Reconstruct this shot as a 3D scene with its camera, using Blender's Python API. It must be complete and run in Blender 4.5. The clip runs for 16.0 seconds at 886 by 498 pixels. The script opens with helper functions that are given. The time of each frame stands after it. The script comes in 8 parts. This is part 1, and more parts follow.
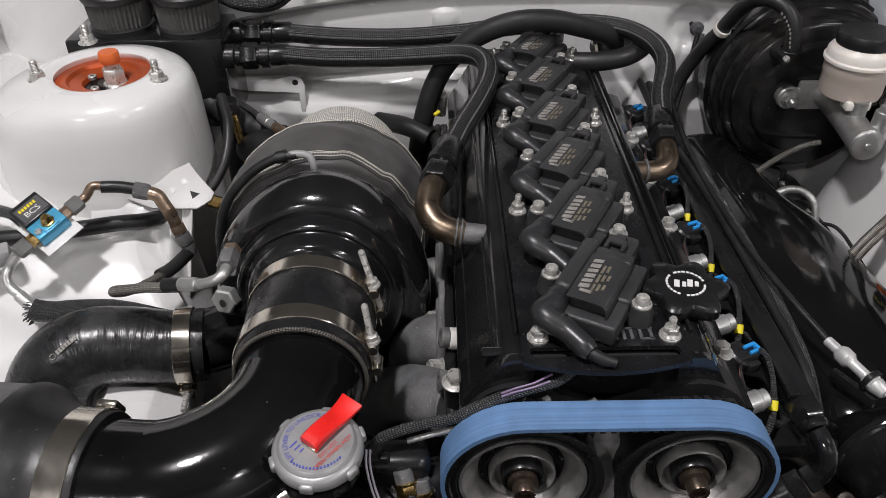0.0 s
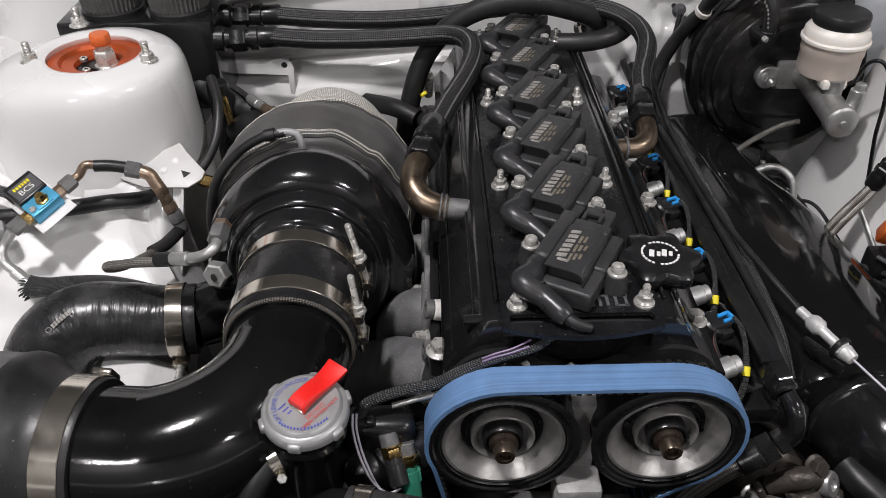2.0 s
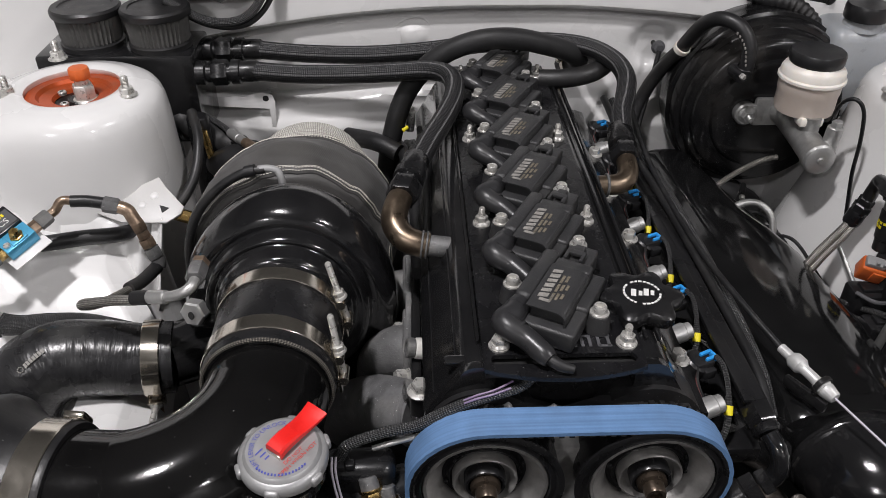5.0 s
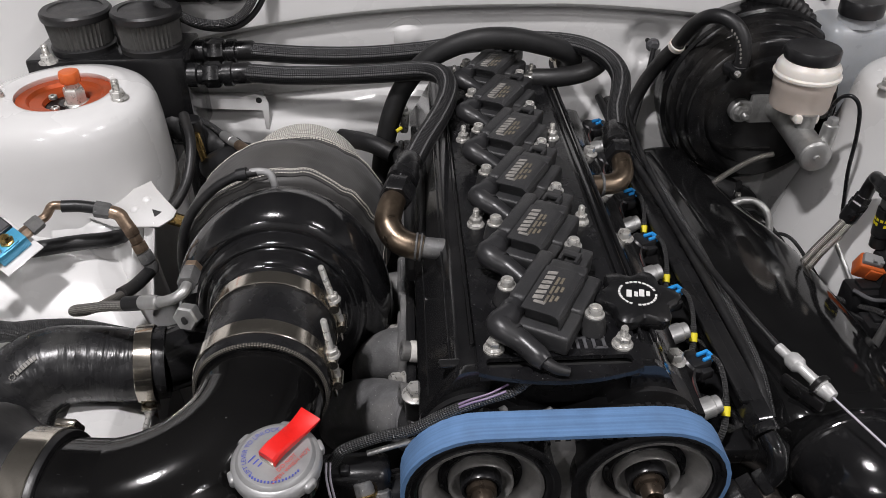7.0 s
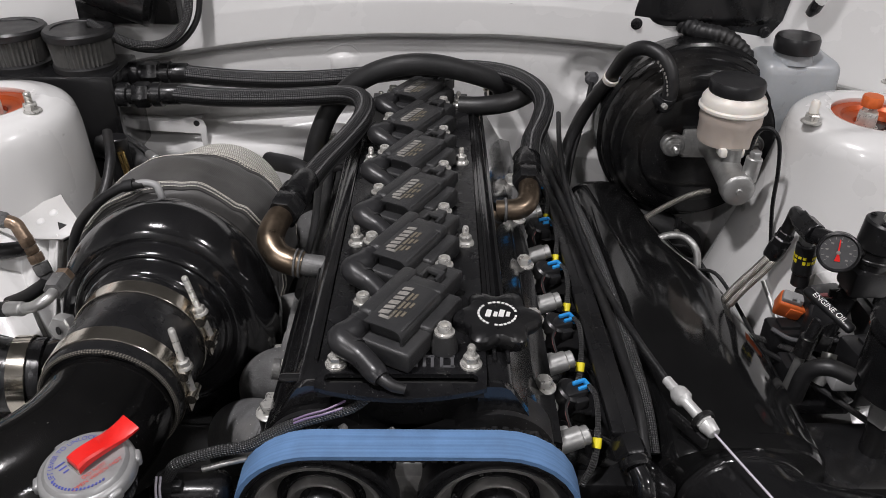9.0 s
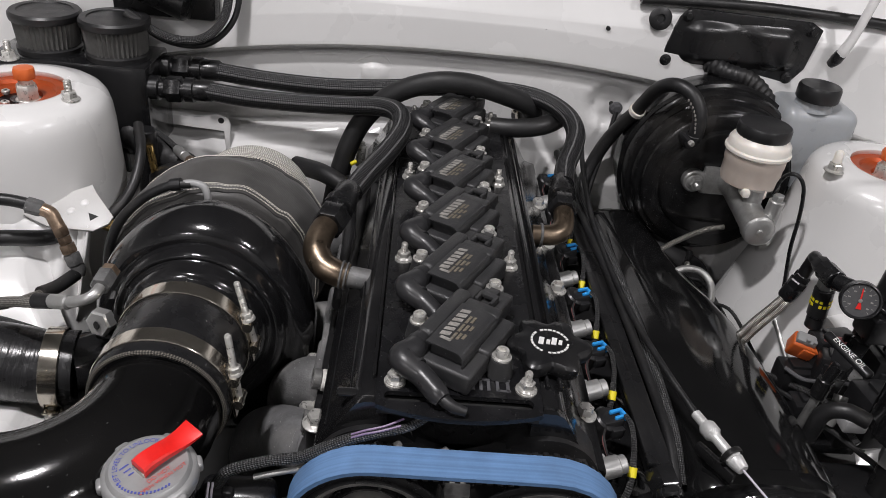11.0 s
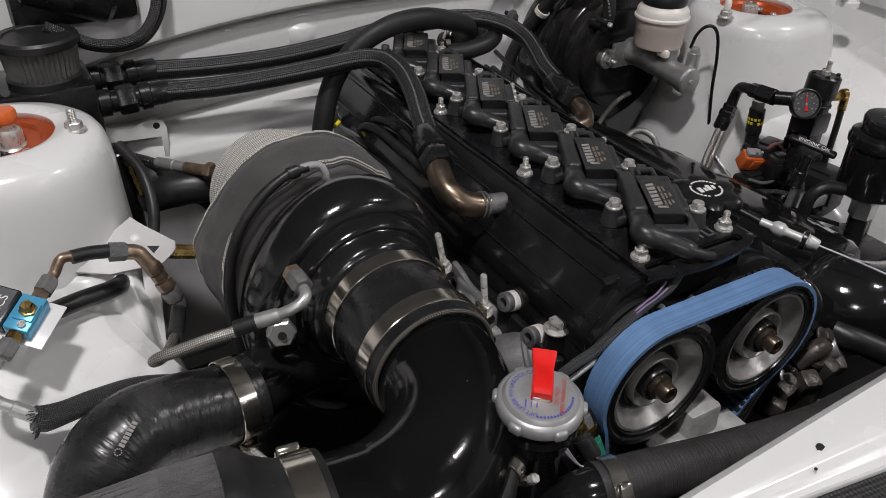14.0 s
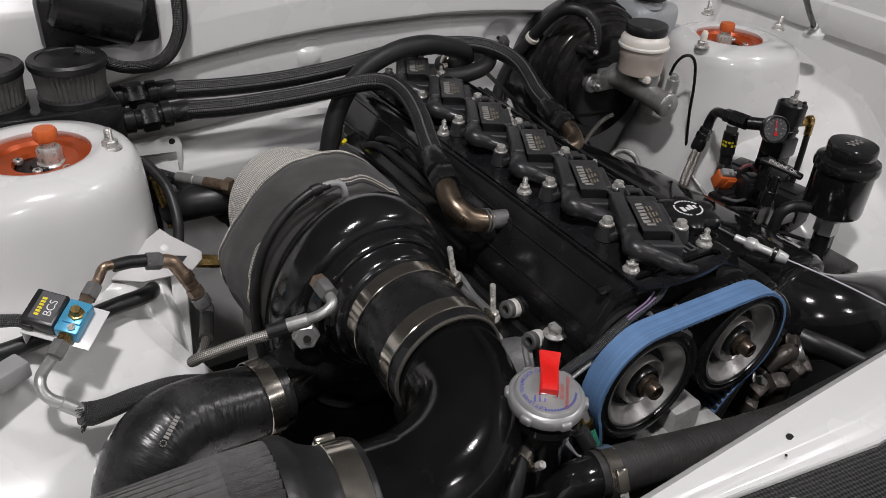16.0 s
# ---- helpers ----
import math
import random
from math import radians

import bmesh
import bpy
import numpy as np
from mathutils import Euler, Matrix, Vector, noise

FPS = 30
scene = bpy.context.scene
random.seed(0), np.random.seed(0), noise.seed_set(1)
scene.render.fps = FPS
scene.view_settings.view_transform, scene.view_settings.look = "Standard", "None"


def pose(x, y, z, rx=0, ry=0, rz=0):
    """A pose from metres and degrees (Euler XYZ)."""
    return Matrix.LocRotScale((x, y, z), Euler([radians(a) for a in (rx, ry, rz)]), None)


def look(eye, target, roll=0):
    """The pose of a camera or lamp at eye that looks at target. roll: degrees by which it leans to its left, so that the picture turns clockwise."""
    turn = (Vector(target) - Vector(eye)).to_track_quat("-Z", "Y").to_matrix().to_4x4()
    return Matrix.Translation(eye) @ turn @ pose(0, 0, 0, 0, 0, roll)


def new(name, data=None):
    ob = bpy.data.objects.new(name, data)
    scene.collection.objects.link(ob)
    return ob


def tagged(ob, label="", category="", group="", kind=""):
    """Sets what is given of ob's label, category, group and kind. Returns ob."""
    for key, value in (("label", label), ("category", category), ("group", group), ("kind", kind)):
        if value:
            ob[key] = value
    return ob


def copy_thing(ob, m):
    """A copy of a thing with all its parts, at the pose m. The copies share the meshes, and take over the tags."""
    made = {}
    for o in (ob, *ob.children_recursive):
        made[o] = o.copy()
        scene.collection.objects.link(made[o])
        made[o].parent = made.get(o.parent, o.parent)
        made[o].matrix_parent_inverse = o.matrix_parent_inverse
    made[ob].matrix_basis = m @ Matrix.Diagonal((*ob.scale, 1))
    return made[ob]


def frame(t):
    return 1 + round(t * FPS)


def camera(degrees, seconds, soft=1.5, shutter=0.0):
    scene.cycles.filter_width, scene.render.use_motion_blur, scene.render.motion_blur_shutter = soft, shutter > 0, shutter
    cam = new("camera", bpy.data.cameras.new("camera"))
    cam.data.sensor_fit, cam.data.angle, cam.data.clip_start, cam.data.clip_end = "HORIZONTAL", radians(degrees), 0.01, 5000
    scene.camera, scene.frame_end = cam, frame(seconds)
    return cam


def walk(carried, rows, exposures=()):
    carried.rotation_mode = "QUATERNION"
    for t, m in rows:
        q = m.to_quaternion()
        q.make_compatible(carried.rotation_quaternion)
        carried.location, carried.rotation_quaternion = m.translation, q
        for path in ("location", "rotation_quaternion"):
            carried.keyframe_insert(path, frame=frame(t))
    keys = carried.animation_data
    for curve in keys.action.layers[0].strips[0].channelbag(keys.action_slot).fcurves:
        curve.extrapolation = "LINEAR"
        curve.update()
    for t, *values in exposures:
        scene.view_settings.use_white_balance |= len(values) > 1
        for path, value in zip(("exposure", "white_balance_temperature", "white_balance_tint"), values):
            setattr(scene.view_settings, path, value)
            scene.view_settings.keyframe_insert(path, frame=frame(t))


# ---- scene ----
cam = camera(59.1, 16.0, soft=0.75)
PATH = [
    (0, (0.008, -0.01, 1.284), (0.02, 1.595, 0.091), -0.5),
    (0.5, (0.013, -0.014, 1.284), (0.038, 1.586, 0.084), -0.8),
    (1, (0.019, -0.022, 1.283), (0.052, 1.571, 0.073), -0.9),
    (1.5, (0.022, -0.031, 1.278), (0.057, 1.554, 0.059), -0.9),
    (2, (0.017, -0.036, 1.286), (0.043, 1.551, 0.07), -0.5),
    (2.5, (0.009, -0.037, 1.289), (0.02, 1.567, 0.094), 0.0),
    (3, (0.004, -0.037, 1.29), (-0.006, 1.581, 0.114), 0.0),
    (3.5, (0.006, -0.034, 1.289), (0.008, 1.585, 0.116), 0.1),
    (4, (0.01, -0.032, 1.29), (0.029, 1.592, 0.123), 0.1),
    (4.5, (0.015, -0.03, 1.291), (0.058, 1.598, 0.13), -0.1),
    (5, (0.018, -0.026, 1.291), (0.091, 1.602, 0.13), 0.5),
    (7.3, (0.024, -0.02, 1.29), (0.101, 1.605, 0.127), -0.0),
    (7.5, (0.037, -0.024, 1.282), (0.111, 1.609, 0.13), -0.1),
    (8, (0.111, -0.033, 1.255), (0.114, 1.654, 0.181), -0.7),
    (8.5, (0.152, -0.029, 1.253), (0.108, 1.672, 0.201), -0.7),
    (8.7, (0.159, -0.024, 1.255), (0.142, 1.671, 0.193), -0.6),
    (10.8, (0.107, -0.029, 1.267), (0.189, 1.687, 0.242), 6.9),
    (11, (0.079, -0.026, 1.274), (0.188, 1.675, 0.227), 6.5),
    (11.5, (0.004, -0.024, 1.276), (0.232, 1.638, 0.188), 5.2),
    (12, (-0.069, -0.017, 1.275), (0.375, 1.589, 0.17), 2.1),
    (12.5, (-0.097, 0.002, 1.257), (0.36, 1.617, 0.169), 0.9),
    (13, (-0.163, 0.016, 1.238), (0.304, 1.623, 0.145), 1.5),
    (13.5, (-0.274, 0.031, 1.242), (0.39, 1.569, 0.15), 0.8),
    (14, (-0.35, 0.031, 1.245), (0.504, 1.468, 0.148), 1.6),
    (14.5, (-0.385, 0.032, 1.249), (0.518, 1.433, 0.144), 1.9),
    (15, (-0.409, 0.036, 1.255), (0.526, 1.417, 0.15), 2.7),
    (15.5, (-0.425, 0.03, 1.268), (0.491, 1.43, 0.173), 3.0),
    (16, (-0.414, 0.0, 1.286), (0.51, 1.411, 0.21), 3.4),
]
walk(cam, [(t, look(eye, target, roll)) for t, eye, target, roll in PATH], [(0, 0.08), (2, 0.22), (4, 0.20), (8, 0.14), (12, 0.12), (13.5, 0.10), (14, -0.18), (16, -0.18)])

# ---- light: unseen lamps under a workshop ceiling ----
world = bpy.data.worlds.new("workshop_air")
scene.world = world
world.use_nodes = True
world.node_tree.nodes["Background"].inputs[0].default_value = (0.80, 0.85, 1.0, 1)
world.node_tree.nodes["Background"].inputs[1].default_value = 0.06
scene.view_settings.exposure = 0.0
# First two sit where highlights point; last two are added front fill lamps.
LAMPS = [((-0.52, 0.00, 3.05), 0.20, 0.14, 41), ((1.75, -0.40, 3.05), 0.20, 0.14, 23), ((-1.60, -2.30, 3.05), 0.20, 0.14, 28), ((1.70, -2.30, 3.05), 0.20, 0.14, 18)]
for n, (p, length, width, watts) in enumerate(LAMPS):
    data = bpy.data.lights.new("unseen_lamp_light", "AREA")
    data.shape, data.size, data.size_y, data.energy, data.color = "RECTANGLE", length, width, watts, (1.0, 0.965, 0.985)
    lamp_ob = new("unseen_lamp_light", data)
    lamp_ob.matrix_world = pose(p[0], p[1], p[2] - 0.035)


# ---- materials ----
def surf(name, base, rough=0.5, metal=0.0, vary=0.15, scale=40.0, bump=0.05, fine=300.0, rvar=0.1, coat=0.0, dirt=None, dirt_amt=0.0, sheen=0.0, spec=0.5, trans=0.0, emit=0.0, specks=0.0):
    m = bpy.data.materials.new(name)
    m.use_nodes = True
    nt = m.node_tree
    p = nt.nodes["Principled BSDF"]
    tc = nt.nodes.new("ShaderNodeTexCoord")
    n1, n2 = nt.nodes.new("ShaderNodeTexNoise"), nt.nodes.new("ShaderNodeTexNoise")
    n1.inputs["Scale"].default_value, n2.inputs["Scale"].default_value = scale, fine
    n1.inputs["Detail"].default_value, n2.inputs["Detail"].default_value = 5, 3
    for n in (n1, n2):
        nt.links.new(tc.outputs["Object"], n.inputs["Vector"])
    add = nt.nodes.new("ShaderNodeMath")
    add.operation = "MULTIPLY_ADD"
    nt.links.new(n2.outputs["Fac"], add.inputs[0])
    add.inputs[1].default_value = 0.35
    nt.links.new(n1.outputs["Fac"], add.inputs[2])
    ramp = nt.nodes.new("ShaderNodeMapRange")
    ramp.inputs[1].default_value, ramp.inputs[2].default_value = 0.35, 1.0
    ramp.inputs[3].default_value, ramp.inputs[4].default_value = 1 - vary, 1 + vary
    nt.links.new(add.outputs[0], ramp.inputs[0])
    mul = nt.nodes.new("ShaderNodeVectorMath")
    mul.operation = "SCALE"
    mul.inputs[0].default_value = base
    nt.links.new(ramp.outputs[0], mul.inputs["Scale"])
    col = mul.outputs[0]
    if dirt:
        n3 = nt.nodes.new("ShaderNodeTexNoise")
        n3.inputs["Scale"].default_value, n3.inputs["Detail"].default_value = scale * 0.4, 8
        nt.links.new(tc.outputs["Object"], n3.inputs["Vector"])
        dr = nt.nodes.new("ShaderNodeMapRange")
        dr.inputs[1].default_value, dr.inputs[2].default_value = 0.5, 0.72
        dr.inputs[3].default_value, dr.inputs[4].default_value = 0, dirt_amt
        nt.links.new(n3.outputs["Fac"], dr.inputs[0])
        mx = nt.nodes.new("ShaderNodeMix")
        mx.data_type = "RGBA"
        nt.links.new(dr.outputs[0], mx.inputs["Factor"])
        nt.links.new(col, mx.inputs["A"])
        mx.inputs["B"].default_value = (*dirt, 1)
        col = mx.outputs["Result"]
    if specks:
        n4 = nt.nodes.new("ShaderNodeTexNoise")
        n4.inputs["Scale"].default_value, n4.inputs["Detail"].default_value = 520, 1
        nt.links.new(tc.outputs["Object"], n4.inputs["Vector"])
        sr = nt.nodes.new("ShaderNodeMapRange")
        sr.inputs[1].default_value, sr.inputs[2].default_value = 0.735, 0.80
        sr.inputs[3].default_value, sr.inputs[4].default_value = 0, 1
        nt.links.new(n4.outputs["Fac"], sr.inputs[0])
        mxs = nt.nodes.new("ShaderNodeMix")
        mxs.data_type = "RGBA"
        nt.links.new(sr.outputs[0], mxs.inputs["Factor"])
        nt.links.new(col, mxs.inputs["A"])
        mxs.inputs["B"].default_value = (specks, specks, specks * 0.96, 1)
        col = mxs.outputs["Result"]
    nt.links.new(col, p.inputs["Base Color"])
    rr = nt.nodes.new("ShaderNodeMapRange")
    rr.inputs[1].default_value, rr.inputs[2].default_value = 0.3, 0.9
    rr.inputs[3].default_value, rr.inputs[4].default_value = max(0.02, rough - rvar), min(1, rough + rvar)
    nt.links.new(n1.outputs["Fac"], rr.inputs[0])
    nt.links.new(rr.outputs[0], p.inputs["Roughness"])
    if bump:
        b = nt.nodes.new("ShaderNodeBump")
        b.inputs["Strength"].default_value, b.inputs["Distance"].default_value = bump, 0.002
        nt.links.new(n2.outputs["Fac"], b.inputs["Height"])
        nt.links.new(b.outputs[0], p.inputs["Normal"])
    p.inputs["Metallic"].default_value = metal
    p.inputs["Coat Weight"].default_value = coat
    p.inputs["Coat Roughness"].default_value = 0.09
    p.inputs["Specular IOR Level"].default_value = spec
    p.inputs["Sheen Weight"].default_value = sheen
    p.inputs["Subsurface Weight"].default_value = trans
    if trans:
        p.inputs["Subsurface Radius"].default_value = (0.02, 0.016, 0.012)
    if emit:
        p.inputs["Emission Color"].default_value = (*base, 1)
        p.inputs["Emission Strength"].default_value = emit
    return m


def braid(name, dark, light, around, pitch, rough=0.55, metal=0.0, tracer=0, bump=0.5, thread=0.5):
    """A woven sleeve: two sets of strands that cross, from the tube's own UV (turns, metres)."""
    m = bpy.data.materials.new(name)
    m.use_nodes = True
    nt = m.node_tree
    p = nt.nodes["Principled BSDF"]
    uv = nt.nodes.new("ShaderNodeUVMap")
    sep = nt.nodes.new("ShaderNodeSeparateXYZ")
    nt.links.new(uv.outputs[0], sep.inputs[0])

    def math_node(op, a, b=None):
        n = nt.nodes.new("ShaderNodeMath")
        n.operation = op
        for k, v in enumerate((a, b)):
            if v is None:
                continue
            if isinstance(v, (int, float)):
                n.inputs[k].default_value = v
            else:
                nt.links.new(v, n.inputs[k])
        return n.outputs[0]
    u = math_node("MULTIPLY", sep.outputs[0], around * math.tau)
    v = math_node("MULTIPLY", sep.outputs[1], math.tau / pitch)
    a = math_node("SINE", math_node("ADD", u, v))
    b = math_node("SINE", math_node("SUBTRACT", u, v))
    w = math_node("MULTIPLY", a, b)
    h = math_node("MULTIPLY_ADD", w, 0.5)
    nt.nodes[-1].inputs[2].default_value = 0.5
    fac = math_node("POWER", h, 1.5)
    if tracer:
        tr = math_node("GREATER_THAN", math_node("SINE", math_node("MULTIPLY", sep.outputs[0], tracer * math.tau)), 0.88)
        dash = math_node("GREATER_THAN", math_node("SINE", math_node("MULTIPLY", sep.outputs[1], math.tau / (pitch * 0.5))), -0.6)
        fac = math_node("MAXIMUM", math_node("MULTIPLY", fac, thread), math_node("MULTIPLY", tr, dash))
    mx = nt.nodes.new("ShaderNodeMix")
    mx.data_type = "RGBA"
    nt.links.new(fac, mx.inputs["Factor"])
    mx.inputs["A"].default_value, mx.inputs["B"].default_value = (*dark, 1), (*light, 1)
    nt.links.new(mx.outputs["Result"], p.inputs["Base Color"])
    bp = nt.nodes.new("ShaderNodeBump")
    bp.inputs["Strength"].default_value, bp.inputs["Distance"].default_value = bump, 0.001
    nt.links.new(h, bp.inputs["Height"])
    nt.links.new(bp.outputs[0], p.inputs["Normal"])
    p.inputs["Roughness"].default_value, p.inputs["Metallic"].default_value = rough, metal
    return m


WHITE = surf("white_body_paint", (0.76, 0.755, 0.745), 0.3, vary=0.03, scale=9, bump=0.02, fine=900, coat=0.5, dirt=(0.50, 0.485, 0.46), dirt_amt=0.10)
# White paint with its colour dimmed, offsetting strong light on the upward bracket plate.
WHITE_DIMMED = surf("white_paint_dimmed", (0.54, 0.535, 0.525), 0.45, vary=0.06, scale=14, bump=0.04, dirt=(0.33, 0.31, 0.28), dirt_amt=0.4)
GLOSS = surf("gloss_black_powdercoat", (0.0095, 0.0095, 0.0102), 0.14, vary=0.3, scale=30, bump=0.07, fine=420, rvar=0.05, coat=0.5, dirt=(0.034, 0.033, 0.033), dirt_amt=0.35, specks=0.05)
LACQUER = surf("deep_black_lacquer", (0.006, 0.006, 0.0063), 0.09, vary=0.3, scale=30, bump=0.025, fine=160, rvar=0.03, coat=0.5, dirt=(0.016, 0.016, 0.016), dirt_amt=0.25, specks=0.04)
POWDER = surf("black_powdercoat", (0.008, 0.008, 0.009), 0.3, vary=0.3, scale=40, bump=0.1, fine=700, dirt=(0.03, 0.03, 0.03), dirt_amt=0.25, specks=0.22)
SATIN = surf("satin_black_metal", (0.010, 0.010, 0.0108), 0.32, vary=0.3, scale=30, bump=0.06, dirt=(0.035, 0.033, 0.03), dirt_amt=0.3, specks=0.07)
MATT = surf("matt_black_metal", (0.010, 0.010, 0.0108), 0.5, vary=0.4, scale=25, bump=0.1, dirt=(0.035, 0.032, 0.03), dirt_amt=0.4, specks=0.2)
COIL = surf("grained_black_plastic", (0.029, 0.0292, 0.0305), 0.44, vary=0.25, scale=60, bump=0.22, fine=1100, dirt=(0.07, 0.068, 0.064), dirt_amt=0.3, specks=0.16)
RUBBER = surf("black_rubber", (0.013, 0.013, 0.0138), 0.46, vary=0.3, scale=50, bump=0.08, dirt=(0.05, 0.047, 0.043), dirt_amt=0.35, specks=0.12)
INTAKE = surf("satin_black_moulded_rubber", (0.0045, 0.0044, 0.0045), 0.13, vary=0.3, scale=25, bump=0.035, fine=300, rvar=0.05, dirt=(0.014, 0.0135, 0.013), dirt_amt=0.25, specks=0.06)
SILICONE = surf("black_silicone", (0.012, 0.012, 0.013), 0.3, vary=0.25, scale=40, bump=0.06, rvar=0.08, dirt=(0.06, 0.058, 0.055), dirt_amt=0.3)
FRONTCAST = surf("dull_cast_alloy", (0.42, 0.415, 0.405), 0.5, metal=0.1, vary=0.3, scale=70, bump=0.2, dirt=(0.14, 0.13, 0.12), dirt_amt=0.5)
DARKGAUZE = surf("dark_filter_gauze", (0.095, 0.093, 0.089), 0.75, vary=0.3, scale=150, bump=0.5, fine=1200)
BOOT = surf("smooth_black_rubber", (0.024, 0.024, 0.0255), 0.36, vary=0.2, scale=50, bump=0.06, dirt=(0.07, 0.068, 0.064), dirt_amt=0.3)
PALECAST = surf("pale_machined_spacer", (0.72, 0.70, 0.66), 0.5, metal=0.0, vary=0.2, scale=120, bump=0.1, dirt=(0.3, 0.28, 0.25), dirt_amt=0.4)
HOSE = surf("dusty_hose_rubber", (0.020, 0.020, 0.0205), 0.55, vary=0.3, scale=50, bump=0.12, dirt=(0.035, 0.033, 0.03), dirt_amt=0.35, spec=0.35)
BOOSTER = surf("semi_gloss_black_paint", (0.007, 0.007, 0.0075), 0.24, vary=0.3, scale=30, bump=0.05, dirt=(0.06, 0.055, 0.05), dirt_amt=0.3, specks=0.2)
PLASTIC = surf("black_plastic", (0.014, 0.014, 0.015), 0.38, vary=0.2, scale=50, bump=0.05)
ZINC = surf("zinc_plated_steel", (0.64, 0.63, 0.60), 0.34, metal=0.6, vary=0.2, scale=200, bump=0.06, dirt=(0.30, 0.25, 0.18), dirt_amt=0.4)
STEEL = surf("polished_stainless_steel", (0.70, 0.65, 0.57), 0.17, metal=0.97, vary=0.12, scale=60, bump=0.02, rvar=0.06)
ALU = surf("cast_aluminium", (0.42, 0.42, 0.41), 0.42, metal=0.75, vary=0.25, scale=80, bump=0.25, fine=500, dirt=(0.16, 0.15, 0.13), dirt_amt=0.5)
GREYCAST = surf("weathered_grey_casting", (0.13, 0.13, 0.13), 0.5, metal=0.3, vary=0.45, scale=90, bump=0.3, fine=500, dirt=(0.30, 0.295, 0.28), dirt_amt=0.6, specks=0.6)
MANIFOLD = surf("dusty_iron_casting", (0.135, 0.135, 0.135), 0.6, metal=0.1, vary=0.35, scale=90, bump=0.3, fine=500, dirt=(0.32, 0.315, 0.30), dirt_amt=0.6, specks=0.7)
MACHINED = surf("machined_aluminium", (0.50, 0.50, 0.49), 0.38, metal=0.7, vary=0.12, scale=120, bump=0.03)
BRONZE = surf("tarnished_bronze", (0.24, 0.185, 0.135), 0.36, metal=0.95, vary=0.35, scale=60, bump=0.06, dirt=(0.10, 0.08, 0.06), dirt_amt=0.5)
CAMBOLT = surf("dull_brown_bolt", (0.11, 0.085, 0.065), 0.35, metal=0.8, vary=0.3, scale=120, bump=0.08)
SOFTALU = surf("satin_bright_alloy", (0.62, 0.62, 0.61), 0.45, metal=0.35, vary=0.12, scale=120, bump=0.05)
COPPER = surf("heat_tinted_fitting", (0.34, 0.25, 0.18), 0.4, metal=0.8, vary=0.45, scale=120, bump=0.1, dirt=(0.10, 0.07, 0.05), dirt_amt=0.6)
RINGALU = surf("worn_gear_metal", (0.47, 0.46, 0.445), 0.38, metal=0.72, vary=0.25, scale=90, bump=0.1, dirt=(0.2, 0.19, 0.18), dirt_amt=0.4)
BRASS = surf("brass", (0.52, 0.36, 0.14), 0.3, metal=1.0, vary=0.25, scale=120, bump=0.05)
ORANGE = surf("orange_anodised", (0.50, 0.085, 0.02), 0.38, metal=0.35, vary=0.15, scale=60, bump=0.03, dirt=(0.16, 0.05, 0.02), dirt_amt=0.4)
ORANGE_PL = surf("orange_plastic", (0.68, 0.14, 0.03), 0.45, vary=0.1, bump=0.03)
RED = surf("red_plastic_sleeve", (0.75, 0.015, 0.012), 0.42, vary=0.12, scale=60, bump=0.05)
BLUE_BELT = surf("blue_belt_rubber", (0.118, 0.225, 0.415), 0.6, vary=0.12, scale=70, bump=0.1, fine=600, dirt=(0.08, 0.13, 0.22), dirt_amt=0.35)


def streaks(m, scale, amount):
    """Long faint wear lines: the base colour is scaled by a noise drawn out along one way."""
    nt = m.node_tree
    p = nt.nodes["Principled BSDF"]
    old = p.inputs["Base Color"].links[0].from_socket
    tc, mp, ns = nt.nodes.new("ShaderNodeTexCoord"), nt.nodes.new("ShaderNodeMapping"), nt.nodes.new("ShaderNodeTexNoise")
    mp.inputs["Scale"].default_value = scale
    ns.inputs["Scale"].default_value, ns.inputs["Detail"].default_value = 1.0, 4
    mr, mul = nt.nodes.new("ShaderNodeMapRange"), nt.nodes.new("ShaderNodeVectorMath")
    mr.inputs[1].default_value, mr.inputs[2].default_value = 0.3, 0.7
    mr.inputs[3].default_value, mr.inputs[4].default_value = 1 - amount, 1 + amount
    mul.operation = "SCALE"
    nt.links.new(tc.outputs["Object"], mp.inputs[0])
    nt.links.new(mp.outputs[0], ns.inputs["Vector"])
    nt.links.new(ns.outputs["Fac"], mr.inputs[0])
    nt.links.new(old, mul.inputs[0])
    nt.links.new(mr.outputs[0], mul.inputs["Scale"])
    nt.links.new(mul.outputs[0], p.inputs["Base Color"])


streaks(BLUE_BELT, (5, 420, 5), 0.16)
BLUE = surf("blue_plastic", (0.03, 0.30, 0.72), 0.4, vary=0.1, bump=0.03)
LIGHTBLUE = surf("light_blue_anodised", (0.10, 0.42, 0.66), 0.35, metal=0.3, vary=0.1, bump=0.03)
YELLOW = surf("yellow_tape", (0.80, 0.68, 0.02), 0.5, vary=0.1, bump=0.03)
GREEN = surf("green_plastic", (0.02, 0.16, 0.10), 0.45, vary=0.2, bump=0.05)
GREYPL = surf("grey_plastic", (0.085, 0.085, 0.09), 0.5, vary=0.15, bump=0.06)
GREYLT = surf("light_grey_plastic", (0.33, 0.33, 0.33), 0.5, vary=0.1, bump=0.05)
MILKY = surf("milky_plastic", (0.80, 0.76, 0.70), 0.4, vary=0.05, scale=20, bump=0.02, trans=0.25)
FLUID = surf("fluid_tinted_plastic", (0.60, 0.52, 0.46), 0.38, vary=0.06, scale=20, bump=0.02, trans=0.2)
BOTTLE = surf("cloudy_bottle_plastic", (0.37, 0.385, 0.40), 0.35, vary=0.08, scale=25, bump=0.03, trans=0.2)
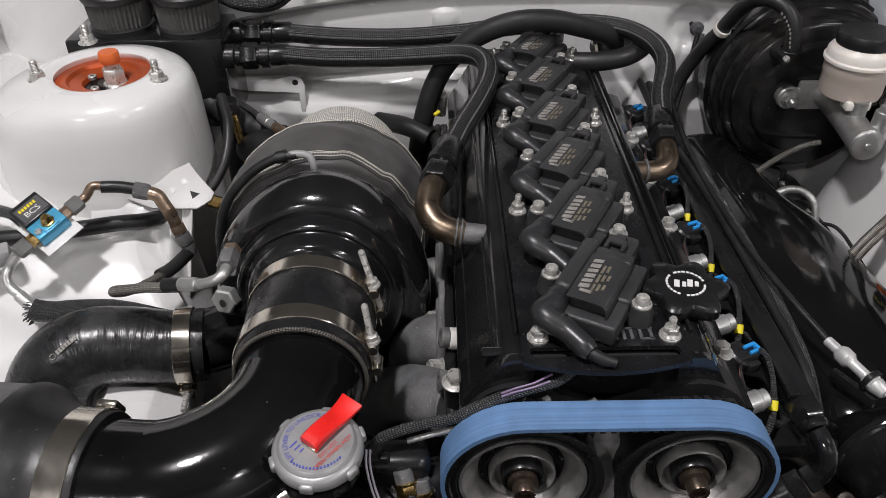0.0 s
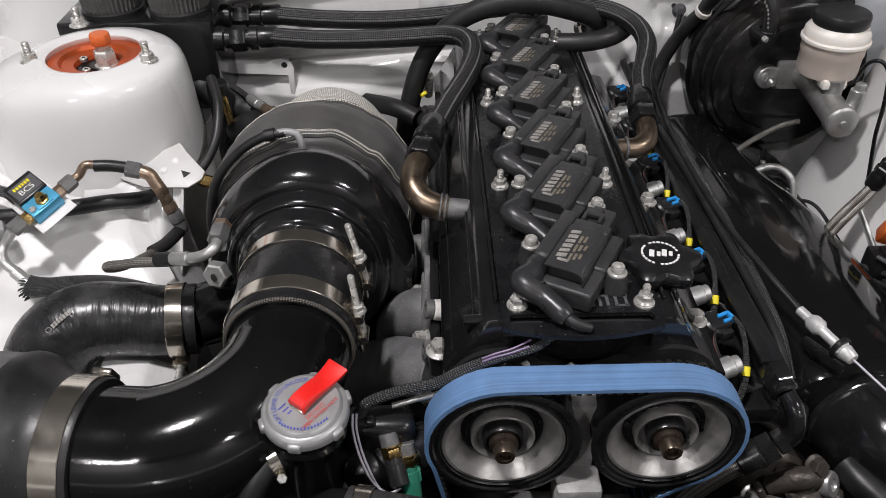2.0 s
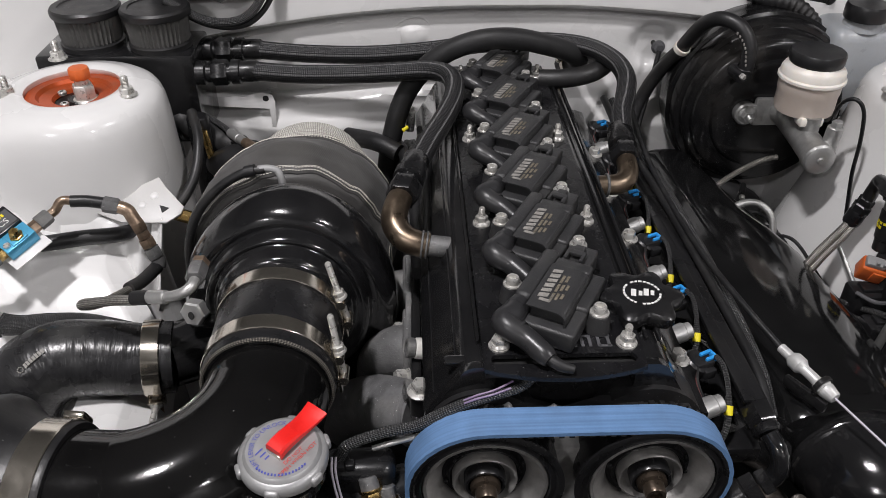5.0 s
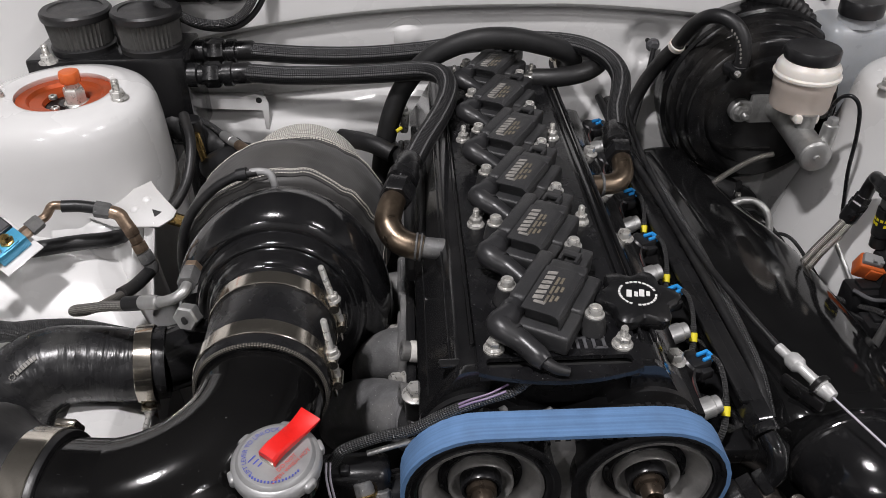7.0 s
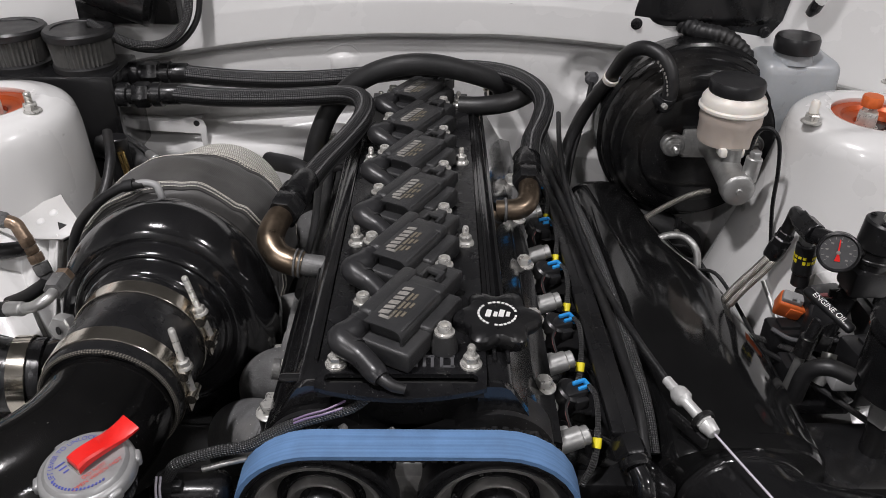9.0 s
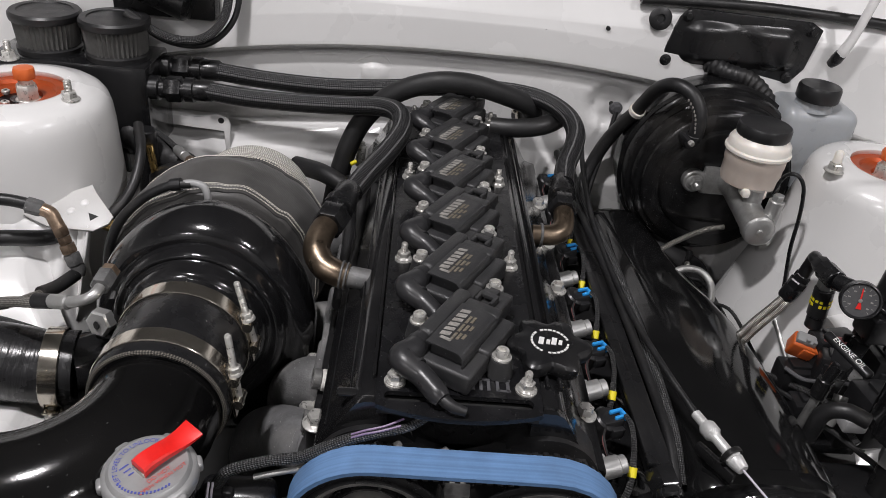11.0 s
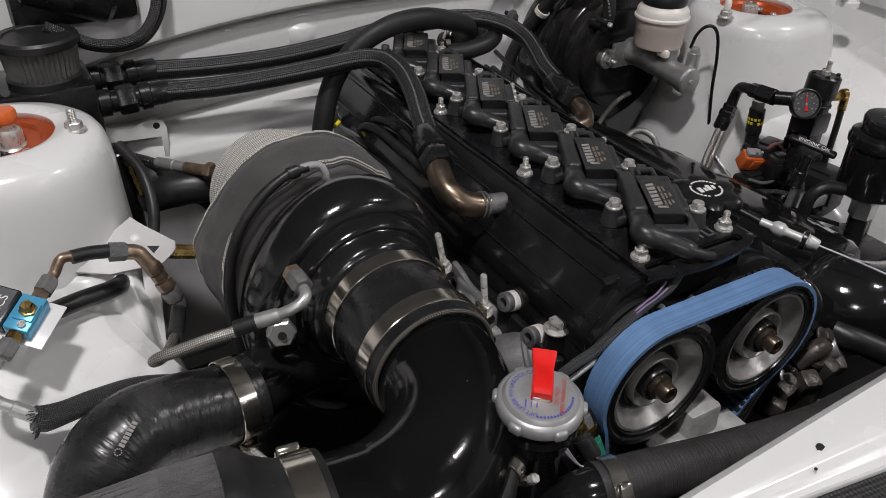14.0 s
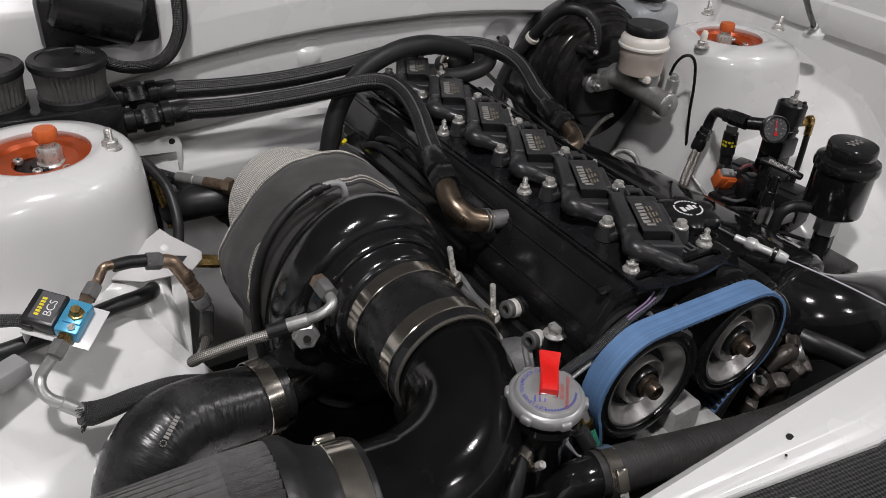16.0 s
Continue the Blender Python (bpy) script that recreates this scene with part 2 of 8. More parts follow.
CAPGREY = surf("printed_cap_metal", (0.36, 0.36, 0.36), 0.4, metal=0.4, vary=0.12, scale=60, bump=0.05)
INKBLUE = surf("blue_ink", (0.08, 0.10, 0.42), 0.5, bump=0)
INKRED = surf("red_ink", (0.60, 0.06, 0.05), 0.5, bump=0)
INKWHITE = surf("white_ink", (0.80, 0.80, 0.78), 0.5, bump=0)
INKDIM = surf("worn_grey_print", (0.26, 0.25, 0.23), 0.6, vary=0.35, scale=400, bump=0)
INKGOLD = surf("faded_gold_print", (0.155, 0.135, 0.10), 0.6, vary=0.45, scale=600, bump=0)
BLANKET = surf("grey_heat_blanket", (0.058, 0.056, 0.054), 0.55, vary=0.40, scale=22, bump=0.0, sheen=0.15, dirt=(0.100, 0.095, 0.086), dirt_amt=0.5)


def twill(m, scale, deep):
    """Fine diagonal weave: a relief of narrow bands."""
    nt = m.node_tree
    tc = nt.nodes.new("ShaderNodeTexCoord")
    wv = nt.nodes.new("ShaderNodeTexWave")
    wv.bands_direction = "DIAGONAL"
    wv.inputs["Scale"].default_value, wv.inputs["Distortion"].default_value = scale, 0.4
    wv.inputs["Detail Scale"].default_value = 3.0
    bp = nt.nodes.new("ShaderNodeBump")
    bp.inputs["Strength"].default_value, bp.inputs["Distance"].default_value = deep, 0.0012
    nt.links.new(tc.outputs["Object"], wv.inputs["Vector"])
    nt.links.new(wv.outputs["Fac"], bp.inputs["Height"])
    nt.links.new(bp.outputs[0], nt.nodes["Principled BSDF"].inputs["Normal"])


twill(BLANKET, 230, 0.07)
THREAD = surf("pale_stitching", (0.60, 0.57, 0.51), 0.8, vary=0.3, scale=500, bump=0.2)
PINKY = surf("violet_wire", (0.20, 0.14, 0.25), 0.5, bump=0)
WIRE = surf("grey_wire", (0.55, 0.52, 0.58), 0.5, bump=0)
CONCRETE = surf("workshop_floor", (0.20, 0.20, 0.195), 0.6, vary=0.2, scale=2, bump=0.1, fine=60)
PLASTER = surf("painted_wall", (0.42, 0.42, 0.415), 0.8, vary=0.06, scale=3, bump=0.04)
# Near-black painted as shade inside holes and deep in the bay.
DARKBAY = surf("unlit_depth_black", (0.010, 0.010, 0.010), 0.7, vary=0.4, scale=20, bump=0.2)
LAMPGLOW = surf("lamp_diffuser", (1.0, 0.97, 0.93), 0.5, bump=0, emit=6.0)
NYLON = braid("black_nylon_braid", (0.008, 0.008, 0.009), (0.15, 0.15, 0.15), 16, 0.005, tracer=6, thread=0.035, rough=0.42)
NYLON_PLAIN = braid("black_mesh_sleeve", (0.008, 0.008, 0.009), (0.10, 0.10, 0.10), 9, 0.0042, bump=1.0, rough=0.3)
MESH = braid("fine_mesh_sleeve", (0.007, 0.007, 0.008), (0.055, 0.055, 0.055), 22, 0.0032, bump=0.7, rough=0.4)
STEELBRAID = braid("stainless_braid", (0.16, 0.15, 0.14), (0.62, 0.60, 0.55), 8, 0.0035, rough=0.35, metal=0.85)
WRAP = braid("fibreglass_wrap", (0.27, 0.26, 0.235), (0.82, 0.80, 0.74), 110, 0.0030, rough=0.9, bump=1.0)
PERF = braid("carbon_weave", (0.008, 0.008, 0.008), (0.085, 0.085, 0.085), 200, 0.025, rough=0.3)
TIPTAPE = braid("cut_fabric_edge", (0.005, 0.005, 0.005), (0.22, 0.20, 0.17), 4, 0.0045, rough=0.8, bump=0.8)


def wrinkled(name, base, rough=0.27, creases=170, deep=0.55, dust=0.10):
    """Silicone hose with creases along the bend, scuffs and a soft sheen; from the tube's UV (turns, metres)."""
    m = surf(name, base, rough, vary=0.3, scale=60, bump=0.0, rvar=0.1, dirt=(dust, dust, dust * 0.95), dirt_amt=0.35)
    nt = m.node_tree
    p = nt.nodes["Principled BSDF"]
    uv = nt.nodes.new("ShaderNodeUVMap")
    mp = nt.nodes.new("ShaderNodeMapping")
    mp.inputs["Scale"].default_value = (6, creases, 1)
    ns = nt.nodes.new("ShaderNodeTexNoise")
    ns.inputs["Scale"].default_value, ns.inputs["Detail"].default_value = 1.0, 4
    bp = nt.nodes.new("ShaderNodeBump")
    bp.inputs["Strength"].default_value, bp.inputs["Distance"].default_value = deep, 0.0025
    nt.links.new(uv.outputs[0], mp.inputs[0])
    nt.links.new(mp.outputs[0], ns.inputs["Vector"])
    nt.links.new(ns.outputs["Fac"], bp.inputs["Height"])
    nt.links.new(bp.outputs[0], p.inputs["Normal"])
    return m


CREASED = wrinkled("creased_black_silicone", (0.020, 0.020, 0.021), 0.31, 150)
RIBHOSE = wrinkled("ribbed_hose_rubber", (0.036, 0.035, 0.034), 0.55, 420, 0.6, 0.03)
RIBHOSE.node_tree.nodes["Principled BSDF"].inputs["Specular IOR Level"].default_value = 0.25
THERMO = surf("dark_speckled_casting", (0.16, 0.16, 0.163), 0.55, metal=0.1, vary=0.4, scale=70, bump=0.25, dirt=(0.24, 0.235, 0.225), dirt_amt=0.5, specks=0.75)


# ---- shapes ----
def V(*a):
    return Vector(a)


def aim(p, d):
    """A frame at p whose z points along d."""
    return Matrix.Translation(p) @ Vector(d).to_track_quat("Z", "Y").to_matrix().to_4x4()


def box(bm, c, s, m=None, bev=0.0, seg=2):
    r = bmesh.ops.create_cube(bm, size=1)
    vs = r["verts"]
    bmesh.ops.transform(bm, matrix=Matrix.Translation(c) @ Matrix.Diagonal((*s, 1)), verts=vs)
    if bev:
        es = list({e for v in vs for e in v.link_edges})
        out = bmesh.ops.bevel(bm, geom=es, offset=bev, segments=seg, affect="EDGES", profile=0.5)
        vs = list({v for f in out["faces"] for v in f.verts} | {v for v in vs if v.is_valid})
        vs = list(set(vs) | {v for v0 in vs for f in v0.link_faces for v in f.verts})
    if m is not None:
        bmesh.ops.transform(bm, matrix=m, verts=vs)
    return bm


def lathe(bm, prof, m=None, n=32, sx=1.0, sy=1.0, lobes=0, depth=0.0):
    """Turn (radius, height) round z; lobes makes the rim wavy."""
    rings = []
    for r, z in prof:
        if r < 1e-6:
            rings.append([bm.verts.new((0, 0, z))])
        else:
            ring = []
            for k in range(n):
                a = math.tau * k / n
                q = r * (1 + depth * math.cos(lobes * a)) if lobes else r
                ring.append(bm.verts.new((q * math.cos(a) * sx, q * math.sin(a) * sy, z)))
            rings.append(ring)
    for a, b in zip(rings, rings[1:]):
        if len(a) == 1 and len(b) == 1:
            continue
        for k in range(n):
            k2 = (k + 1) % n
            if len(a) == 1:
                bm.faces.new((a[0], b[k], b[k2]))
            elif len(b) == 1:
                bm.faces.new((a[k], a[k2], b[0]))
            else:
                bm.faces.new((a[k], a[k2], b[k2], b[k]))
    if m is not None:
        bmesh.ops.transform(bm, matrix=m, verts=[v for r in rings for v in r])
    return bm


def cyl(bm, p0, p1, r0, r1=None, n=24, bev=0.0):
    p0, p1 = Vector(p0), Vector(p1)
    r1 = r0 if r1 is None else r1
    L = (p1 - p0).length
    b = bev
    prof = [(0, 0), (r0 - b, 0), (r0, b), (r1, L - b), (r1 - b, L), (0, L)] if b else [(0, 0), (r0, 0), (r1, L), (0, L)]
    return lathe(bm, prof, aim(p0, p1 - p0), n)


def ring(bm, p, d, r_in, r_out, h, n=40, bev=0.0006):
    """A flat band round an axis."""
    pr = [(r_in, -h / 2), (r_out - bev, -h / 2), (r_out, -h / 2 + bev), (r_out, h / 2 - bev), (r_out - bev, h / 2), (r_in, h / 2), (r_in, -h / 2)]
    return lathe(bm, pr, aim(p, d), n)


def curve_pts(pts, sub=8):
    """A smooth line through the points (Catmull-Rom)."""
    P = [Vector(p) for p in pts]
    if len(P) == 2:
        return [P[0].lerp(P[1], k / sub) for k in range(sub + 1)]
    P = [P[0] * 2 - P[1]] + P + [P[-1] * 2 - P[-2]]
    out = []
    for i in range(1, len(P) - 2):
        a, b, c, d = P[i - 1:i + 3]
        for k in range(sub):
            t = k / sub
            out.append(0.5 * (2 * b + (c - a) * t + (2 * a - 5 * b + 4 * c - d) * t * t + (3 * b - a - 3 * c + d) * t ** 3))
    out.append(P[-2])
    return out


def tube(bm, pts, r, n=14, sub=8, cap=True, flat=1.0):
    """A round tube along a smooth line; r is a number, or one radius for each point. UV: turns, metres."""
    C = curve_pts(pts, sub)
    rs = [r] * len(C) if isinstance(r, (int, float)) else [float(q) for q in np.interp(np.linspace(0, len(r) - 1, len(C)), range(len(r)), r)]
    uvl = bm.loops.layers.uv.verify()
    up, rings, d, ds = None, [], 0.0, []
    for i, c in enumerate(C):
        t = (C[min(i + 1, len(C) - 1)] - C[max(i - 1, 0)]).normalized()
        if up is None:
            up = V(0, 0, 1) if abs(t.z) < 0.9 else V(0, 1, 0)
        up = (up - t * up.dot(t)).normalized()
        side = t.cross(up)
        d += (c - C[i - 1]).length if i else 0
        ds.append(d)
        rings.append([bm.verts.new(c + rs[i] * (math.cos(math.tau * k / n) * up * flat + math.sin(math.tau * k / n) * side)) for k in range(n)])
    for i in range(len(rings) - 1):
        for k in range(n):
            k2 = (k + 1) % n
            f = bm.faces.new((rings[i][k], rings[i + 1][k], rings[i + 1][k2], rings[i][k2]))
            for lp, uvv in zip(f.loops, ((k / n, ds[i]), (k / n, ds[i + 1]), ((k + 1) / n, ds[i + 1]), ((k + 1) / n, ds[i]))):
                lp[uvl].uv = uvv
    if cap:
        bm.faces.new(rings[0])
        bm.faces.new(list(reversed(rings[-1])))
    return bm


def prism(bm, outline, z0, z1, m=None, bev=0.0, holes=None):
    """A flat plate of an outline, from z0 up to z1."""
    lo = [bm.verts.new((x, y, z0)) for x, y in outline]
    hi = [bm.verts.new((x, y, z1)) for x, y in outline]
    n = len(outline)
    faces = [bm.faces.new(list(reversed(lo))), bm.faces.new(hi)]
    for k in range(n):
        faces.append(bm.faces.new((lo[k], lo[(k + 1) % n], hi[(k + 1) % n], hi[k])))
    vs = lo + hi
    if bev:
        es = [e for e in faces[1].edges]
        out = bmesh.ops.bevel(bm, geom=es, offset=bev, segments=2, affect="EDGES", profile=0.5)
        vs = list({v for f in out["faces"] for v in f.verts} | {v for v in vs if v.is_valid})
        vs = list(set(vs) | {v for v0 in vs for f in v0.link_faces for v in f.verts})
    if m is not None:
        bmesh.ops.transform(bm, matrix=m, verts=vs)
    return bm


def grid(bm, fn, nu, nv):
    """A sheet whose corners come from fn(u, v), u and v from 0 to 1."""
    uvl = bm.loops.layers.uv.verify()
    vs = [[bm.verts.new(fn(i / nu, j / nv)) for j in range(nv + 1)] for i in range(nu + 1)]
    for i in range(nu):
        for j in range(nv):
            f = bm.faces.new((vs[i][j], vs[i + 1][j], vs[i + 1][j + 1], vs[i][j + 1]))
            for lp, q in zip(f.loops, ((i, j), (i + 1, j), (i + 1, j + 1), (i, j + 1))):
                lp[uvl].uv = (q[0] / nu, q[1] / nv)
    return bm


def hexa(bm, p, d, r, h, flange=0.0, stud=0.0):
    """A hexagon bolt head or nut on p, with a washer flange and the end of a stud where asked for."""
    z = 0.0
    m = aim(p, d)
    if flange:
        lathe(bm, [(0, 0), (flange, 0), (flange, 0.0012), (r * 1.05, 0.0028), (0, 0.0028)], m, 24)
        z = 0.002
    lathe(bm, [(0, z), (r, z), (r, z + h * 0.85), (r * 0.86, z + h), (0, z + h)], m, 6)
    if stud:
        s = r * 0.52
        prof = [(0, z)]
        k = max(3, int(stud / 0.0016))
        for i in range(k):
            zz = z + h + stud * i / k
            prof += [(s, zz), (s * 0.86, zz + stud / k * 0.5)]
        prof += [(s * 0.7, z + h + stud), (0, z + h + stud)]
        lathe(bm, prof, m, 12)
    return bm


def NB():
    return bmesh.new()


def part(name, bm, material, parent=None, label="", solid=0.0, angle=38):
    bmesh.ops.recalc_face_normals(bm, faces=bm.faces)
    me = bpy.data.meshes.new(name)
    bm.to_mesh(me)
    bm.free()
    me.materials.append(material)
    me.shade_smooth()
    me.set_sharp_from_angle(angle=radians(angle))
    ob = new(name, me)
    if parent is not None:
        ob.parent = parent
        if parent.type == "EMPTY":
            ob.matrix_parent_inverse = Matrix.Translation(-parent.location)
    if solid:
        md = ob.modifiers.new("thickness", "SOLIDIFY")
        md.thickness, md.offset = solid, -1
    if label:
        ob["label"] = label
    return ob


def thing(name, label, category, at=(0, 0, 0), group="", kind=""):
    e = new(name)
    e.empty_display_size = 0.02
    e.location = at
    return tagged(e, label, category, group, kind)


def text_bm(words, size, m, bend=0.0, align="CENTER", thick=0.0):
    """Letters of the built-in font as flat faces; bend lays them round a circle of that radius."""
    cu = bpy.data.curves.new("letters", "FONT")
    cu.body, cu.size, cu.align_x, cu.align_y, cu.extrude = words, size, align, "CENTER", thick
    tmp = bpy.data.objects.new("letters", cu)
    scene.collection.objects.link(tmp)
    me = bpy.data.meshes.new_from_object(tmp.evaluated_get(bpy.context.evaluated_depsgraph_get()))
    bm = bmesh.new()
    bm.from_mesh(me)
    bpy.data.objects.remove(tmp)
    bpy.data.curves.remove(cu)
    bpy.data.meshes.remove(me)
    if bend:
        for v in bm.verts:
            a = math.pi / 2 - v.co.x / bend
            r = bend + v.co.y
            v.co = Vector((r * math.cos(a), r * math.sin(a), v.co.z))
    bmesh.ops.transform(bm, matrix=m, verts=bm.verts)
    return bm


def worm_clamp(parent, p, d, r, w=0.012, screw=(0, 0, 1), mat=None, tbolt=False, name="clamp", flip=1):
    """A steel band round a hose with its screw housing, or with a T-bolt."""
    d, s = Vector(d).normalized(), Vector(screw).normalized()
    s = (s - d * s.dot(d)).normalized()
    t = d.cross(s) * flip
    band = part(name, ring(NB(), p, d, r, r + 0.0014, w), mat or STEEL, parent, "polished stainless steel band clamp")
    q = Vector(p) + s * (r + 0.004)
    if not tbolt:
        hb = NB()
        box(hb, (0, 0, 0), (w * 0.8, 0.020, 0.0065), Matrix.Translation(q) @ Matrix((d, t, s)).transposed().to_4x4(), bev=0.002)
        part("screw_housing", hb, mat or STEEL, band)
        sb = NB()
        hexa(sb, q + t * 0.011, t, 0.004, 0.006)
        part("screw", sb, ZINC, band)
    else:
        tb = NB()
        for e in (-0.012, 0.012):
            cyl(tb, q + t * e - d * w * 0.5, q + t * e + d * w * 0.5, 0.0045, n=14)
            box(tb, (0, 0, 0), (w * 0.9, 0.014, 0.0025), Matrix.Translation(q + t * e * 1.6 - s * 0.004) @ Matrix((d, t, s)).transposed().to_4x4(), bev=0.0008)
        part("trunnion", tb, STEEL, band)
        sb = NB()
        hexa(sb, q + t * 0.016, t, 0.0058, 0.006, flange=0.007, stud=0.032)
        cyl(sb, q - t * 0.018, q + t * 0.02, 0.003, n=12)
        part("t_bolt", sb, ZINC, band)
    return band


def fitting(parent, p, d, r, L, name="hose_fitting", mat=None):
    """A screwed hose end: a hexagon, a collar and a sleeve."""
    d = Vector(d).normalized()
    b = NB()
    m = aim(p, d)
    lathe(b, [(0, 0), (r * 1.02, 0), (r * 1.12, L * 0.04), (r * 1.12, L * 0.3), (r * 1.0, L * 0.34), (0, L * 0.34)], m, 6)
    lathe(b, [(r * 0.82, L * 0.34), (r * 0.82, L * 0.4), (r * 1.05, L * 0.42), (r * 1.05, L * 0.6), (r * 0.9, L * 0.62), (r * 0.9, L * 0.96), (r * 0.8, L), (0, L)], m, 24)
    return part(name, b, mat or SATIN, parent)

# ---- workshop and car body ----
def slab(name, c, s, mat, label, bev=0.0):
    return tagged(part(name, box(NB(), c, s, bev=bev), mat, None), label, "structure", kind="structure")


slab("floor", (0, 1.2, -0.05), (7, 8, 0.1), CONCRETE, "grey sealed concrete workshop floor")
# Unseen walls and ceiling, added; their tone sets bounced fill and reflections.
slab("wall_north", (0, 5.25, 1.65), (7, 0.1, 3.3), PLASTER, "plain unseen workshop wall that bounces lamp light")
slab("wall_south", (0, -2.85, 1.65), (7, 0.1, 3.3), PLASTER, "plain unseen workshop wall that bounces lamp light")
slab("wall_east", (3.55, 1.2, 1.65), (0.1, 8.2, 3.3), PLASTER, "plain unseen workshop wall that bounces lamp light")
slab("wall_west", (-3.55, 1.2, 1.65), (0.1, 8.2, 3.3), PLASTER, "plain unseen workshop wall that bounces lamp light")
slab("ceiling", (0, 1.2, 3.35), (7, 8.2, 0.1), PLASTER, "plain unseen workshop ceiling that bounces lamp light")
# Housings for the unseen lamps, the two added fill lamps included.
for p, length, width, watts in LAMPS:
    e = thing("unseen_lamp", "unseen white lamp added under the ceiling", "lamp", (p[0], p[1], 3.3), group="ceiling lamps")
    part("lamp_body", box(NB(), (p[0], p[1], 3.19), (length + 0.04, width + 0.04, 0.22), bev=0.01), WHITE, e)
    part("diffuser", box(NB(), (p[0], p[1], 3.0725), (length, width, 0.015), bev=0.004), LAMPGLOW, e)


def tower(cx, side, top, flare=0.0):
    """A strut tower: flat top with a round hole, soft shoulder and flaring wall, as one pressed sheet."""
    cy, hole = 0.838, 0.0535
    b = NB()
    prof = [(hole, top - 0.012), (hole, top - 0.002), (hole + 0.004, top), (hole + 0.012, top + 0.002), (hole + 0.018, top), (0.077, top - 0.0012), (0.086, top - 0.004), (0.0925, top - 0.0085), (0.0970, top - 0.0155), (0.0998, top - 0.026), (0.1018, top - 0.045), (0.1035, top - 0.09), (0.107, top - 0.16), (0.113, top - 0.26), (0.12, top - 0.36)]
    n, rings = 72, []
    for r, z in prof:
        row = []
        for k in range(n):
            a = math.tau * k / n
            dx, dy = math.cos(a), math.sin(a)
            q = r
            if r > 0.09:
                f = (r - 0.09) / 0.03
                w = max(0.0, -dy) ** 2 * min(1, f)
                sq = (abs(dx) ** 3 + abs(dy) ** 3) ** (-1 / 3)
                q = r * (1 + (sq - 1) * 0.25 * min(1, f)) * (1 + 0.05 * w)
                if dx * side > 0:
                    q *= 1 + 0.9 * (dx * side) ** 2 * min(1, f)
                q *= 1 + flare * max(0.0, top - 0.05 - z) / 0.2 * (0.35 + 0.65 * max(0.0, -dx * side))
            row.append(b.verts.new((cx + q * dx, cy + q * dy, z)))
        rings.append(row)
    for a, c in zip(rings, rings[1:]):
        for k in range(n):
            b.faces.new((a[k], a[(k + 1) % n], c[(k + 1) % n], c[k]))
    return b


for cx, side, top, nm, stud_at, nut in ((-0.375, -1, 0.9165, "strut_tower_1", ((-0.306, 0.815), (-0.441, 0.818), (-0.423, 0.926)), (-0.363, 0.837)), (0.677, 1, 0.912, "strut_tower_2", ((0.586, 0.814), (0.790, 0.830), (0.742, 0.945)), (0.661, 0.834))):
    tw = thing(nm, "white painted strut tower with an open round top", "strut tower", (cx, 0.838, 0.54), kind="structure")
    part("tower_shell", tower(cx, side, top, 0.42 if cx > 0 else 0.0), WHITE, tw, solid=0.002)
    for dx, dy, dz in ((0.018, -0.0935, -0.020), (0.078, -0.058, -0.022), (0.0955, -0.022, -0.026), (-0.05, -0.080, -0.022)) if cx < 0 else ((-0.030, -0.088, -0.022), (-0.085, -0.040, -0.024)):
        b = NB()
        lathe(b, [(0.0075, -0.0012), (0.0060, 0.0002), (0.0035, 0.0012), (0, 0.0015)], aim((cx + dx, 0.838 + dy, top + dz), (dx, dy, 0.045)), 20)
        part("pressed_dimple", b, WHITE, tw)
    sm = thing("strut_mount", "orange camber plate with a central strut nut in the tower", "strut mount", (cx, 0.838, top - 0.903 + 0.885), group="strut mounts")
    b = NB()
    lathe(b, [(0.024, -0.004), (0.060, -0.004), (0.060, 0.004), (0.053, 0.007), (0.042, 0.007), (0.039, 0.003), (0.026, 0.001), (0.024, -0.004)], Matrix.Translation((cx, 0.838, top - 0.903 + 0.8885)), 48)
    part("camber_plate", b, ORANGE, sm)
    b = NB()
    lathe(b, [(0, 0), (0.040, 0), (0.040, 0.003), (0.030, 0.003), (0.028, 0.006), (0.016, 0.005), (0.014, 0.009), (0, 0.009)], Matrix.Translation((0.5 * nut[0] + 0.5 * cx, 0.5 * nut[1] + 0.419, top - 0.903 + 0.879)), 32)
    part("bearing", b, SATIN, sm)
    b = NB()
    hexa(b, (nut[0], nut[1], top - 0.903 + 0.886), (0, 0, 1), 0.0125, 0.018, flange=0.015)
    cyl(b, (nut[0], nut[1], top - 0.903 + 0.90), (nut[0], nut[1], top - 0.903 + 0.916), 0.008, n=20)
    part("strut_nut", b, ZINC, sm)
    b = NB()
    lathe(b, [(0, 0), (0.0108, 0), (0.0116, 0.0015), (0.0116, 0.010), (0.0104, 0.0125), (0, 0.0128)], Matrix.Translation((nut[0], nut[1], top - 0.903 + 0.913)), 60, lobes=8, depth=0.03)
    part("adjuster_knob", b, ORANGE_PL, sm, "bright orange adjuster knob")
    for ox, oy in ((-0.016, -0.028), (0.012, -0.034), (0.034, -0.022), (0.036, 0.014), (-0.03, 0.012)):
        b = NB()
        lathe(b, [(0.0022, 0.002), (0.0045, 0.002), (0.005, 0.0055), (0.0042, 0.0065), (0.0022, 0.0065)], Matrix.Translation((nut[0] + ox, nut[1] + oy * 0.8, top - 0.903 + 0.886)), 16)
        part("cap_screw", b, ZINC, sm)
    for sx, sy in stud_at:
        b = NB()
        hexa(b, (sx, sy, top - 0.903 + 0.901), (0, 0, 1), 0.0085, 0.008, flange=0.0115, stud=0.013)
        part("stud_nut", b, ZINC, sm)
        if cx > 0 and sx < 0.62:
            b = NB()
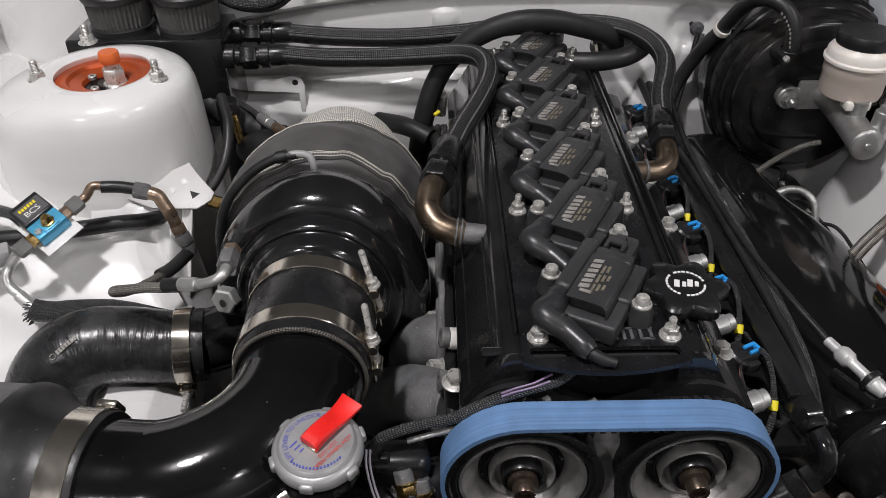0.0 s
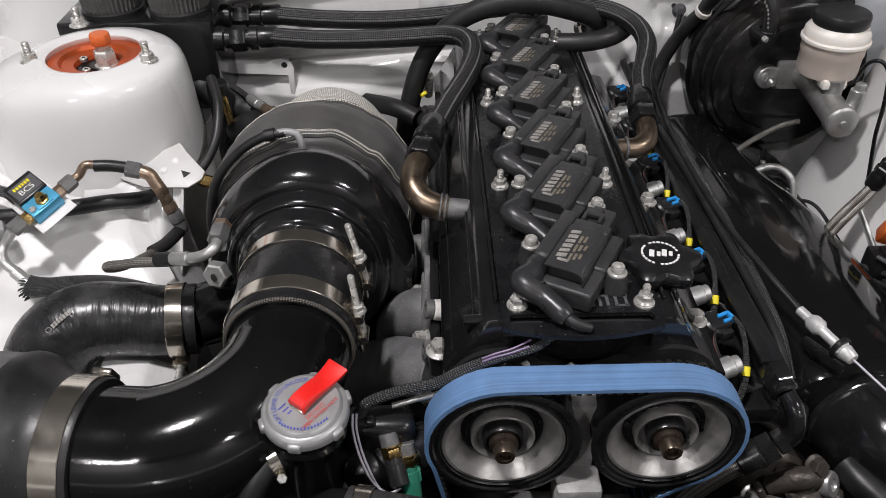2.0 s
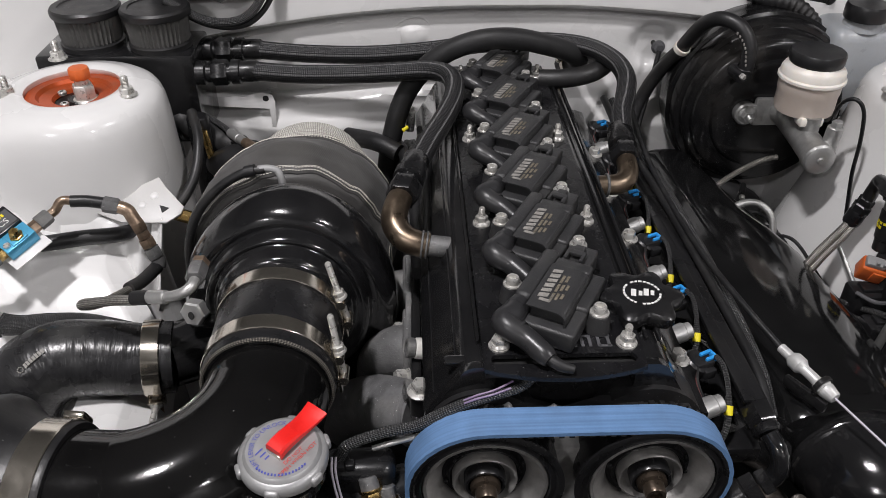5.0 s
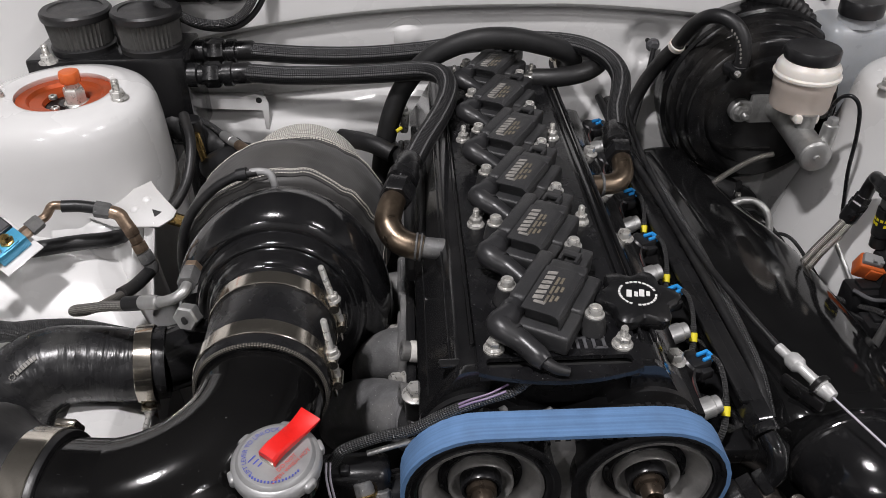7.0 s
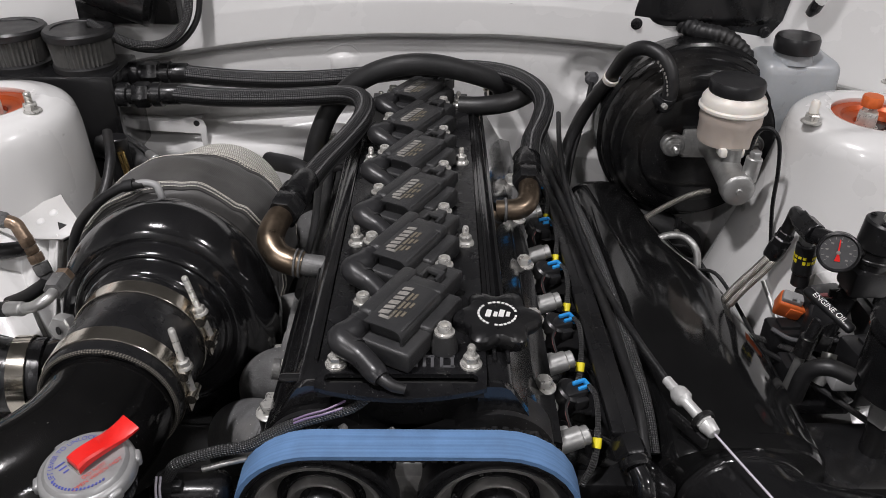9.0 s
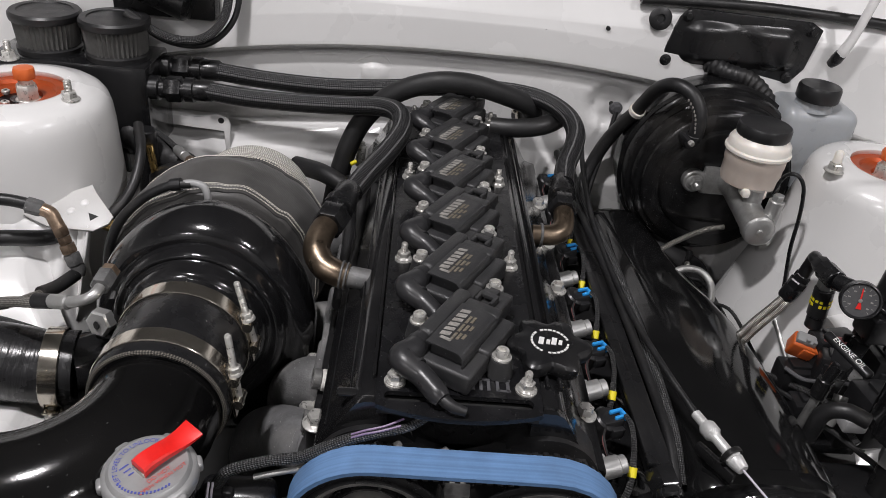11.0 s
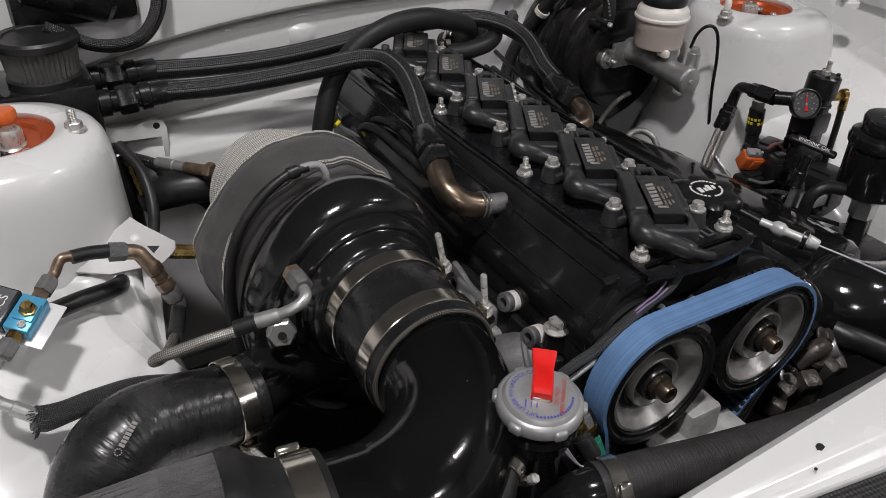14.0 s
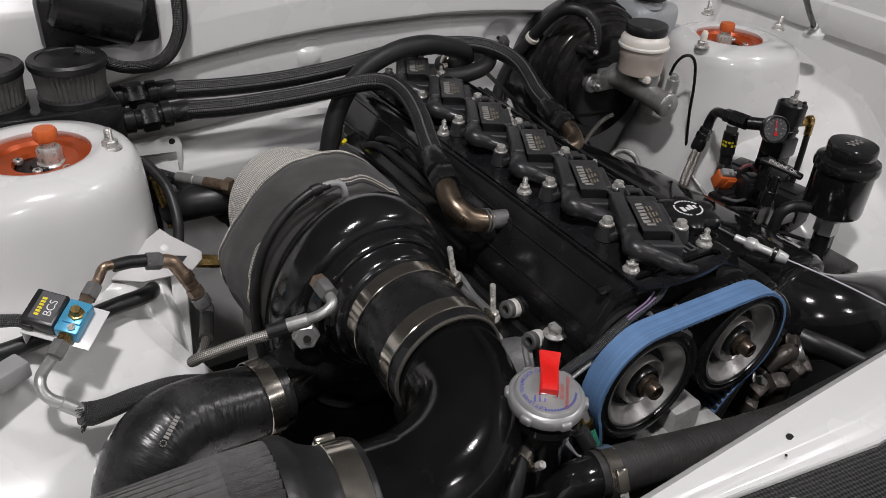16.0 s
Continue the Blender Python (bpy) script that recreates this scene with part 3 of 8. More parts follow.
            lathe(b, [(0, 0), (0.0052, 0), (0.0052, 0.012), (0.003, 0.015), (0, 0.015)], Matrix.Translation((sx, sy, top - 0.903 + 0.912)), 16)
            part("stud_cap", b, MILKY, sm)


def apron(side, x0, X1):
    """The inner wing: a shelf with a rolled inner edge that drops to the chassis rail."""
    def fn(u, v):
        y = 0.10 + 0.97 * v
        x1 = X1
        if side < 0:
            q = min(1, max(0, (0.70 - y) / 0.10))
            x1 = X1 + 0.055 * q * q * (3 - 2 * q)
        pts = [(x0, 0.90), (x0 + side * -0.02, 0.86), (x0 + side * -0.05, 0.74 + 0.03 * math.sin(v * 9)), (x0 + (x1 - x0) * 0.5, 0.70), (x1 + side * 0.03, 0.675), (x1, 0.655), (x1 - side * 0.006, 0.62), (x1 - side * 0.01, 0.42)]
        t = u * (len(pts) - 1)
        i = min(int(t), len(pts) - 2)
        f = t - i
        f = f * f * (3 - 2 * f) * 0.5 + f * 0.5
        x = pts[i][0] + (pts[i + 1][0] - pts[i][0]) * f
        z = pts[i][1] + (pts[i + 1][1] - pts[i][1]) * f
        z += 0.004 * math.sin(y * 22) * math.sin(math.pi * u) - 0.05 * max(0, 0.55 - y) * (0.3 if u < 0.9 else 0)
        s = min(1, max(0, (y - 0.55) / 0.17))
        z += 0.10 * s * s * (3 - 2 * s) * (1 if u < 0.72 else (1 - u) / 0.28) * (u > 0.05)
        if side < 0:
            r1, r2 = min(1, max(0, (0.564 - y) / 0.026)), min(1, max(0, (y - 0.43) / 0.05))
            z += 0.040 * r1 * r1 * (3 - 2 * r1) * r2 * min(1, max(0, (x + 0.352) / 0.03)) * (1 if u < 0.86 else (1 - u) / 0.14)
        return (x, y, z)
    return grid(NB(), fn, 70, 90)


for nm, side, x0, x1 in (("inner_wing_1", -1, -0.64, -0.300), ("inner_wing_2", 1, 0.94, 0.60)):
    w = tagged(part(nm, apron(side, x0, x1), WHITE, None, solid=0.003), "white painted inner wing beside the engine", "inner wing", kind="structure")


inw = bpy.data.objects["inner_wing_1"]
def corrugated(u, v):
    """Pressed panel under the tower: soft upright swages leaning to the engine."""
    z = 0.800 - 0.150 * v
    x = -0.385 + 0.105 * u + 0.02 * v * v
    y = 0.738 - 0.036 * min(1, v * 3.2) - 0.012 * v
    y -= 0.0075 * min(1, v * 5) * math.sin(u * 17 - 0.6) * min(1, u * 3)
    return (x, y + 0.03 * max(0, u - 0.85) / 0.15, z)


part("pressed_panel", grid(NB(), corrugated, 48, 24), WHITE, inw, solid=0.002, angle=80)


def wing_top(side, x0):
    def fn(u, v):
        x = x0 + side * (-0.05 + 0.30 * u)
        return (x, -0.1 + 1.35 * v, 0.925 + 0.03 * math.sin(u * 3.1) - 0.03 * (u > 0.9) + 0.02 * v - 0.04 * (u < 0.05))
    return grid(NB(), fn, 20, 20)


for nm, side, x0 in (("wing_1", -1, -0.64), ("wing_2", 1, 0.94)):
    tagged(part(nm, wing_top(side, x0), WHITE, None, solid=0.003), "white painted car wing beside the engine bay", "wing", kind="structure")


# bulkhead: lower pressing, a groove that droops towards the sides, and the scuttle panel over it
def groove(x):
    return 0.9315 - 0.27 * max(0, 0.12 - x) ** 2 - 0.20 * max(0, x - 0.22) ** 1.6


def bulk(u, v):
    x = -0.75 + 1.8 * u
    g = groove(x)
    zs = [(0.38, 0.02), (0.55, 0.01), (0.705, -0.014), (0.755, -0.018), (0.793, 0.0), (g - 0.030, 0.0), (g - 0.012, 0.001), (g - 0.0085, 0.014), (g + 0.0060, 0.016), (g + 0.0063, -0.012), (g + 0.0095, -0.0155), (g + 0.05, -0.013), (0.993, -0.009), (1.07, 0.05), (1.15, 0.13)]
    t = v * (len(zs) - 1)
    i = min(int(t + 1e-9), len(zs) - 2)
    f = t - i
    z = zs[i][0] + (zs[i + 1][0] - zs[i][0]) * f
    y = 1.062 + zs[i][1] + (zs[i + 1][1] - zs[i][1]) * f
    # Sawtooth folds imitate the shadow streaks the hoses cast on this panel.
    if z < 0.84:
        s = ((0.84 - z + 0.10 * (x + 0.1)) / 0.052) % 1.0
        s = s / 0.72 if s < 0.72 else (1 - s) / 0.28
        y += 0.026 * s * s * (3 - 2 * s) * min(1, max(0, (0.2 - x) / 0.15)) * min(1, (0.84 - z) / 0.02) * min(1, max(0, (z - 0.765) / 0.03))
    for hx, hz, hr, hd in ((0.021, 0.8905, 0.0125, -0.007), (0.37, 0.876, 0.029, 0.012), (0.30, 0.84, 0.02, 0.004), (-0.27, 0.72, 0.06, 0.01)):
        q = math.hypot(x - hx, z - hz) / hr
        if q < 1.3:
            y += hd * min(1, max(0, (1.3 - q) / 0.4))
    return (x, y, z)


fw = thing("bulkhead", "white painted bulkhead behind the engine", "bulkhead", (0.1, 1.07, 0.38), kind="structure")
part("bulkhead_panel", grid(NB(), bulk, 260, 252), WHITE, fw, solid=0.003)
# Dark discs stand for the shade inside the drain holes.
b = NB()
for hx, hz, hr in ((-0.056, 0.903, 0.0032), (0.255, 0.977, 0.004), (0.322, 0.909, 0.0028), (0.372, 0.876, 0.0035), (-0.105, 0.878, 0.0022), (0.10, 0.80, 0.003), (-0.05, 0.78, 0.003), (-0.13, 0.895, 0.003), (0.34, 0.99, 0.003)):
    cyl(b, (hx, 1.068, hz), (hx, 1.046 if hz > 0.94 else 1.0605, hz), hr, n=12)
part("drain_hole", b, DARKBAY, fw)
b = NB()
tube(b, [(-0.060, 1.0615, 0.868), (-0.043, 1.0615, 0.880), (-0.017, 1.0615, 0.898), (0.009, 1.0615, 0.914), (0.024, 1.0615, 0.9185), (0.037, 1.0615, 0.916), (0.048, 1.0615, 0.903), (0.054, 1.0615, 0.888), (0.057, 1.0615, 0.868)], 0.0024, n=8)
tube(b, [(-0.084, 1.0622, 0.911), (-0.075, 1.0622, 0.909), (-0.066, 1.0622, 0.899), (-0.064, 1.0622, 0.876), (-0.064, 1.0622, 0.85)], 0.0022, n=8)
part("pressed_bead", b, WHITE, fw)
b = NB()
tube(b, [(0.380, 1.062, 1.030), (0.433, 1.064, 1.032), (0.537, 1.064, 1.0345), (0.634, 1.064, 1.032), (0.733, 1.064, 1.027), (0.84, 1.05, 1.018)], 0.0072, n=14)
part("bonnet_seal", b, RUBBER, fw, "black rubber bonnet seal")
b = NB()
UP = Matrix(((1, 0, 0, 0), (0, 0, -1, 0), (0, 1, 0, 0), (0, 0, 0, 1)))
prism(b, [(-0.300, 0.795), (-0.191, 0.790), (-0.191, 0.760), (-0.1855, 0.758), (-0.1825, 0.800), (-0.186, 0.810), (-0.200, 0.8145), (-0.214, 0.8125), (-0.226, 0.8075), (-0.300, 0.810)], 0, 0.0025, Matrix.Translation((0, 1.044, 0)) @ UP, bev=0.0008)
prism(b, [(-0.300, 0.8075), (-0.226, 0.8050), (-0.190, 0.807), (-0.190, 0.8095), (-0.226, 0.8075), (-0.300, 0.810)], -0.020, 0, Matrix.Translation((0, 1.044, 0)) @ UP)
part("bracket_tab", b, WHITE, fw)
# Dark disc painted as the shade in the tab's hole.
b = NB()
cyl(b, (-0.1955, 1.0425, 0.8055), (-0.1955, 1.0412, 0.8055), 0.0045, n=14)
part("tab_hole", b, DARKBAY, fw)
b = NB()
lathe(b, [(0, 0), (0.015, 0), (0.016, 0.004), (0.010, 0.007), (0.006, 0.007), (0.005, 0.004), (0, 0.004)], aim((0.408, 1.050, 1.01), (0, -1, 0.2)), 24)
part("grommet", b, RUBBER, fw)
b = NB()
hexa(b, (0.378, 1.060, 0.872), (0, -1, 0), 0.0075, 0.008, flange=0.01)
part("bulkhead_bolt", b, GREYPL, fw)

# covers on the scuttle
sc = thing("scuttle_cover", "black moulded cover plate screwed onto the scuttle", "cover plate", (0.52, 1.05, 0.94))
b = NB()
prism(b, [(0.415, 0.942), (0.436, 1.015), (0.447, 1.028), (0.62, 1.024), (0.637, 1.015), (0.628, 0.96), (0.61, 0.934), (0.50, 0.938)], 0, 0.006, Matrix(((1, 0, 0, 0), (0, 0, -1, 1.052), (0, 1, 0, 0), (0, 0, 0, 1))), bev=0.002)
part("plate", b, SATIN, sc)


def relief(u, v):
    """The swollen middle of the cover: two soft lobes that meet in a shallow valley."""
    x, z = 0.438 + 0.180 * u, 0.948 + 0.070 * v
    e = min(1, u * 6) * min(1, (1 - u) * 6) * min(1, v * 4) * min(1, (1 - v) * 4)
    h = 0.012 * e * e * (3 - 2 * e) * (1 - 0.45 * math.exp(-((u - 0.55 + 0.25 * (v - 0.5)) / 0.12) ** 2))
    return (x, 1.0475 - h, z)


part("raised_panel", grid(NB(), relief, 40, 24), SATIN, sc)
for px, pz in ((0.428, 0.955), (0.445, 1.018), (0.622, 1.012), (0.606, 0.945)):
    b = NB()
    hexa(b, (px, 1.046, pz), (0, -1, 0), 0.005, 0.004, flange=0.008)
    part("plate_screw", b, SATIN, sc)

# front panel with its perforated cover
b = NB()
def nose_edge(x):
    return 0.187 + 0.052 * min(x, 0.3) - 0.02 * x * x + min(0.040, max(-0.004, 0.0265 - 0.19 * x))


def lockpanel(u, v):
    """A flat bar with a rolled rear edge and a soft step down to its front lip, which runs slightly askew."""
    x = -0.72 + 1.75 * u
    rear = 0.242 + 0.052 * min(x, 0.3) - 0.02 * x * x
    prof = [(-0.30, 0.60), (-0.28, 0.80), (-0.18, 0.822), (0.0, 0.829), (0.48, 0.8288), (0.62, 0.8275), (0.75, 0.8240), (0.85, 0.8222), (0.97, 0.8215), (1.0, 0.8195), (1.0, 0.80)]
    t = v * (len(prof) - 1)
    i = min(int(t + 1e-9), len(prof) - 2)
    f = t - i
    s = prof[i][0] + (prof[i + 1][0] - prof[i][0]) * f
    return (x, rear + (nose_edge(x) - rear) * s if s > 0 else rear - 0.042 * s, prof[i][1] + (prof[i + 1][1] - prof[i][1]) * f)


fp = thing("front_panel", "white painted radiator crossmember at the nose", "crossmember", (0, 0.24, 0.60), kind="structure")
part("crossmember", grid(b, lockpanel, 60, 50), WHITE, fp, solid=0.003)
# Dark shapes laid in as shade of the panel's two holes.
b = NB()
prism(b, [(0.0792, 0.2275), (0.081, 0.2305), (0.0845, 0.2315), (0.087, 0.2295), (0.0862, 0.2265), (0.082, 0.2255)], 0.826, 0.8297)
lathe(b, [(0.0012, 0), (0.0012, 0.0009), (0, 0.0009)], Matrix.Translation((0.064, 0.2165, 0.8285)), 10)
part("panel_hole", b, DARKBAY, fp)
fc = thing("radiator_cover", "black textured radiator cover panel with screws", "cover panel", (0, 0.1, 0.80))
part("panel", grid(NB(), lambda u, v: (-0.55 + 1.4 * u, (nose_edge(-0.55 + 1.4 * u) + 0.006) * (1 - v) - 0.09 * v, 0.8165 - 0.05 * v), 40, 4), PERF, fc, solid=0.003)
for sx in (0.043, 0.34, -0.25):
    b = NB()
    lathe(b, [(0, 0), (0.0105, 0), (0.0108, 0.0006), (0.0085, 0.0016), (0, 0.0018)], Matrix.Translation((sx, 0.184, 0.8125)), 28)
    hexa(b, (sx, 0.184, 0.8140), (0, 0, 1), 0.0052, 0.0035)
    part("cover_screw", b, ZINC, fc)
# Unseen black sheet, added so the bay stays dark below the engine.
slab("bay_bottom_sheet", (0.12, 0.66, 0.33), (0.98, 0.86, 0.03), DARKBAY, "unseen black sheet added to keep the bay below the engine dark")
slab("radiator_core", (0.12, 0.305, 0.52), (0.80, 0.02, 0.42), DARKBAY, "dark radiator core behind the front panel")

# ---- engine ----
eng = thing("engine", "black straight six engine with painted cam covers", "engine", (0.13, 0.7, 0.345))
b = NB()
box(b, (0.135, 0.70, 0.575), (0.19, 0.55, 0.46), bev=0.01)
part("block", b, MATT, eng)
b = NB()
box(b, (0.132, 0.695, 0.775), (0.215, 0.555, 0.075), bev=0.006)
part("cylinder_head", b, SATIN, eng)


def cover_profile(mirror):
    p = [(0.012, 0.800), (0.012, 0.812), (0.0255, 0.816), (0.0300, 0.823), (0.0510, 0.8600), (0.0555, 0.8665), (0.0620, 0.869), (0.072, 0.869), (0.076, 0.866), (0.079, 0.858), (0.079, 0.800)]
    return [(0.268 - x, z) for x, z in reversed(p)] if mirror else [(max(x, 0.0235), z) for x, z in p[:2]] + p[2:]


XZ = Matrix(((1, 0, 0, 0), (0, 0, 1, 0), (0, 1, 0, 0), (0, 0, 0, 1)))
for mir in (False, True):
    b = NB()
    prism(b, cover_profile(mir), 0.412, 0.975, XZ)
    bmesh.ops.bevel(b, geom=[e for e in b.edges if e.calc_length() < 0.1], offset=0.004, segments=3, affect="EDGES", profile=0.5)
    cov = part("cam_cover", b, GLOSS, eng, "gloss black painted cam cover", angle=50)
    b = NB()
    prism(b, cover_profile(mir), 0.4075, 0.4165, XZ, bev=0.0015)
    part("cover_end", b, GLOSS, cov)
    if not mir:
        for bx, bz in ((0.0317, 0.8260), (0.0492, 0.8570)):
            b = NB()
            tube(b, [(bx, 0.424, bz), (bx, 0.70, bz), (bx, 0.966, bz)], 0.0013, n=10, sub=2)
            part("cover_bead", b, GLOSS, cov)
    x = 0.209 if mir else 0.059
    b = NB()
    for dx in ((-0.0065, 0.004) if mir else (0.0078,)):
        box(b, (x + dx, 0.70, 0.870), (0.0034, 0.53, 0.006), bev=0.0014)
    part("cover_rib", b, GLOSS, cov)
    for k in range(5 if mir else 0):
        b = NB()
        hexa(b, (0.248, 0.470 + 0.0937 * k, 0.813), (0, 0, 1), 0.0072, 0.008, flange=0.0105)
        part("cover_bolt", b, ZINC, cov)
b = NB()
prism(b, [(0.0795, 0.42), (0.1885, 0.42), (0.1885, 0.97), (0.0795, 0.97)], 0.80, 0.848)
part("valley_cover", b, SATIN, eng)
# coil plate with a rounded front edge and a slot
b = NB()
arc_f = [(0.0695 + 0.1255 * k / 14, 0.4015 - 0.0115 * math.sin(math.pi * k / 14) ** 0.8) for k in range(15)]
prism(b, [(0.0705, 0.99), (0.0695, 0.4165), (0.1955, 0.4165), (0.1965, 0.99)], 0.8695, 0.8735)
prism(b, [(0.0695, 0.4165), (0.0695, 0.4065), (0.0785, 0.4065), (0.0762, 0.4085), (0.0755, 0.4115), (0.0762, 0.4145), (0.0785, 0.4165)], 0.8695, 0.8735)
prism(b, [(0.1860, 0.4165), (0.1882, 0.4145), (0.1890, 0.4115), (0.1882, 0.4085), (0.1860, 0.4065), (0.1950, 0.4065), (0.1955, 0.4165)], 0.8695, 0.8735)
prism(b, arc_f + [(0.1950, 0.4065), (0.0695, 0.4065)], 0.8695, 0.8735)
plate = part("coil_plate", b, POWDER, eng, "gloss black coil mounting plate")
# Black strip below the slot, painted as the slot's dark depth.
b = NB()
box(b, (0.132, 0.4115, 0.8640), (0.122, 0.016, 0.003))
part("slot_shade", b, DARKBAY, plate)
b = NB()
for k, (dx, w) in enumerate(((0, 0.0025), (0.006, 0.0025), (0.012, 0.0025), (0.019, 0.0025), (0.027, 0.0025))):
    box(b, (0.143 + dx, 0.4300, 0.8738), (w, 0.012, 0.001))
box(b, (0.149, 0.4360, 0.8738), (0.015, 0.002, 0.001))
box(b, (0.167, 0.4245, 0.8738), (0.010, 0.002, 0.001))
box(b, (0.167, 0.4360, 0.8738), (0.010, 0.002, 0.001))
tagged(part("engraved_mark", b, GREYPL, plate), kind="stuff")
for x, y in [(0.083, 0.427 + 0.1735 * k) for k in range(4)] + [(0.184, 0.4275 + 0.1735 * k) for k in range(4)]:
    b = NB()
    lathe(b, [(0, 0), (0.0085, 0), (0.0085, 0.0015), (0, 0.0015)], Matrix.Translation((x, y, 0.8735)), 24)
    hexa(b, (x, y, 0.875), (0, 0, 1), 0.0062, 0.006, flange=0.0078, stud=0.009)
    part("plate_stud", b, ZINC, plate)

# ignition coils
coil = thing("ignition_coil", "black plastic ignition coil bolted to the coil plate", "ignition coil", (0, 0, 0), group="ignition coils")
R = Matrix.Rotation(radians(-29), 4, "Z")
b = NB()
box(b, (0.0045, 0.0020, 0.0090), (0.0515, 0.0860, 0.0180), R, bev=0.0030, seg=3)
box(b, (0.0240, 0.0160, 0.0125), (0.0130, 0.0500, 0.0170), R, bev=0.0030, seg=3)
body = part("coil_body", b, COIL, coil)
b = NB()
box(b, (0.0045, -0.0025, 0.0235), (0.0290, 0.0550, 0.0120), R, bev=0.0012)
part("raised_housing", b, COIL, body, angle=50)
# thin shield over the housing, its far side rolled down
b = NB()
roll = [(-0.0120, 0.0310), (0.0125, 0.0310)] + [(0.0125 + 0.0082 * math.sin(radians(15 * k)), 0.0228 + 0.0082 * math.cos(radians(15 * k))) for k in range(1, 7)] + [(0.0207, 0.0185)]
back = [(x - (0.0013 if x > 0.02 else 0.0008 if x > 0.0126 else 0), z - (0.0013 if x < 0.02 else 0)) for x, z in reversed(roll)]
prism(b, roll + back, 0, 0.0600, R @ Matrix(((1, 0, 0, 0), (0, 0, 1, -0.0345), (0, 1, 0, 0), (0, 0, 0, 1))))
part("shield", b, COIL, body, angle=30)
b = NB()
box(b, (0.0040, 0.0320, 0.0225), (0.0315, 0.0130, 0.0150), R, bev=0.0022, seg=3)
part("rear_step", b, COIL, body)
b = NB()
box(b, (-0.0195, 0.0120, 0.0195), (0.0150, 0.0720, 0.0215), R, bev=0.0052, seg=4)
part("side_rail", b, COIL, body)
b = NB()
for k in range(3):
    for j in range(2 + (k < 2)):
        box(b, (0.0030 + 0.0036 * k, -0.0175 + 0.0125 * j + 0.0018 * k, 0.03125), (0.0022, 0.0105 - 0.002 * k, 0.0004), R)
tagged(part("label_bar", b, INKGOLD, body, "faded printed bars"), kind="stuff")
b = NB()
SK = Matrix(((1, 0.0, 0, 0), (0.30, 1, 0, 0), (0, 0, 1, 0), (0, 0, 0, 1)))
for k in range(6):
    w = 0.0042 if k % 2 else 0.0050
    box(b, (-0.0040, -0.0165 + 0.0068 * k, 0.03125), (0.0076, w, 0.0004), R @ SK)
box(b, (-0.0010, -0.0235, 0.03125), (0.0090, 0.0032, 0.0004), R)
box(b, (0.0030, -0.0195, 0.03125), (0.0014, 0.0100, 0.0004), R)
tagged(part("brand_bar", b, INKDIM, body, "worn grey printed bar"), kind="stuff")
b = NB()
box(b, (0.0015, 0.0540, 0.0135), (0.0260, 0.0320, 0.0190), R, bev=0.0025, seg=3)
box(b, (0.0015, 0.0725, 0.0120), (0.0220, 0.0120, 0.0130), R, bev=0.0020)
box(b, (-0.0068, 0.0480, 0.0255), (0.0030, 0.0140, 0.0080), R, bev=0.0006)
box(b, (0.0068, 0.0480, 0.0255), (0.0030, 0.0140, 0.0080), R, bev=0.0006)
box(b, (0.0000, 0.0520, 0.0280), (0.0150, 0.0060, 0.0035), R, bev=0.0008)
box(b, (0.0000, 0.0600, 0.0250), (0.0090, 0.0120, 0.0050), R, bev=0.0008)
part("connector", b, COIL, coil)
for bx, by in ((-0.032, 0.0195), (0.033, -0.0195)):
    b = NB()
    lathe(b, [(0, 0), (0.0108, 0), (0.0102, 0.004), (0.0088, 0.013), (0.0084, 0.0155), (0, 0.016)], Matrix.Translation((bx, by, 0)), 22)
    box(b, (bx * 0.74, by * 0.74, 0.0055), (0.024, 0.016, 0.010), Matrix.Identity(4), bev=0.003)
    part("bolt_lug", b, COIL, coil)
    b = NB()
    lathe(b, [(0, 0), (0.0079, 0), (0.0079, 0.0014), (0.0056, 0.002), (0.0055, 0.0068), (0.0049, 0.0078), (0.0031, 0.0078), (0.0028, 0.0045), (0, 0.0045)], Matrix.Translation((bx, by, 0.016)), 24)
    part("coil_bolt", b, ZINC, coil, "zinc plated flanged bolt")
E0 = V(-0.0430, -0.0300, 0.0195)
E1 = V(-0.0120, -0.0640, 0.0085)
b = NB()
tube(b, [V(-0.0265, -0.0065, 0.0195), V(-0.0330, -0.0165, 0.0195), E0 + V(0.0055, 0.0060, 0.0), E0 + V(-0.001, -0.0010, 0), E0 + V(0.0020, -0.0075, -0.001), E0 + (E1 - E0) * 0.45, E0 + (E1 - E0) * 0.85, E1], [0.0086, 0.0096, 0.0104, 0.0106, 0.0100, 0.0088, 0.0086, 0.0066], n=20, sub=6)
boot = part("plug_boot", b, BOOT, coil, "smooth black rubber plug boot")
b = NB()
tube(b, [E1 + V(-0.004, 0.004, 0.0012), E1 + V(0.007, -0.004, -0.002), E1 + V(0.017, -0.006, -0.0045)], [0.0052, 0.0046, 0.0036], n=12, sub=5)
part("lead_end", b, RUBBER, boot)
b = NB()
d_ = (E1 - E0).normalized()
for o, rr in ((V(-0.0315, -0.0140, 0.0195), 0.0100),):
    tube(b, [o, o + V(-0.0022, -0.0040, 0.0)], rr, n=20, sub=2)
part("boot_collar", b, BOOT, boot)
b = NB()
tube(b, [E0 + d_ * 0.0125, E0 + d_ * 0.0150], 0.0098, n=20, sub=2)
part("boot_ridge", b, BOOT, boot)
FIRST = (0.131, 0.4645, 0.874)
coil.matrix_basis = pose(*FIRST)
for k in range(1, 6):
    copy_thing(coil, pose(FIRST[0], FIRST[1] + 0.0937 * k, FIRST[2]))

# oil filler cap
oc = thing("oil_filler_cap", "black machined oil filler cap with a white printed emblem", "oil cap", (0.206, 0.474, 0.866))
b = NB()
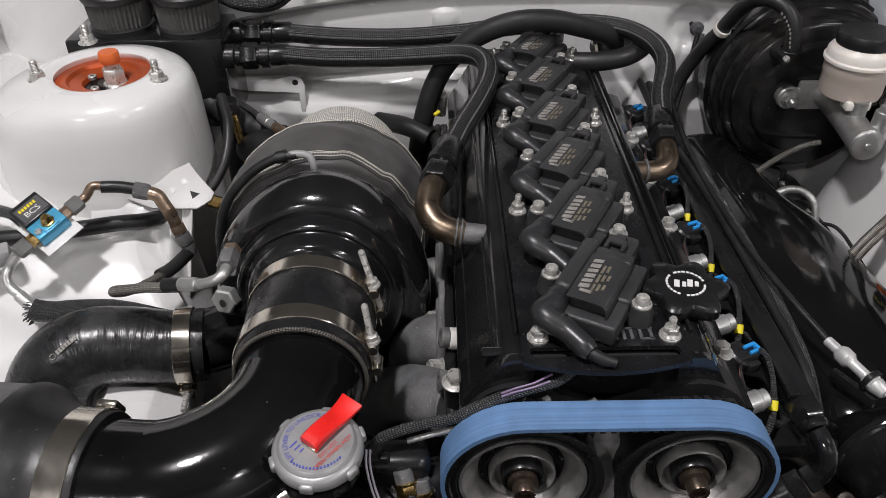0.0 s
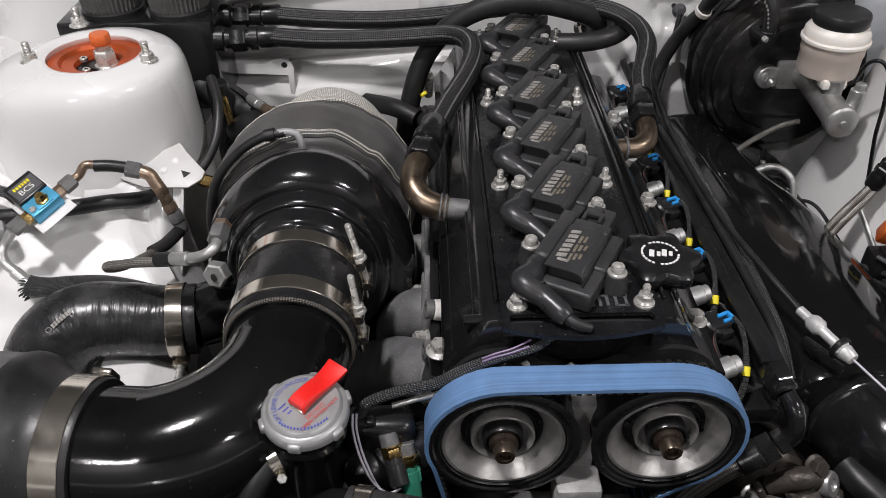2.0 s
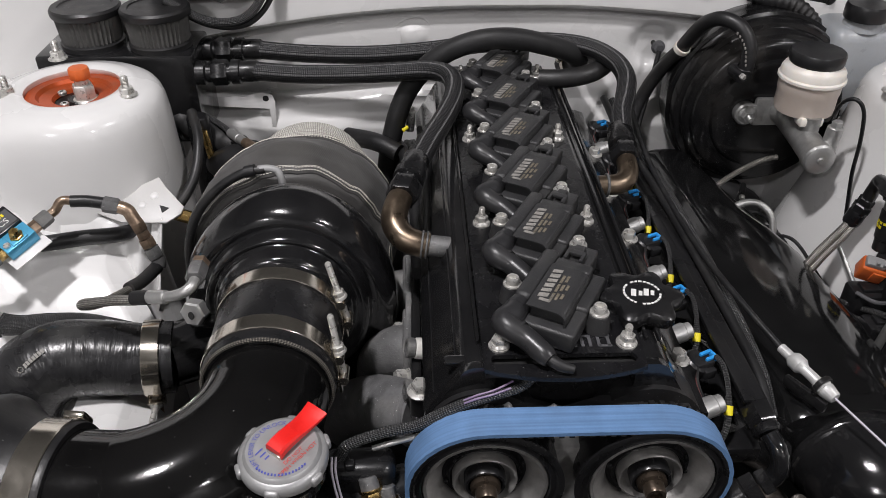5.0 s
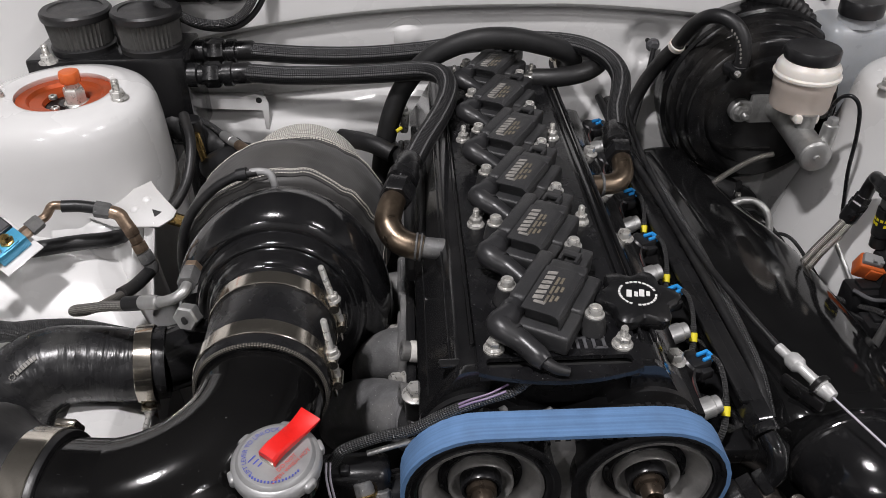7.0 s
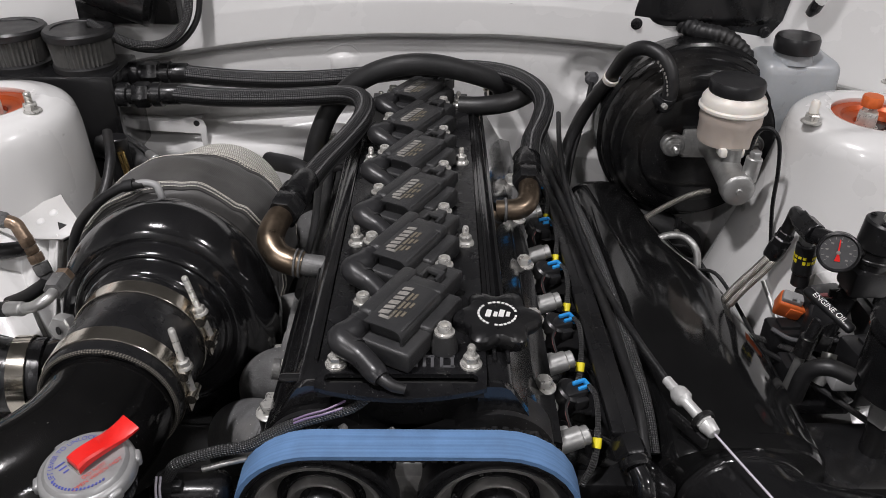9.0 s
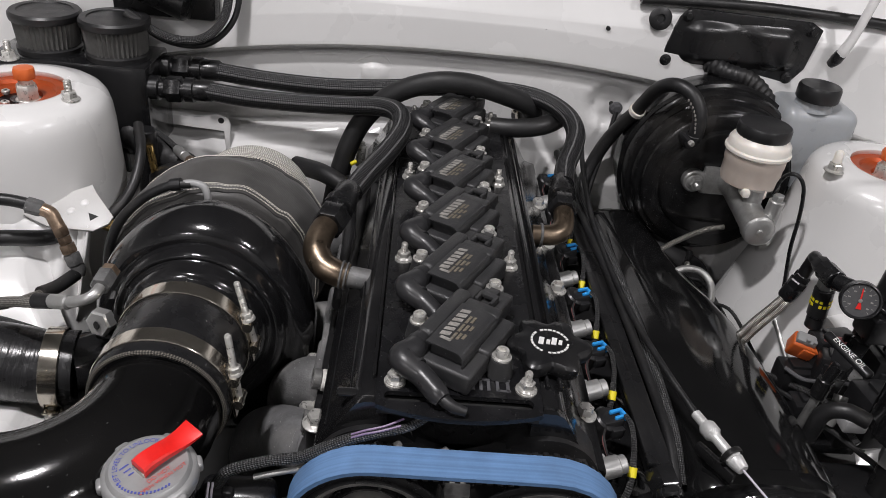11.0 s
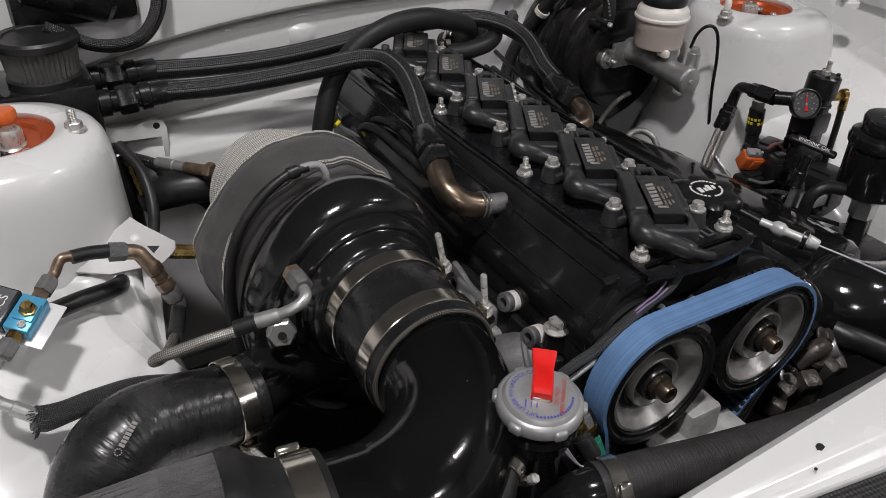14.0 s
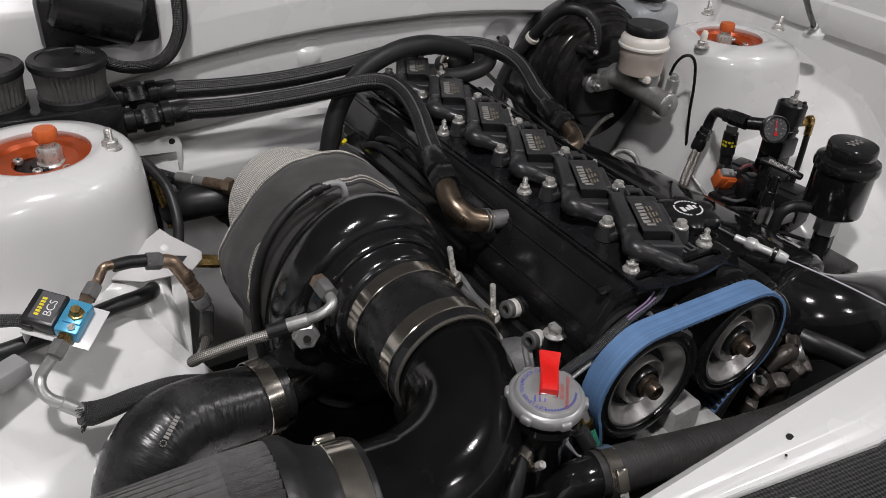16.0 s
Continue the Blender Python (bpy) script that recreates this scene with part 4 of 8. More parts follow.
lathe(b, [(0, 0), (0.022, 0), (0.022, 0.006), (0.030, 0.007), (0.0315, 0.010), (0.0315, 0.017), (0.029, 0.0195), (0.022, 0.0205), (0, 0.0205)], Matrix.Translation((0.206, 0.474, 0.866)), 96, lobes=6, depth=0.15)
part("knob", b, SATIN, oc)
b = NB()
for k in range(26):
    if k % 9:
        box(b, (0.0149, 0, 0), (0.0018, 0.0024 if k % 2 else 0.0030, 0.0005), Matrix.Translation((0.206, 0.474, 0.8868)) @ Matrix.Rotation(math.tau * k / 26, 4, "Z"))
tagged(part("printed_ring", b, INKWHITE, oc), kind="stuff")
b = NB()
for dx, w, l in ((-0.007, 0.0042, 0.009), (-0.0015, 0.003, 0.006), (0.0035, 0.0042, 0.009), (0.0085, 0.003, 0.006)):
    box(b, (0, 0, 0), (w, l, 0.0005), Matrix.Translation((0.206 + dx, 0.4742 - 0.0012 * (l < 0.007), 0.8868)) @ Matrix.Rotation(radians(-14), 4, "Z"))
part("emblem", b, INKWHITE, oc)

# timing drive
GX, GZ, GR = (0.071, 0.204), 0.779, 0.0605
b = NB()
outl = []
for k in range(13):
    a = radians(205 - k * (115 / 12))
    outl.append((GX[0] + GR * math.cos(a), GZ + GR * math.sin(a)))
for k in range(13):
    a = radians(90 - k * (155 / 12))
    outl.append((GX[1] + GR * math.cos(a), GZ + GR * math.sin(a)))
outl += [(0.205, 0.706), (0.186, 0.680), (0.176, 0.62), (0.168, 0.52), (0.137, 0.475), (0.095, 0.50), (0.062, 0.57), (0.035, 0.66)]
n = len(outl)
def offs(d):
    out = []
    for i in range(n):
        p, q = Vector(outl[i - 1]), Vector(outl[(i + 1) % n])
        t = (q - p).normalized()
        out.append((outl[i][0] - t.y * d, outl[i][1] + t.x * d))
    return out
th = 0.0035
inner, outerp = outl, offs(th)
rows = []
for pts, y in ((outerp, 0.3635), (outerp, 0.3905), (inner, 0.3905), (inner, 0.3635)):
    rows.append([b.verts.new((x, y, z)) for x, z in pts])
for a, c in zip(rows, rows[1:] + rows[:1]):
    for k in range(n):
        b.faces.new((a[k], a[(k + 1) % n], c[(k + 1) % n], c[k]))
tb = thing("timing_belt", "blue toothed timing belt running over two cam gears", "timing belt", (0.137, 0.377, 0.475))
part("belt_back", b, BLUE_BELT, tb)
b = NB()
for i in range(n):
    p0, p1 = Vector(outl[i]), Vector(outl[(i + 1) % n])
    steps = max(1, round((p1 - p0).length / 0.008))
    for k in range(steps):
        c, t = p0.lerp(p1, k / steps), (p1 - p0).normalized()
        box(b, (0, 0, 0), (0.004, 0.026, 0.003), Matrix(((t.x, 0, -t.y, c.x + t.y * 0.001), (0, 1, 0, 0.377), (t.y, 0, t.x, c.y - t.x * 0.001), (0, 0, 0, 1))))
tagged(part("belt_teeth", b, RUBBER, tb), kind="stuff")
gear = thing("cam_gear", "black and bare metal cam gear at rest inside the belt", "cam gear", (0, 0, 0), group="cam gears")
mg = aim((0, 0, 0), (0, -1, 0))
b = NB()
lathe(b, [(0.0508, -0.027), (0.0600, -0.027), (0.0600, 0.0), (0.0625, 0.0005), (0.0625, 0.0025), (0.060, 0.003), (0.0575, 0.0028), (0.0560, 0.0012), (0.0530, 0.0010), (0.0515, 0.0020), (0.0508, 0.0005), (0.0508, -0.027)], mg, 72)
part("toothed_rim", b, SATIN, gear)
b = NB()
for k in range(46):
    box(b, (0.0592, 0, -0.0275), (0.0042, 0.0048, 0.0070), mg @ Matrix.Rotation(math.tau * k / 46, 4, "Z"), bev=0.0006, seg=1)
tagged(part("gear_teeth", b, MATT, gear, "worn dark gear teeth"), kind="stuff")
b = NB()
lathe(b, [(0.0503, -0.006), (0.0503, -0.0008), (0.0495, 0.0004), (0.0470, 0.0004), (0.0455, -0.0012), (0.0365, -0.0115), (0.0345, -0.0145), (0.0335, -0.018), (0.0503, -0.018), (0.0503, -0.006)], mg, 72)
part("outer_ring", b, RINGALU, gear, "bare cast metal ring")
b = NB()
lathe(b, [(0, -0.022), (0.034, -0.022), (0.034, -0.016), (0.0305, -0.0165), (0.0295, -0.0120), (0.0278, -0.0120), (0.0268, -0.014), (0, -0.014)], mg, 72)
part("web", b, SATIN, gear)
b = NB()
lathe(b, [(0.0155, -0.014), (0.0262, -0.014), (0.0262, -0.006), (0.0256, -0.0045), (0.0246, -0.0045), (0.0205, -0.0115), (0.0155, -0.013), (0.0155, -0.014)], mg, 60)
part("inner_ring", b, RINGALU, gear, "bare metal inner ring")
for k in range(6):
    a = math.tau * k / 6 + 0.3
    part("adjuster_bolt", hexa(NB(), (0.0318 * math.cos(a), 0.0155, 0.0318 * math.sin(a)), (0, -1, 0), 0.0022, 0.003), SATIN, gear)
b = NB()
lathe(b, [(0, -0.0155), (0.0168, -0.0155), (0.0168, -0.003), (0.0158, -0.001), (0.0138, -0.001), (0.0132, -0.004), (0, -0.004)], mg, 40)
part("hub", b, SATIN, gear)
b = NB()
lathe(b, [(0, -0.004), (0.0118, -0.004), (0.0122, -0.002), (0.0118, 0.003), (0.0088, 0.0042), (0.0085, 0.0125), (0.0078, 0.0138), (0.0052, 0.0138), (0.0048, 0.0085), (0, 0.0085)], mg, 36)
part("cam_bolt", b, CAMBOLT, gear, "dull brown socket headed cam bolt")
gear.matrix_basis = pose(GX[0], 0.3665, GZ)
copy_thing(gear, pose(GX[1], 0.3665, GZ, 0, 25, 0))
b = NB()
prism(b, [(0.02, 0.56), (0.25, 0.56), (0.262, 0.78), (0.235, 0.83), (0.165, 0.835), (0.135, 0.82), (0.105, 0.835), (0.04, 0.83), (0.012, 0.78)], 0.3985, 0.4105, XZ, bev=0.002)
part("belt_backplate", b, MATT, eng)
b = NB()
for x in GX:
    lathe(b, [(0.02, 0), (0.045, 0), (0.047, 0.003), (0.047, 0.03), (0.02, 0.03)], aim((x, 0.4325, 0.80), (0, -1, 0.0)), 40)
part("cam_seal_housing", b, MATT, eng)
b = NB()
box(b, (0.137, 0.395, 0.73), (0.030, 0.02, 0.14), bev=0.004)
box(b, (0.137, 0.372, 0.690), (0.040, 0.030, 0.070), Matrix.Identity(4), bev=0.005)
box(b, (0.105, 0.362, 0.672), (0.052, 0.040, 0.050), Matrix.Rotation(radians(0), 4, "Z"), bev=0.005)
box(b, (0.165, 0.362, 0.668), (0.050, 0.036, 0.050), Matrix.Identity(4), bev=0.006)
box(b, (0.13, 0.38, 0.60), (0.14, 0.05, 0.06), Matrix.Identity(4), bev=0.008)
cyl(b, (0.12, 0.36, 0.66), (0.12, 0.345, 0.66), 0.012, n=20)
part("front_casting", b, FRONTCAST, eng, "bare cast aluminium tensioner bracket")

# exhaust side
b = NB()
box(b, (0.018, 0.70, 0.752), (0.010, 0.53, 0.050), bev=0.003)
part("manifold_flange", b, SATIN, eng)
for k in range(5):
    b = NB()
    y = 0.566 + 0.0937 * k
    tube(b, [(0.014, y, 0.742), (-0.002, y + 0.003, 0.738), (-0.016, y + 0.012 - 0.004 * k, 0.722), (-0.026, y + 0.030 - 0.016 * k, 0.688), (-0.040, y + 0.05 - 0.03 * k, 0.63)], [0.0275, 0.0265, 0.025, 0.024, 0.024], n=28, sub=6)
    run = part("manifold_runner", b, MANIFOLD, eng, "weathered grey exhaust runner")
    b = NB()
    box(b, (0.010, y, 0.744), (0.011, 0.070, 0.056), bev=0.005, seg=3)
    part("port_flange", b, MANIFOLD, run)
for x, y, z in ((0.009, 0.530, 0.741), (0.008, 0.588, 0.752), (0.006, 0.688, 0.735), (0.008, 0.745, 0.752), (0.008, 0.84, 0.752)):
    b = NB()
    hexa(b, (x, y, z), (-1, -0.35, 0.25), 0.0078, 0.011, flange=0.0108)
    part("manifold_bolt", b, ZINC, eng, "bright zinc manifold bolt")
for q in ((0.009, 0.595, 0.742), (0.009, 0.53, 0.742)):
    part("stud_nut", hexa(NB(), q, (-1, -0.25, 0.35), 0.0056, 0.008, flange=0.0076), ZINC, eng)
for x, y, z in ((0.021, 0.520, 0.787), (0.019, 0.474, 0.778)):
    b = NB()
    ring(b, (x, y, z), (1, 0.1, -0.2), 0.005, 0.0102, 0.009, n=24, bev=0.001)
    part("spacer", b, PALECAST, eng, "pale machined spacer")
    b = NB()
    ring(b, V(x, y, z) + V(-0.0085, -0.001, 0.002), (1, 0.1, -0.2), 0.005, 0.0098, 0.008, n=24, bev=0.001)
    part("spacer_sleeve", b, GREYCAST, eng)
for y in (0.592, 0.655):
    b = NB()
    box(b, (0, 0, 0), (0.007, 0.052, 0.020), Matrix.Translation((0.011, y, 0.765)) @ Matrix.Rotation(radians(14), 4, "X"), bev=0.0025)
    part("clamp_link", b, MANIFOLD, eng, "grey clamp link plate")
b = NB()
cyl(b, (0.022, 0.452, 0.770), (0.021, 0.452, 0.800), 0.010, n=20, bev=0.001)
part("bolt_post", b, SATIN, eng)
b = NB()
hexa(b, (0.021, 0.452, 0.800), (0, 0, 1), 0.0078, 0.009, flange=0.0118)
part("lifting_bolt", b, ZINC, eng)
# bright machined step at the front of the cam cover
b = NB()
box(b, (0.0545, 0.4225, 0.8635), (0.030, 0.008, 0.006), Matrix.Identity(4), bev=0.0022)
part("cover_step", b, GLOSS, eng)

# ---- turbocharger and its pipes ----
TX, TZ = -0.105, 0.797
turbo = thing("turbocharger", "large black turbocharger with a grey heat blanket", "turbocharger", (TX, 0.62, 0.70))
mY = aim((TX, 0, TZ), (0, 1, 0))
b = NB()
IX, IZ = -0.107, 0.8135
VOL = [(0.046, 0.500), (0.0525, 0.500), (0.0525, 0.5455), (0.0540, 0.5490), (0.0580, 0.5500), (0.0620, 0.5520), (0.0645, 0.5560), (0.0655, 0.5620), (0.0670, 0.5670), (0.0695, 0.5685), (0.0730, 0.5675), (0.0765, 0.5690), (0.0790, 0.5735), (0.0802, 0.5790), (0.0822, 0.5825), (0.0855, 0.5825), (0.0910, 0.5835), (0.0965, 0.5875), (0.1015, 0.5955), (0.1045, 0.6055), (0.1055, 0.615), (0.1045, 0.626), (0.0995, 0.639), (0.0920, 0.648), (0.0820, 0.653), (0.0600, 0.655), (0.0600, 0.66)]
vr, NV = [], 110
for r, y in VOL:
    f = min(1.0, max(0.0, (r - 0.055) / 0.05))
    row = []
    for k in range(NV):
        a = math.tau * k / NV
        wide = 1 + 0.08 * f * max(0.0, -math.cos(a))
        row.append(b.verts.new((IX + 0.002 * f + r * wide * math.cos(a), y, IZ - 0.046 * f + r * math.sin(a) * (1 + 0.31 * f))))
    vr.append(row)
for p, q in zip(vr, vr[1:]):
    for k in range(NV):
        b.faces.new((p[k], p[(k + 1) % NV], q[(k + 1) % NV], q[k]))
b.faces.new(vr[-1])
comp = part("compressor_housing", b, GLOSS, turbo, "gloss black compressor housing", angle=60)
b = NB()
tube(b, [(TX + 0.02, 0.607, TZ - 0.066), (TX - 0.04, 0.603, TZ - 0.066), (TX - 0.09, 0.592, TZ - 0.063), (-0.234, 0.570, 0.737)], [0.036, 0.036, 0.034, 0.032], n=28)
part("outlet_neck", b, GLOSS, comp)
b = NB()
box(b, (0, 0, 0), (0.030, 0.010, 0.030), aim((TX - 0.083, 0.577, TZ - 0.012), (0, -1, 0)), bev=0.003)
part("port_boss", b, GLOSS, comp)
b = NB()
lathe(b, [(0, 0.64), (0.075, 0.64), (0.078, 0.655), (0.070, 0.672), (0, 0.672)], mY, 48)
part("centre_section", b, GREYCAST, turbo)


def blanket(u, v):
    """Quilted bag round the turbine: bulges between its seams."""
    a = math.tau * v
    prof = [(0.660, 0.080), (0.664, 0.096), (0.672, 0.103), (0.690, 0.108), (0.713, 0.111), (0.731, 0.1085), (0.748, 0.1025), (0.762, 0.093), (0.769, 0.075)]
    t = u * (len(prof) - 1)
    i = min(int(t + 1e-9), len(prof) - 2)
    f = t - i
    y = prof[i][0] + (prof[i + 1][0] - prof[i][0]) * f
    r = prof[i][1] + (prof[i + 1][1] - prof[i][1]) * f
    r += 0.0065 * math.sin(u * math.pi) * noise.noise(V(math.cos(a) * 2 + 5, math.sin(a) * 2, y * 14)) + 0.0026 * noise.noise(V(math.cos(a) * 3, math.sin(a) * 3, y * 30)) + 0.0012 * noise.noise(V(math.cos(a) * 9, math.sin(a) * 9, y * 60))
    rx = r * (1.0 + 0.10 * max(0.0, -math.cos(a)) - 0.02 * max(0.0, math.cos(a)))
    return (TX - 0.004 + rx * math.cos(a), y + 0.012 * math.cos(a), TZ - 0.008 + r * (0.97 + 0.075 * max(0.0, math.sin(a))) * math.sin(a))


bl = part("heat_blanket", grid(NB(), blanket, 40, 120), BLANKET, turbo, "grey quilted turbine heat blanket")
def flap(base, span, lift):
    """A doubled hem of the blanket: a strip of cloth that stands off, with a wavy edge."""
    def fn(u, v):
        w = 0.016 * math.sin(v * 26 + base * 9) + 0.010 * math.sin(v * 61) + 0.006 * math.sin(v * 113)
        p = V(*blanket(min(1, max(0, base + span * u + w)), v * 0.72 - 0.12))
        c = V(TX, p.y, TZ - 0.008)
        return tuple(p + (p - c).normalized() * lift * (0.25 + 0.75 * min(1, u * 3)) * (1 if u < 0.97 else 0.6))
    return fn


def hem_line(fn, u, lift, off):
    return [V(*fn(u, k / 150)) + (V(*fn(u, k / 150)) - V(TX, V(*fn(u, k / 150)).y, TZ)).normalized() * lift + V(0, off, 0) for k in range(151)]


for base, span, lift in ((0.165, 0.085, 0.0030), (0.66, 0.10, 0.0026)):
    fn = flap(base, span, lift)
    part("hem_flap", grid(NB(), fn, 10, 160), BLANKET, bl, solid=0.0016)
    for uu in (0.97,):
        b = NB()
        tube(b, hem_line(fn, uu, 0.0005, 0.0), 0.0006, n=6, sub=1, cap=False)
        part("hem_edge", b, THREAD, bl, "pale frayed hem edge")
    for uu in (0.30, 0.72):
        b = NB()
        L = hem_line(fn, uu, 0.0003, 0.0)
        for k in range(0, 150):
            q = L[k].lerp(L[k + 1], 0.68)
            tube(b, [L[k], q], 0.00062, n=4, sub=1)
        tagged(part("stitching", b, THREAD, bl, "pale running stitches"), kind="stuff")
dp = thing("downpipe", "exhaust downpipe wrapped in pale woven glass tape", "exhaust pipe", (TX, 0.85, 0.5))
for k in range(6):
    b = NB()
    c, d = V(TX - 0.001 * k, 0.759 + 0.0152 * k, TZ + 0.009 - 0.0045 * k), V(-0.04 - 0.03 * k, 1, 0.02 - 0.06 * k).normalized()
    r = 0.0800 - 0.0010 * k
    tube(b, [c + d * 0.0018, c + d * 0.0022, c + d * 0.0040, c + d * 0.0075, c + d * 0.0110, c + d * 0.0128, c + d * 0.0132], [r - 0.0140, r - 0.0062, r - 0.0010, r + 0.0012, r - 0.0010, r - 0.0062, r - 0.0140], n=96, sub=3, cap=False)
    part("glass_wrap", b, WRAP, dp)
b = NB()
tube(b, [(TX, 0.82, TZ - 0.02), (TX + 0.005, 0.89, TZ - 0.05), (TX + 0.01, 0.94, TZ - 0.13), (TX + 0.01, 0.95, 0.40)], [0.056, 0.056, 0.055, 0.05], n=32)
part("pipe", b, WRAP, dp)

# oil feed over the turbo
of = thing("oil_feed_line", "black sleeved oil line curving over the turbocharger", "oil line", (-0.118, 0.636, 0.89))
b = NB()
arc = [(-0.128, 0.655, 0.906), (-0.150, 0.655, 0.902), (-0.178, 0.653, 0.885), (-0.203, 0.650, 0.856), (-0.217, 0.648, 0.815), (-0.220, 0.648, 0.76), (-0.214, 0.648, 0.70)]
tube(b, arc, [0.0042, 0.0046, 0.005, 0.005, 0.005, 0.005, 0.005], n=12)
part("sleeve", b, RUBBER, of)
b = NB()
tube(b, [(-0.140, 0.655, 0.905), (-0.127, 0.655, 0.907), (-0.117, 0.654, 0.905), (-0.113, 0.652, 0.898), (-0.112, 0.652, 0.888)], 0.0036, n=12)
part("elbow", b, GREYLT, of, "silver tube elbow")
b = NB()
tube(b, [(-0.148, 0.655, 0.903), (-0.138, 0.655, 0.905)], 0.0062, n=12, sub=2)
part("crimp", b, PLASTIC, of)

# boost feed with its steel braid
bf = thing("boost_line", "silver elbow and braided steel line at the compressor", "hose", (-0.188, 0.566, 0.80))
part("copper_nut", hexa(NB(), (-0.181, 0.568, 0.857), (0.0, -1, 0.05), 0.0088, 0.009), COPPER, bf)
part("swivel_nut", hexa(NB(), (-0.181, 0.559, 0.858), (0.0, -1, -0.02), 0.0095, 0.018), GREYCAST, bf)
b = NB()
tube(b, [(-0.181, 0.544, 0.857), (-0.182, 0.534, 0.856), (-0.188, 0.529, 0.853), (-0.199, 0.530, 0.848), (-0.212, 0.535, 0.843)], 0.0050, n=14)
part("elbow_tube", b, MACHINED, bf)
b = NB()
cyl(b, (-0.206, 0.532, 0.845), (-0.225, 0.539, 0.840), 0.0066, n=14, bev=0.001)
part("crimp", b, MACHINED, bf)
b = NB()
tube(b, [(-0.224, 0.5385, 0.840), (-0.241, 0.544, 0.835)], 0.0070, n=14, sub=2)
part("heatshrink", b, RUBBER, bf)
b = NB()
tube(b, [(-0.239, 0.542, 0.834), (-0.262, 0.551, 0.827), (-0.285, 0.561, 0.817), (-0.300, 0.568, 0.810), (-0.305, 0.573, 0.804), (-0.300, 0.579, 0.799), (-0.293, 0.588, 0.795)], 0.0050, n=12)
part("braided_line", b, STEELBRAID, bf)
b = NB()
tube(b, [(-0.295, 0.585, 0.796), (-0.284, 0.610, 0.787), (-0.272, 0.645, 0.778), (-0.264, 0.672, 0.776)], 0.0046, n=12)
part("lower_braid", b, STEELBRAID, bf)
b = NB()
tube(b, [(-0.279, 0.623, 0.784), (-0.272, 0.645, 0.778), (-0.264, 0.672, 0.776)], 0.0072, n=14)
part("lower_heatshrink", b, RUBBER, bf)
b = NB()
hexa(b, (-0.195, 0.572, 0.797), (-0.25, -0.9, 0.2), 0.0135, 0.012)
part("port_plug", b, MACHINED, bf)
# Dark disc stands for the shaded bore of the plug.
b = NB()
cyl(b, (-0.198, 0.5595, 0.7995), (-0.1985, 0.5588, 0.7997), 0.004, n=12)
part("plug_bore", b, DARKBAY, bf)

# intake hose and clamps
ic = thing("intake_coupler", "black silicone coupler clamped to the compressor inlet", "hose coupler", (TX, 0.5, 0.76))
b = NB()
lathe(b, [(0.047, 0.447), (0.0560, 0.447), (0.0568, 0.450), (0.0568, 0.545), (0.0555, 0.548), (0.047, 0.548)], aim((IX, 0, IZ), (0, 1, 0)), 64)
part("sleeve", b, SILICONE, ic)
b = NB()
tube(b, [(IX + 0.0545 * math.cos(math.tau * k / 32), 0.4465, IZ + 0.0545 * math.sin(math.tau * k / 32)) for k in range(33)], 0.0019, n=12, sub=2, cap=False)
part("cut_edge", b, TIPTAPE, ic, "woven fabric at the cut edge")
worm_clamp(ic, (IX, 0.531, IZ), (0, 1, 0), 0.0572, 0.017, (0.93, 0, 0.20), tbolt=True, flip=-1)
worm_clamp(ic, (IX, 0.466, IZ), (0, 1, 0), 0.0572, 0.017, (0.95, 0, 0.10), tbolt=True, flip=-1)

ip = thing("intake_pipe", "gloss black bent intake pipe", "intake pipe", (-0.17, 0.39, 0.72))
b = NB()
PIPE = [(IX, 0.500, IZ), (IX, 0.455, IZ - 0.002)] + [(IX - 0.098 * (1 - math.cos(radians(7.5 * k))), 0.447 - 0.098 * math.sin(radians(7.5 * k)), IZ - 0.003 - 0.0011 * k) for k in range(1, 13)] + [(IX - 0.130, 0.3505, IZ - 0.015), (IX - 0.175, 0.356, IZ - 0.013)]
tube(b, PIPE, 0.0520, n=64, sub=5)
part("bend", b, INTAKE, ip)
af = thing("air_filter", "grey pleated cone air filter on a black rubber collar", "air filter", (-0.33, 0.345, 0.73))
AX = V(-1, 0.10, 0.03).normalized()
A0 = V(IX - 0.132, 0.351, IZ - 0.0145)
b = NB()
lathe(b, [(0.050, 0), (0.0560, 0), (0.057, 0.002), (0.057, 0.027), (0.0595, 0.034), (0.0630, 0.042), (0.0690, 0.049), (0.0725, 0.054), (0.0735, 0.060), (0.0725, 0.065), (0.05, 0.066)], aim(A0, AX), 56)
part("collar", b, RUBBER, af)
worm_clamp(af, A0 + AX * 0.0155, AX, 0.0572, 0.021, (0.05, 0.93, 0.42))
b = NB()
pl = []
N = 112
for r0, z in ((0.063, 0.060), (0.0715, 0.064), (0.0705, 0.10), (0.062, 0.20), (0.05, 0.202)):
    pl.append([(r0 - (0.0085 if k % 2 else 0) * (r0 > 0.0635), z, k) for k in range(N)])
mm = aim(A0, AX)
rows = [[b.verts.new(mm @ V(r * math.cos(math.tau * k / N), r * math.sin(math.tau * k / N), z)) for r, z, k in row] for row in pl]
for a, c in zip(rows, rows[1:]):
    for k in range(N):
        b.faces.new((a[k], a[(k + 1) % N], c[(k + 1) % N], c[k]))
part("pleats", b, surf("grey_filter_gauze", (0.105, 0.104, 0.102), 0.8, vary=0.3, scale=150, bump=0.5, fine=1200), af, angle=12)
b = NB()
lathe(b, [(0, 0.196), (0.064, 0.196), (0.066, 0.202), (0.064, 0.216), (0, 0.218)], mm, 48)
part("end_cap", b, RUBBER, af)

# boost pipe elbow
bp = thing("boost_hose", "black silicone elbow clamped to the compressor outlet", "hose", (-0.36, 0.53, 0.60))
b = NB()
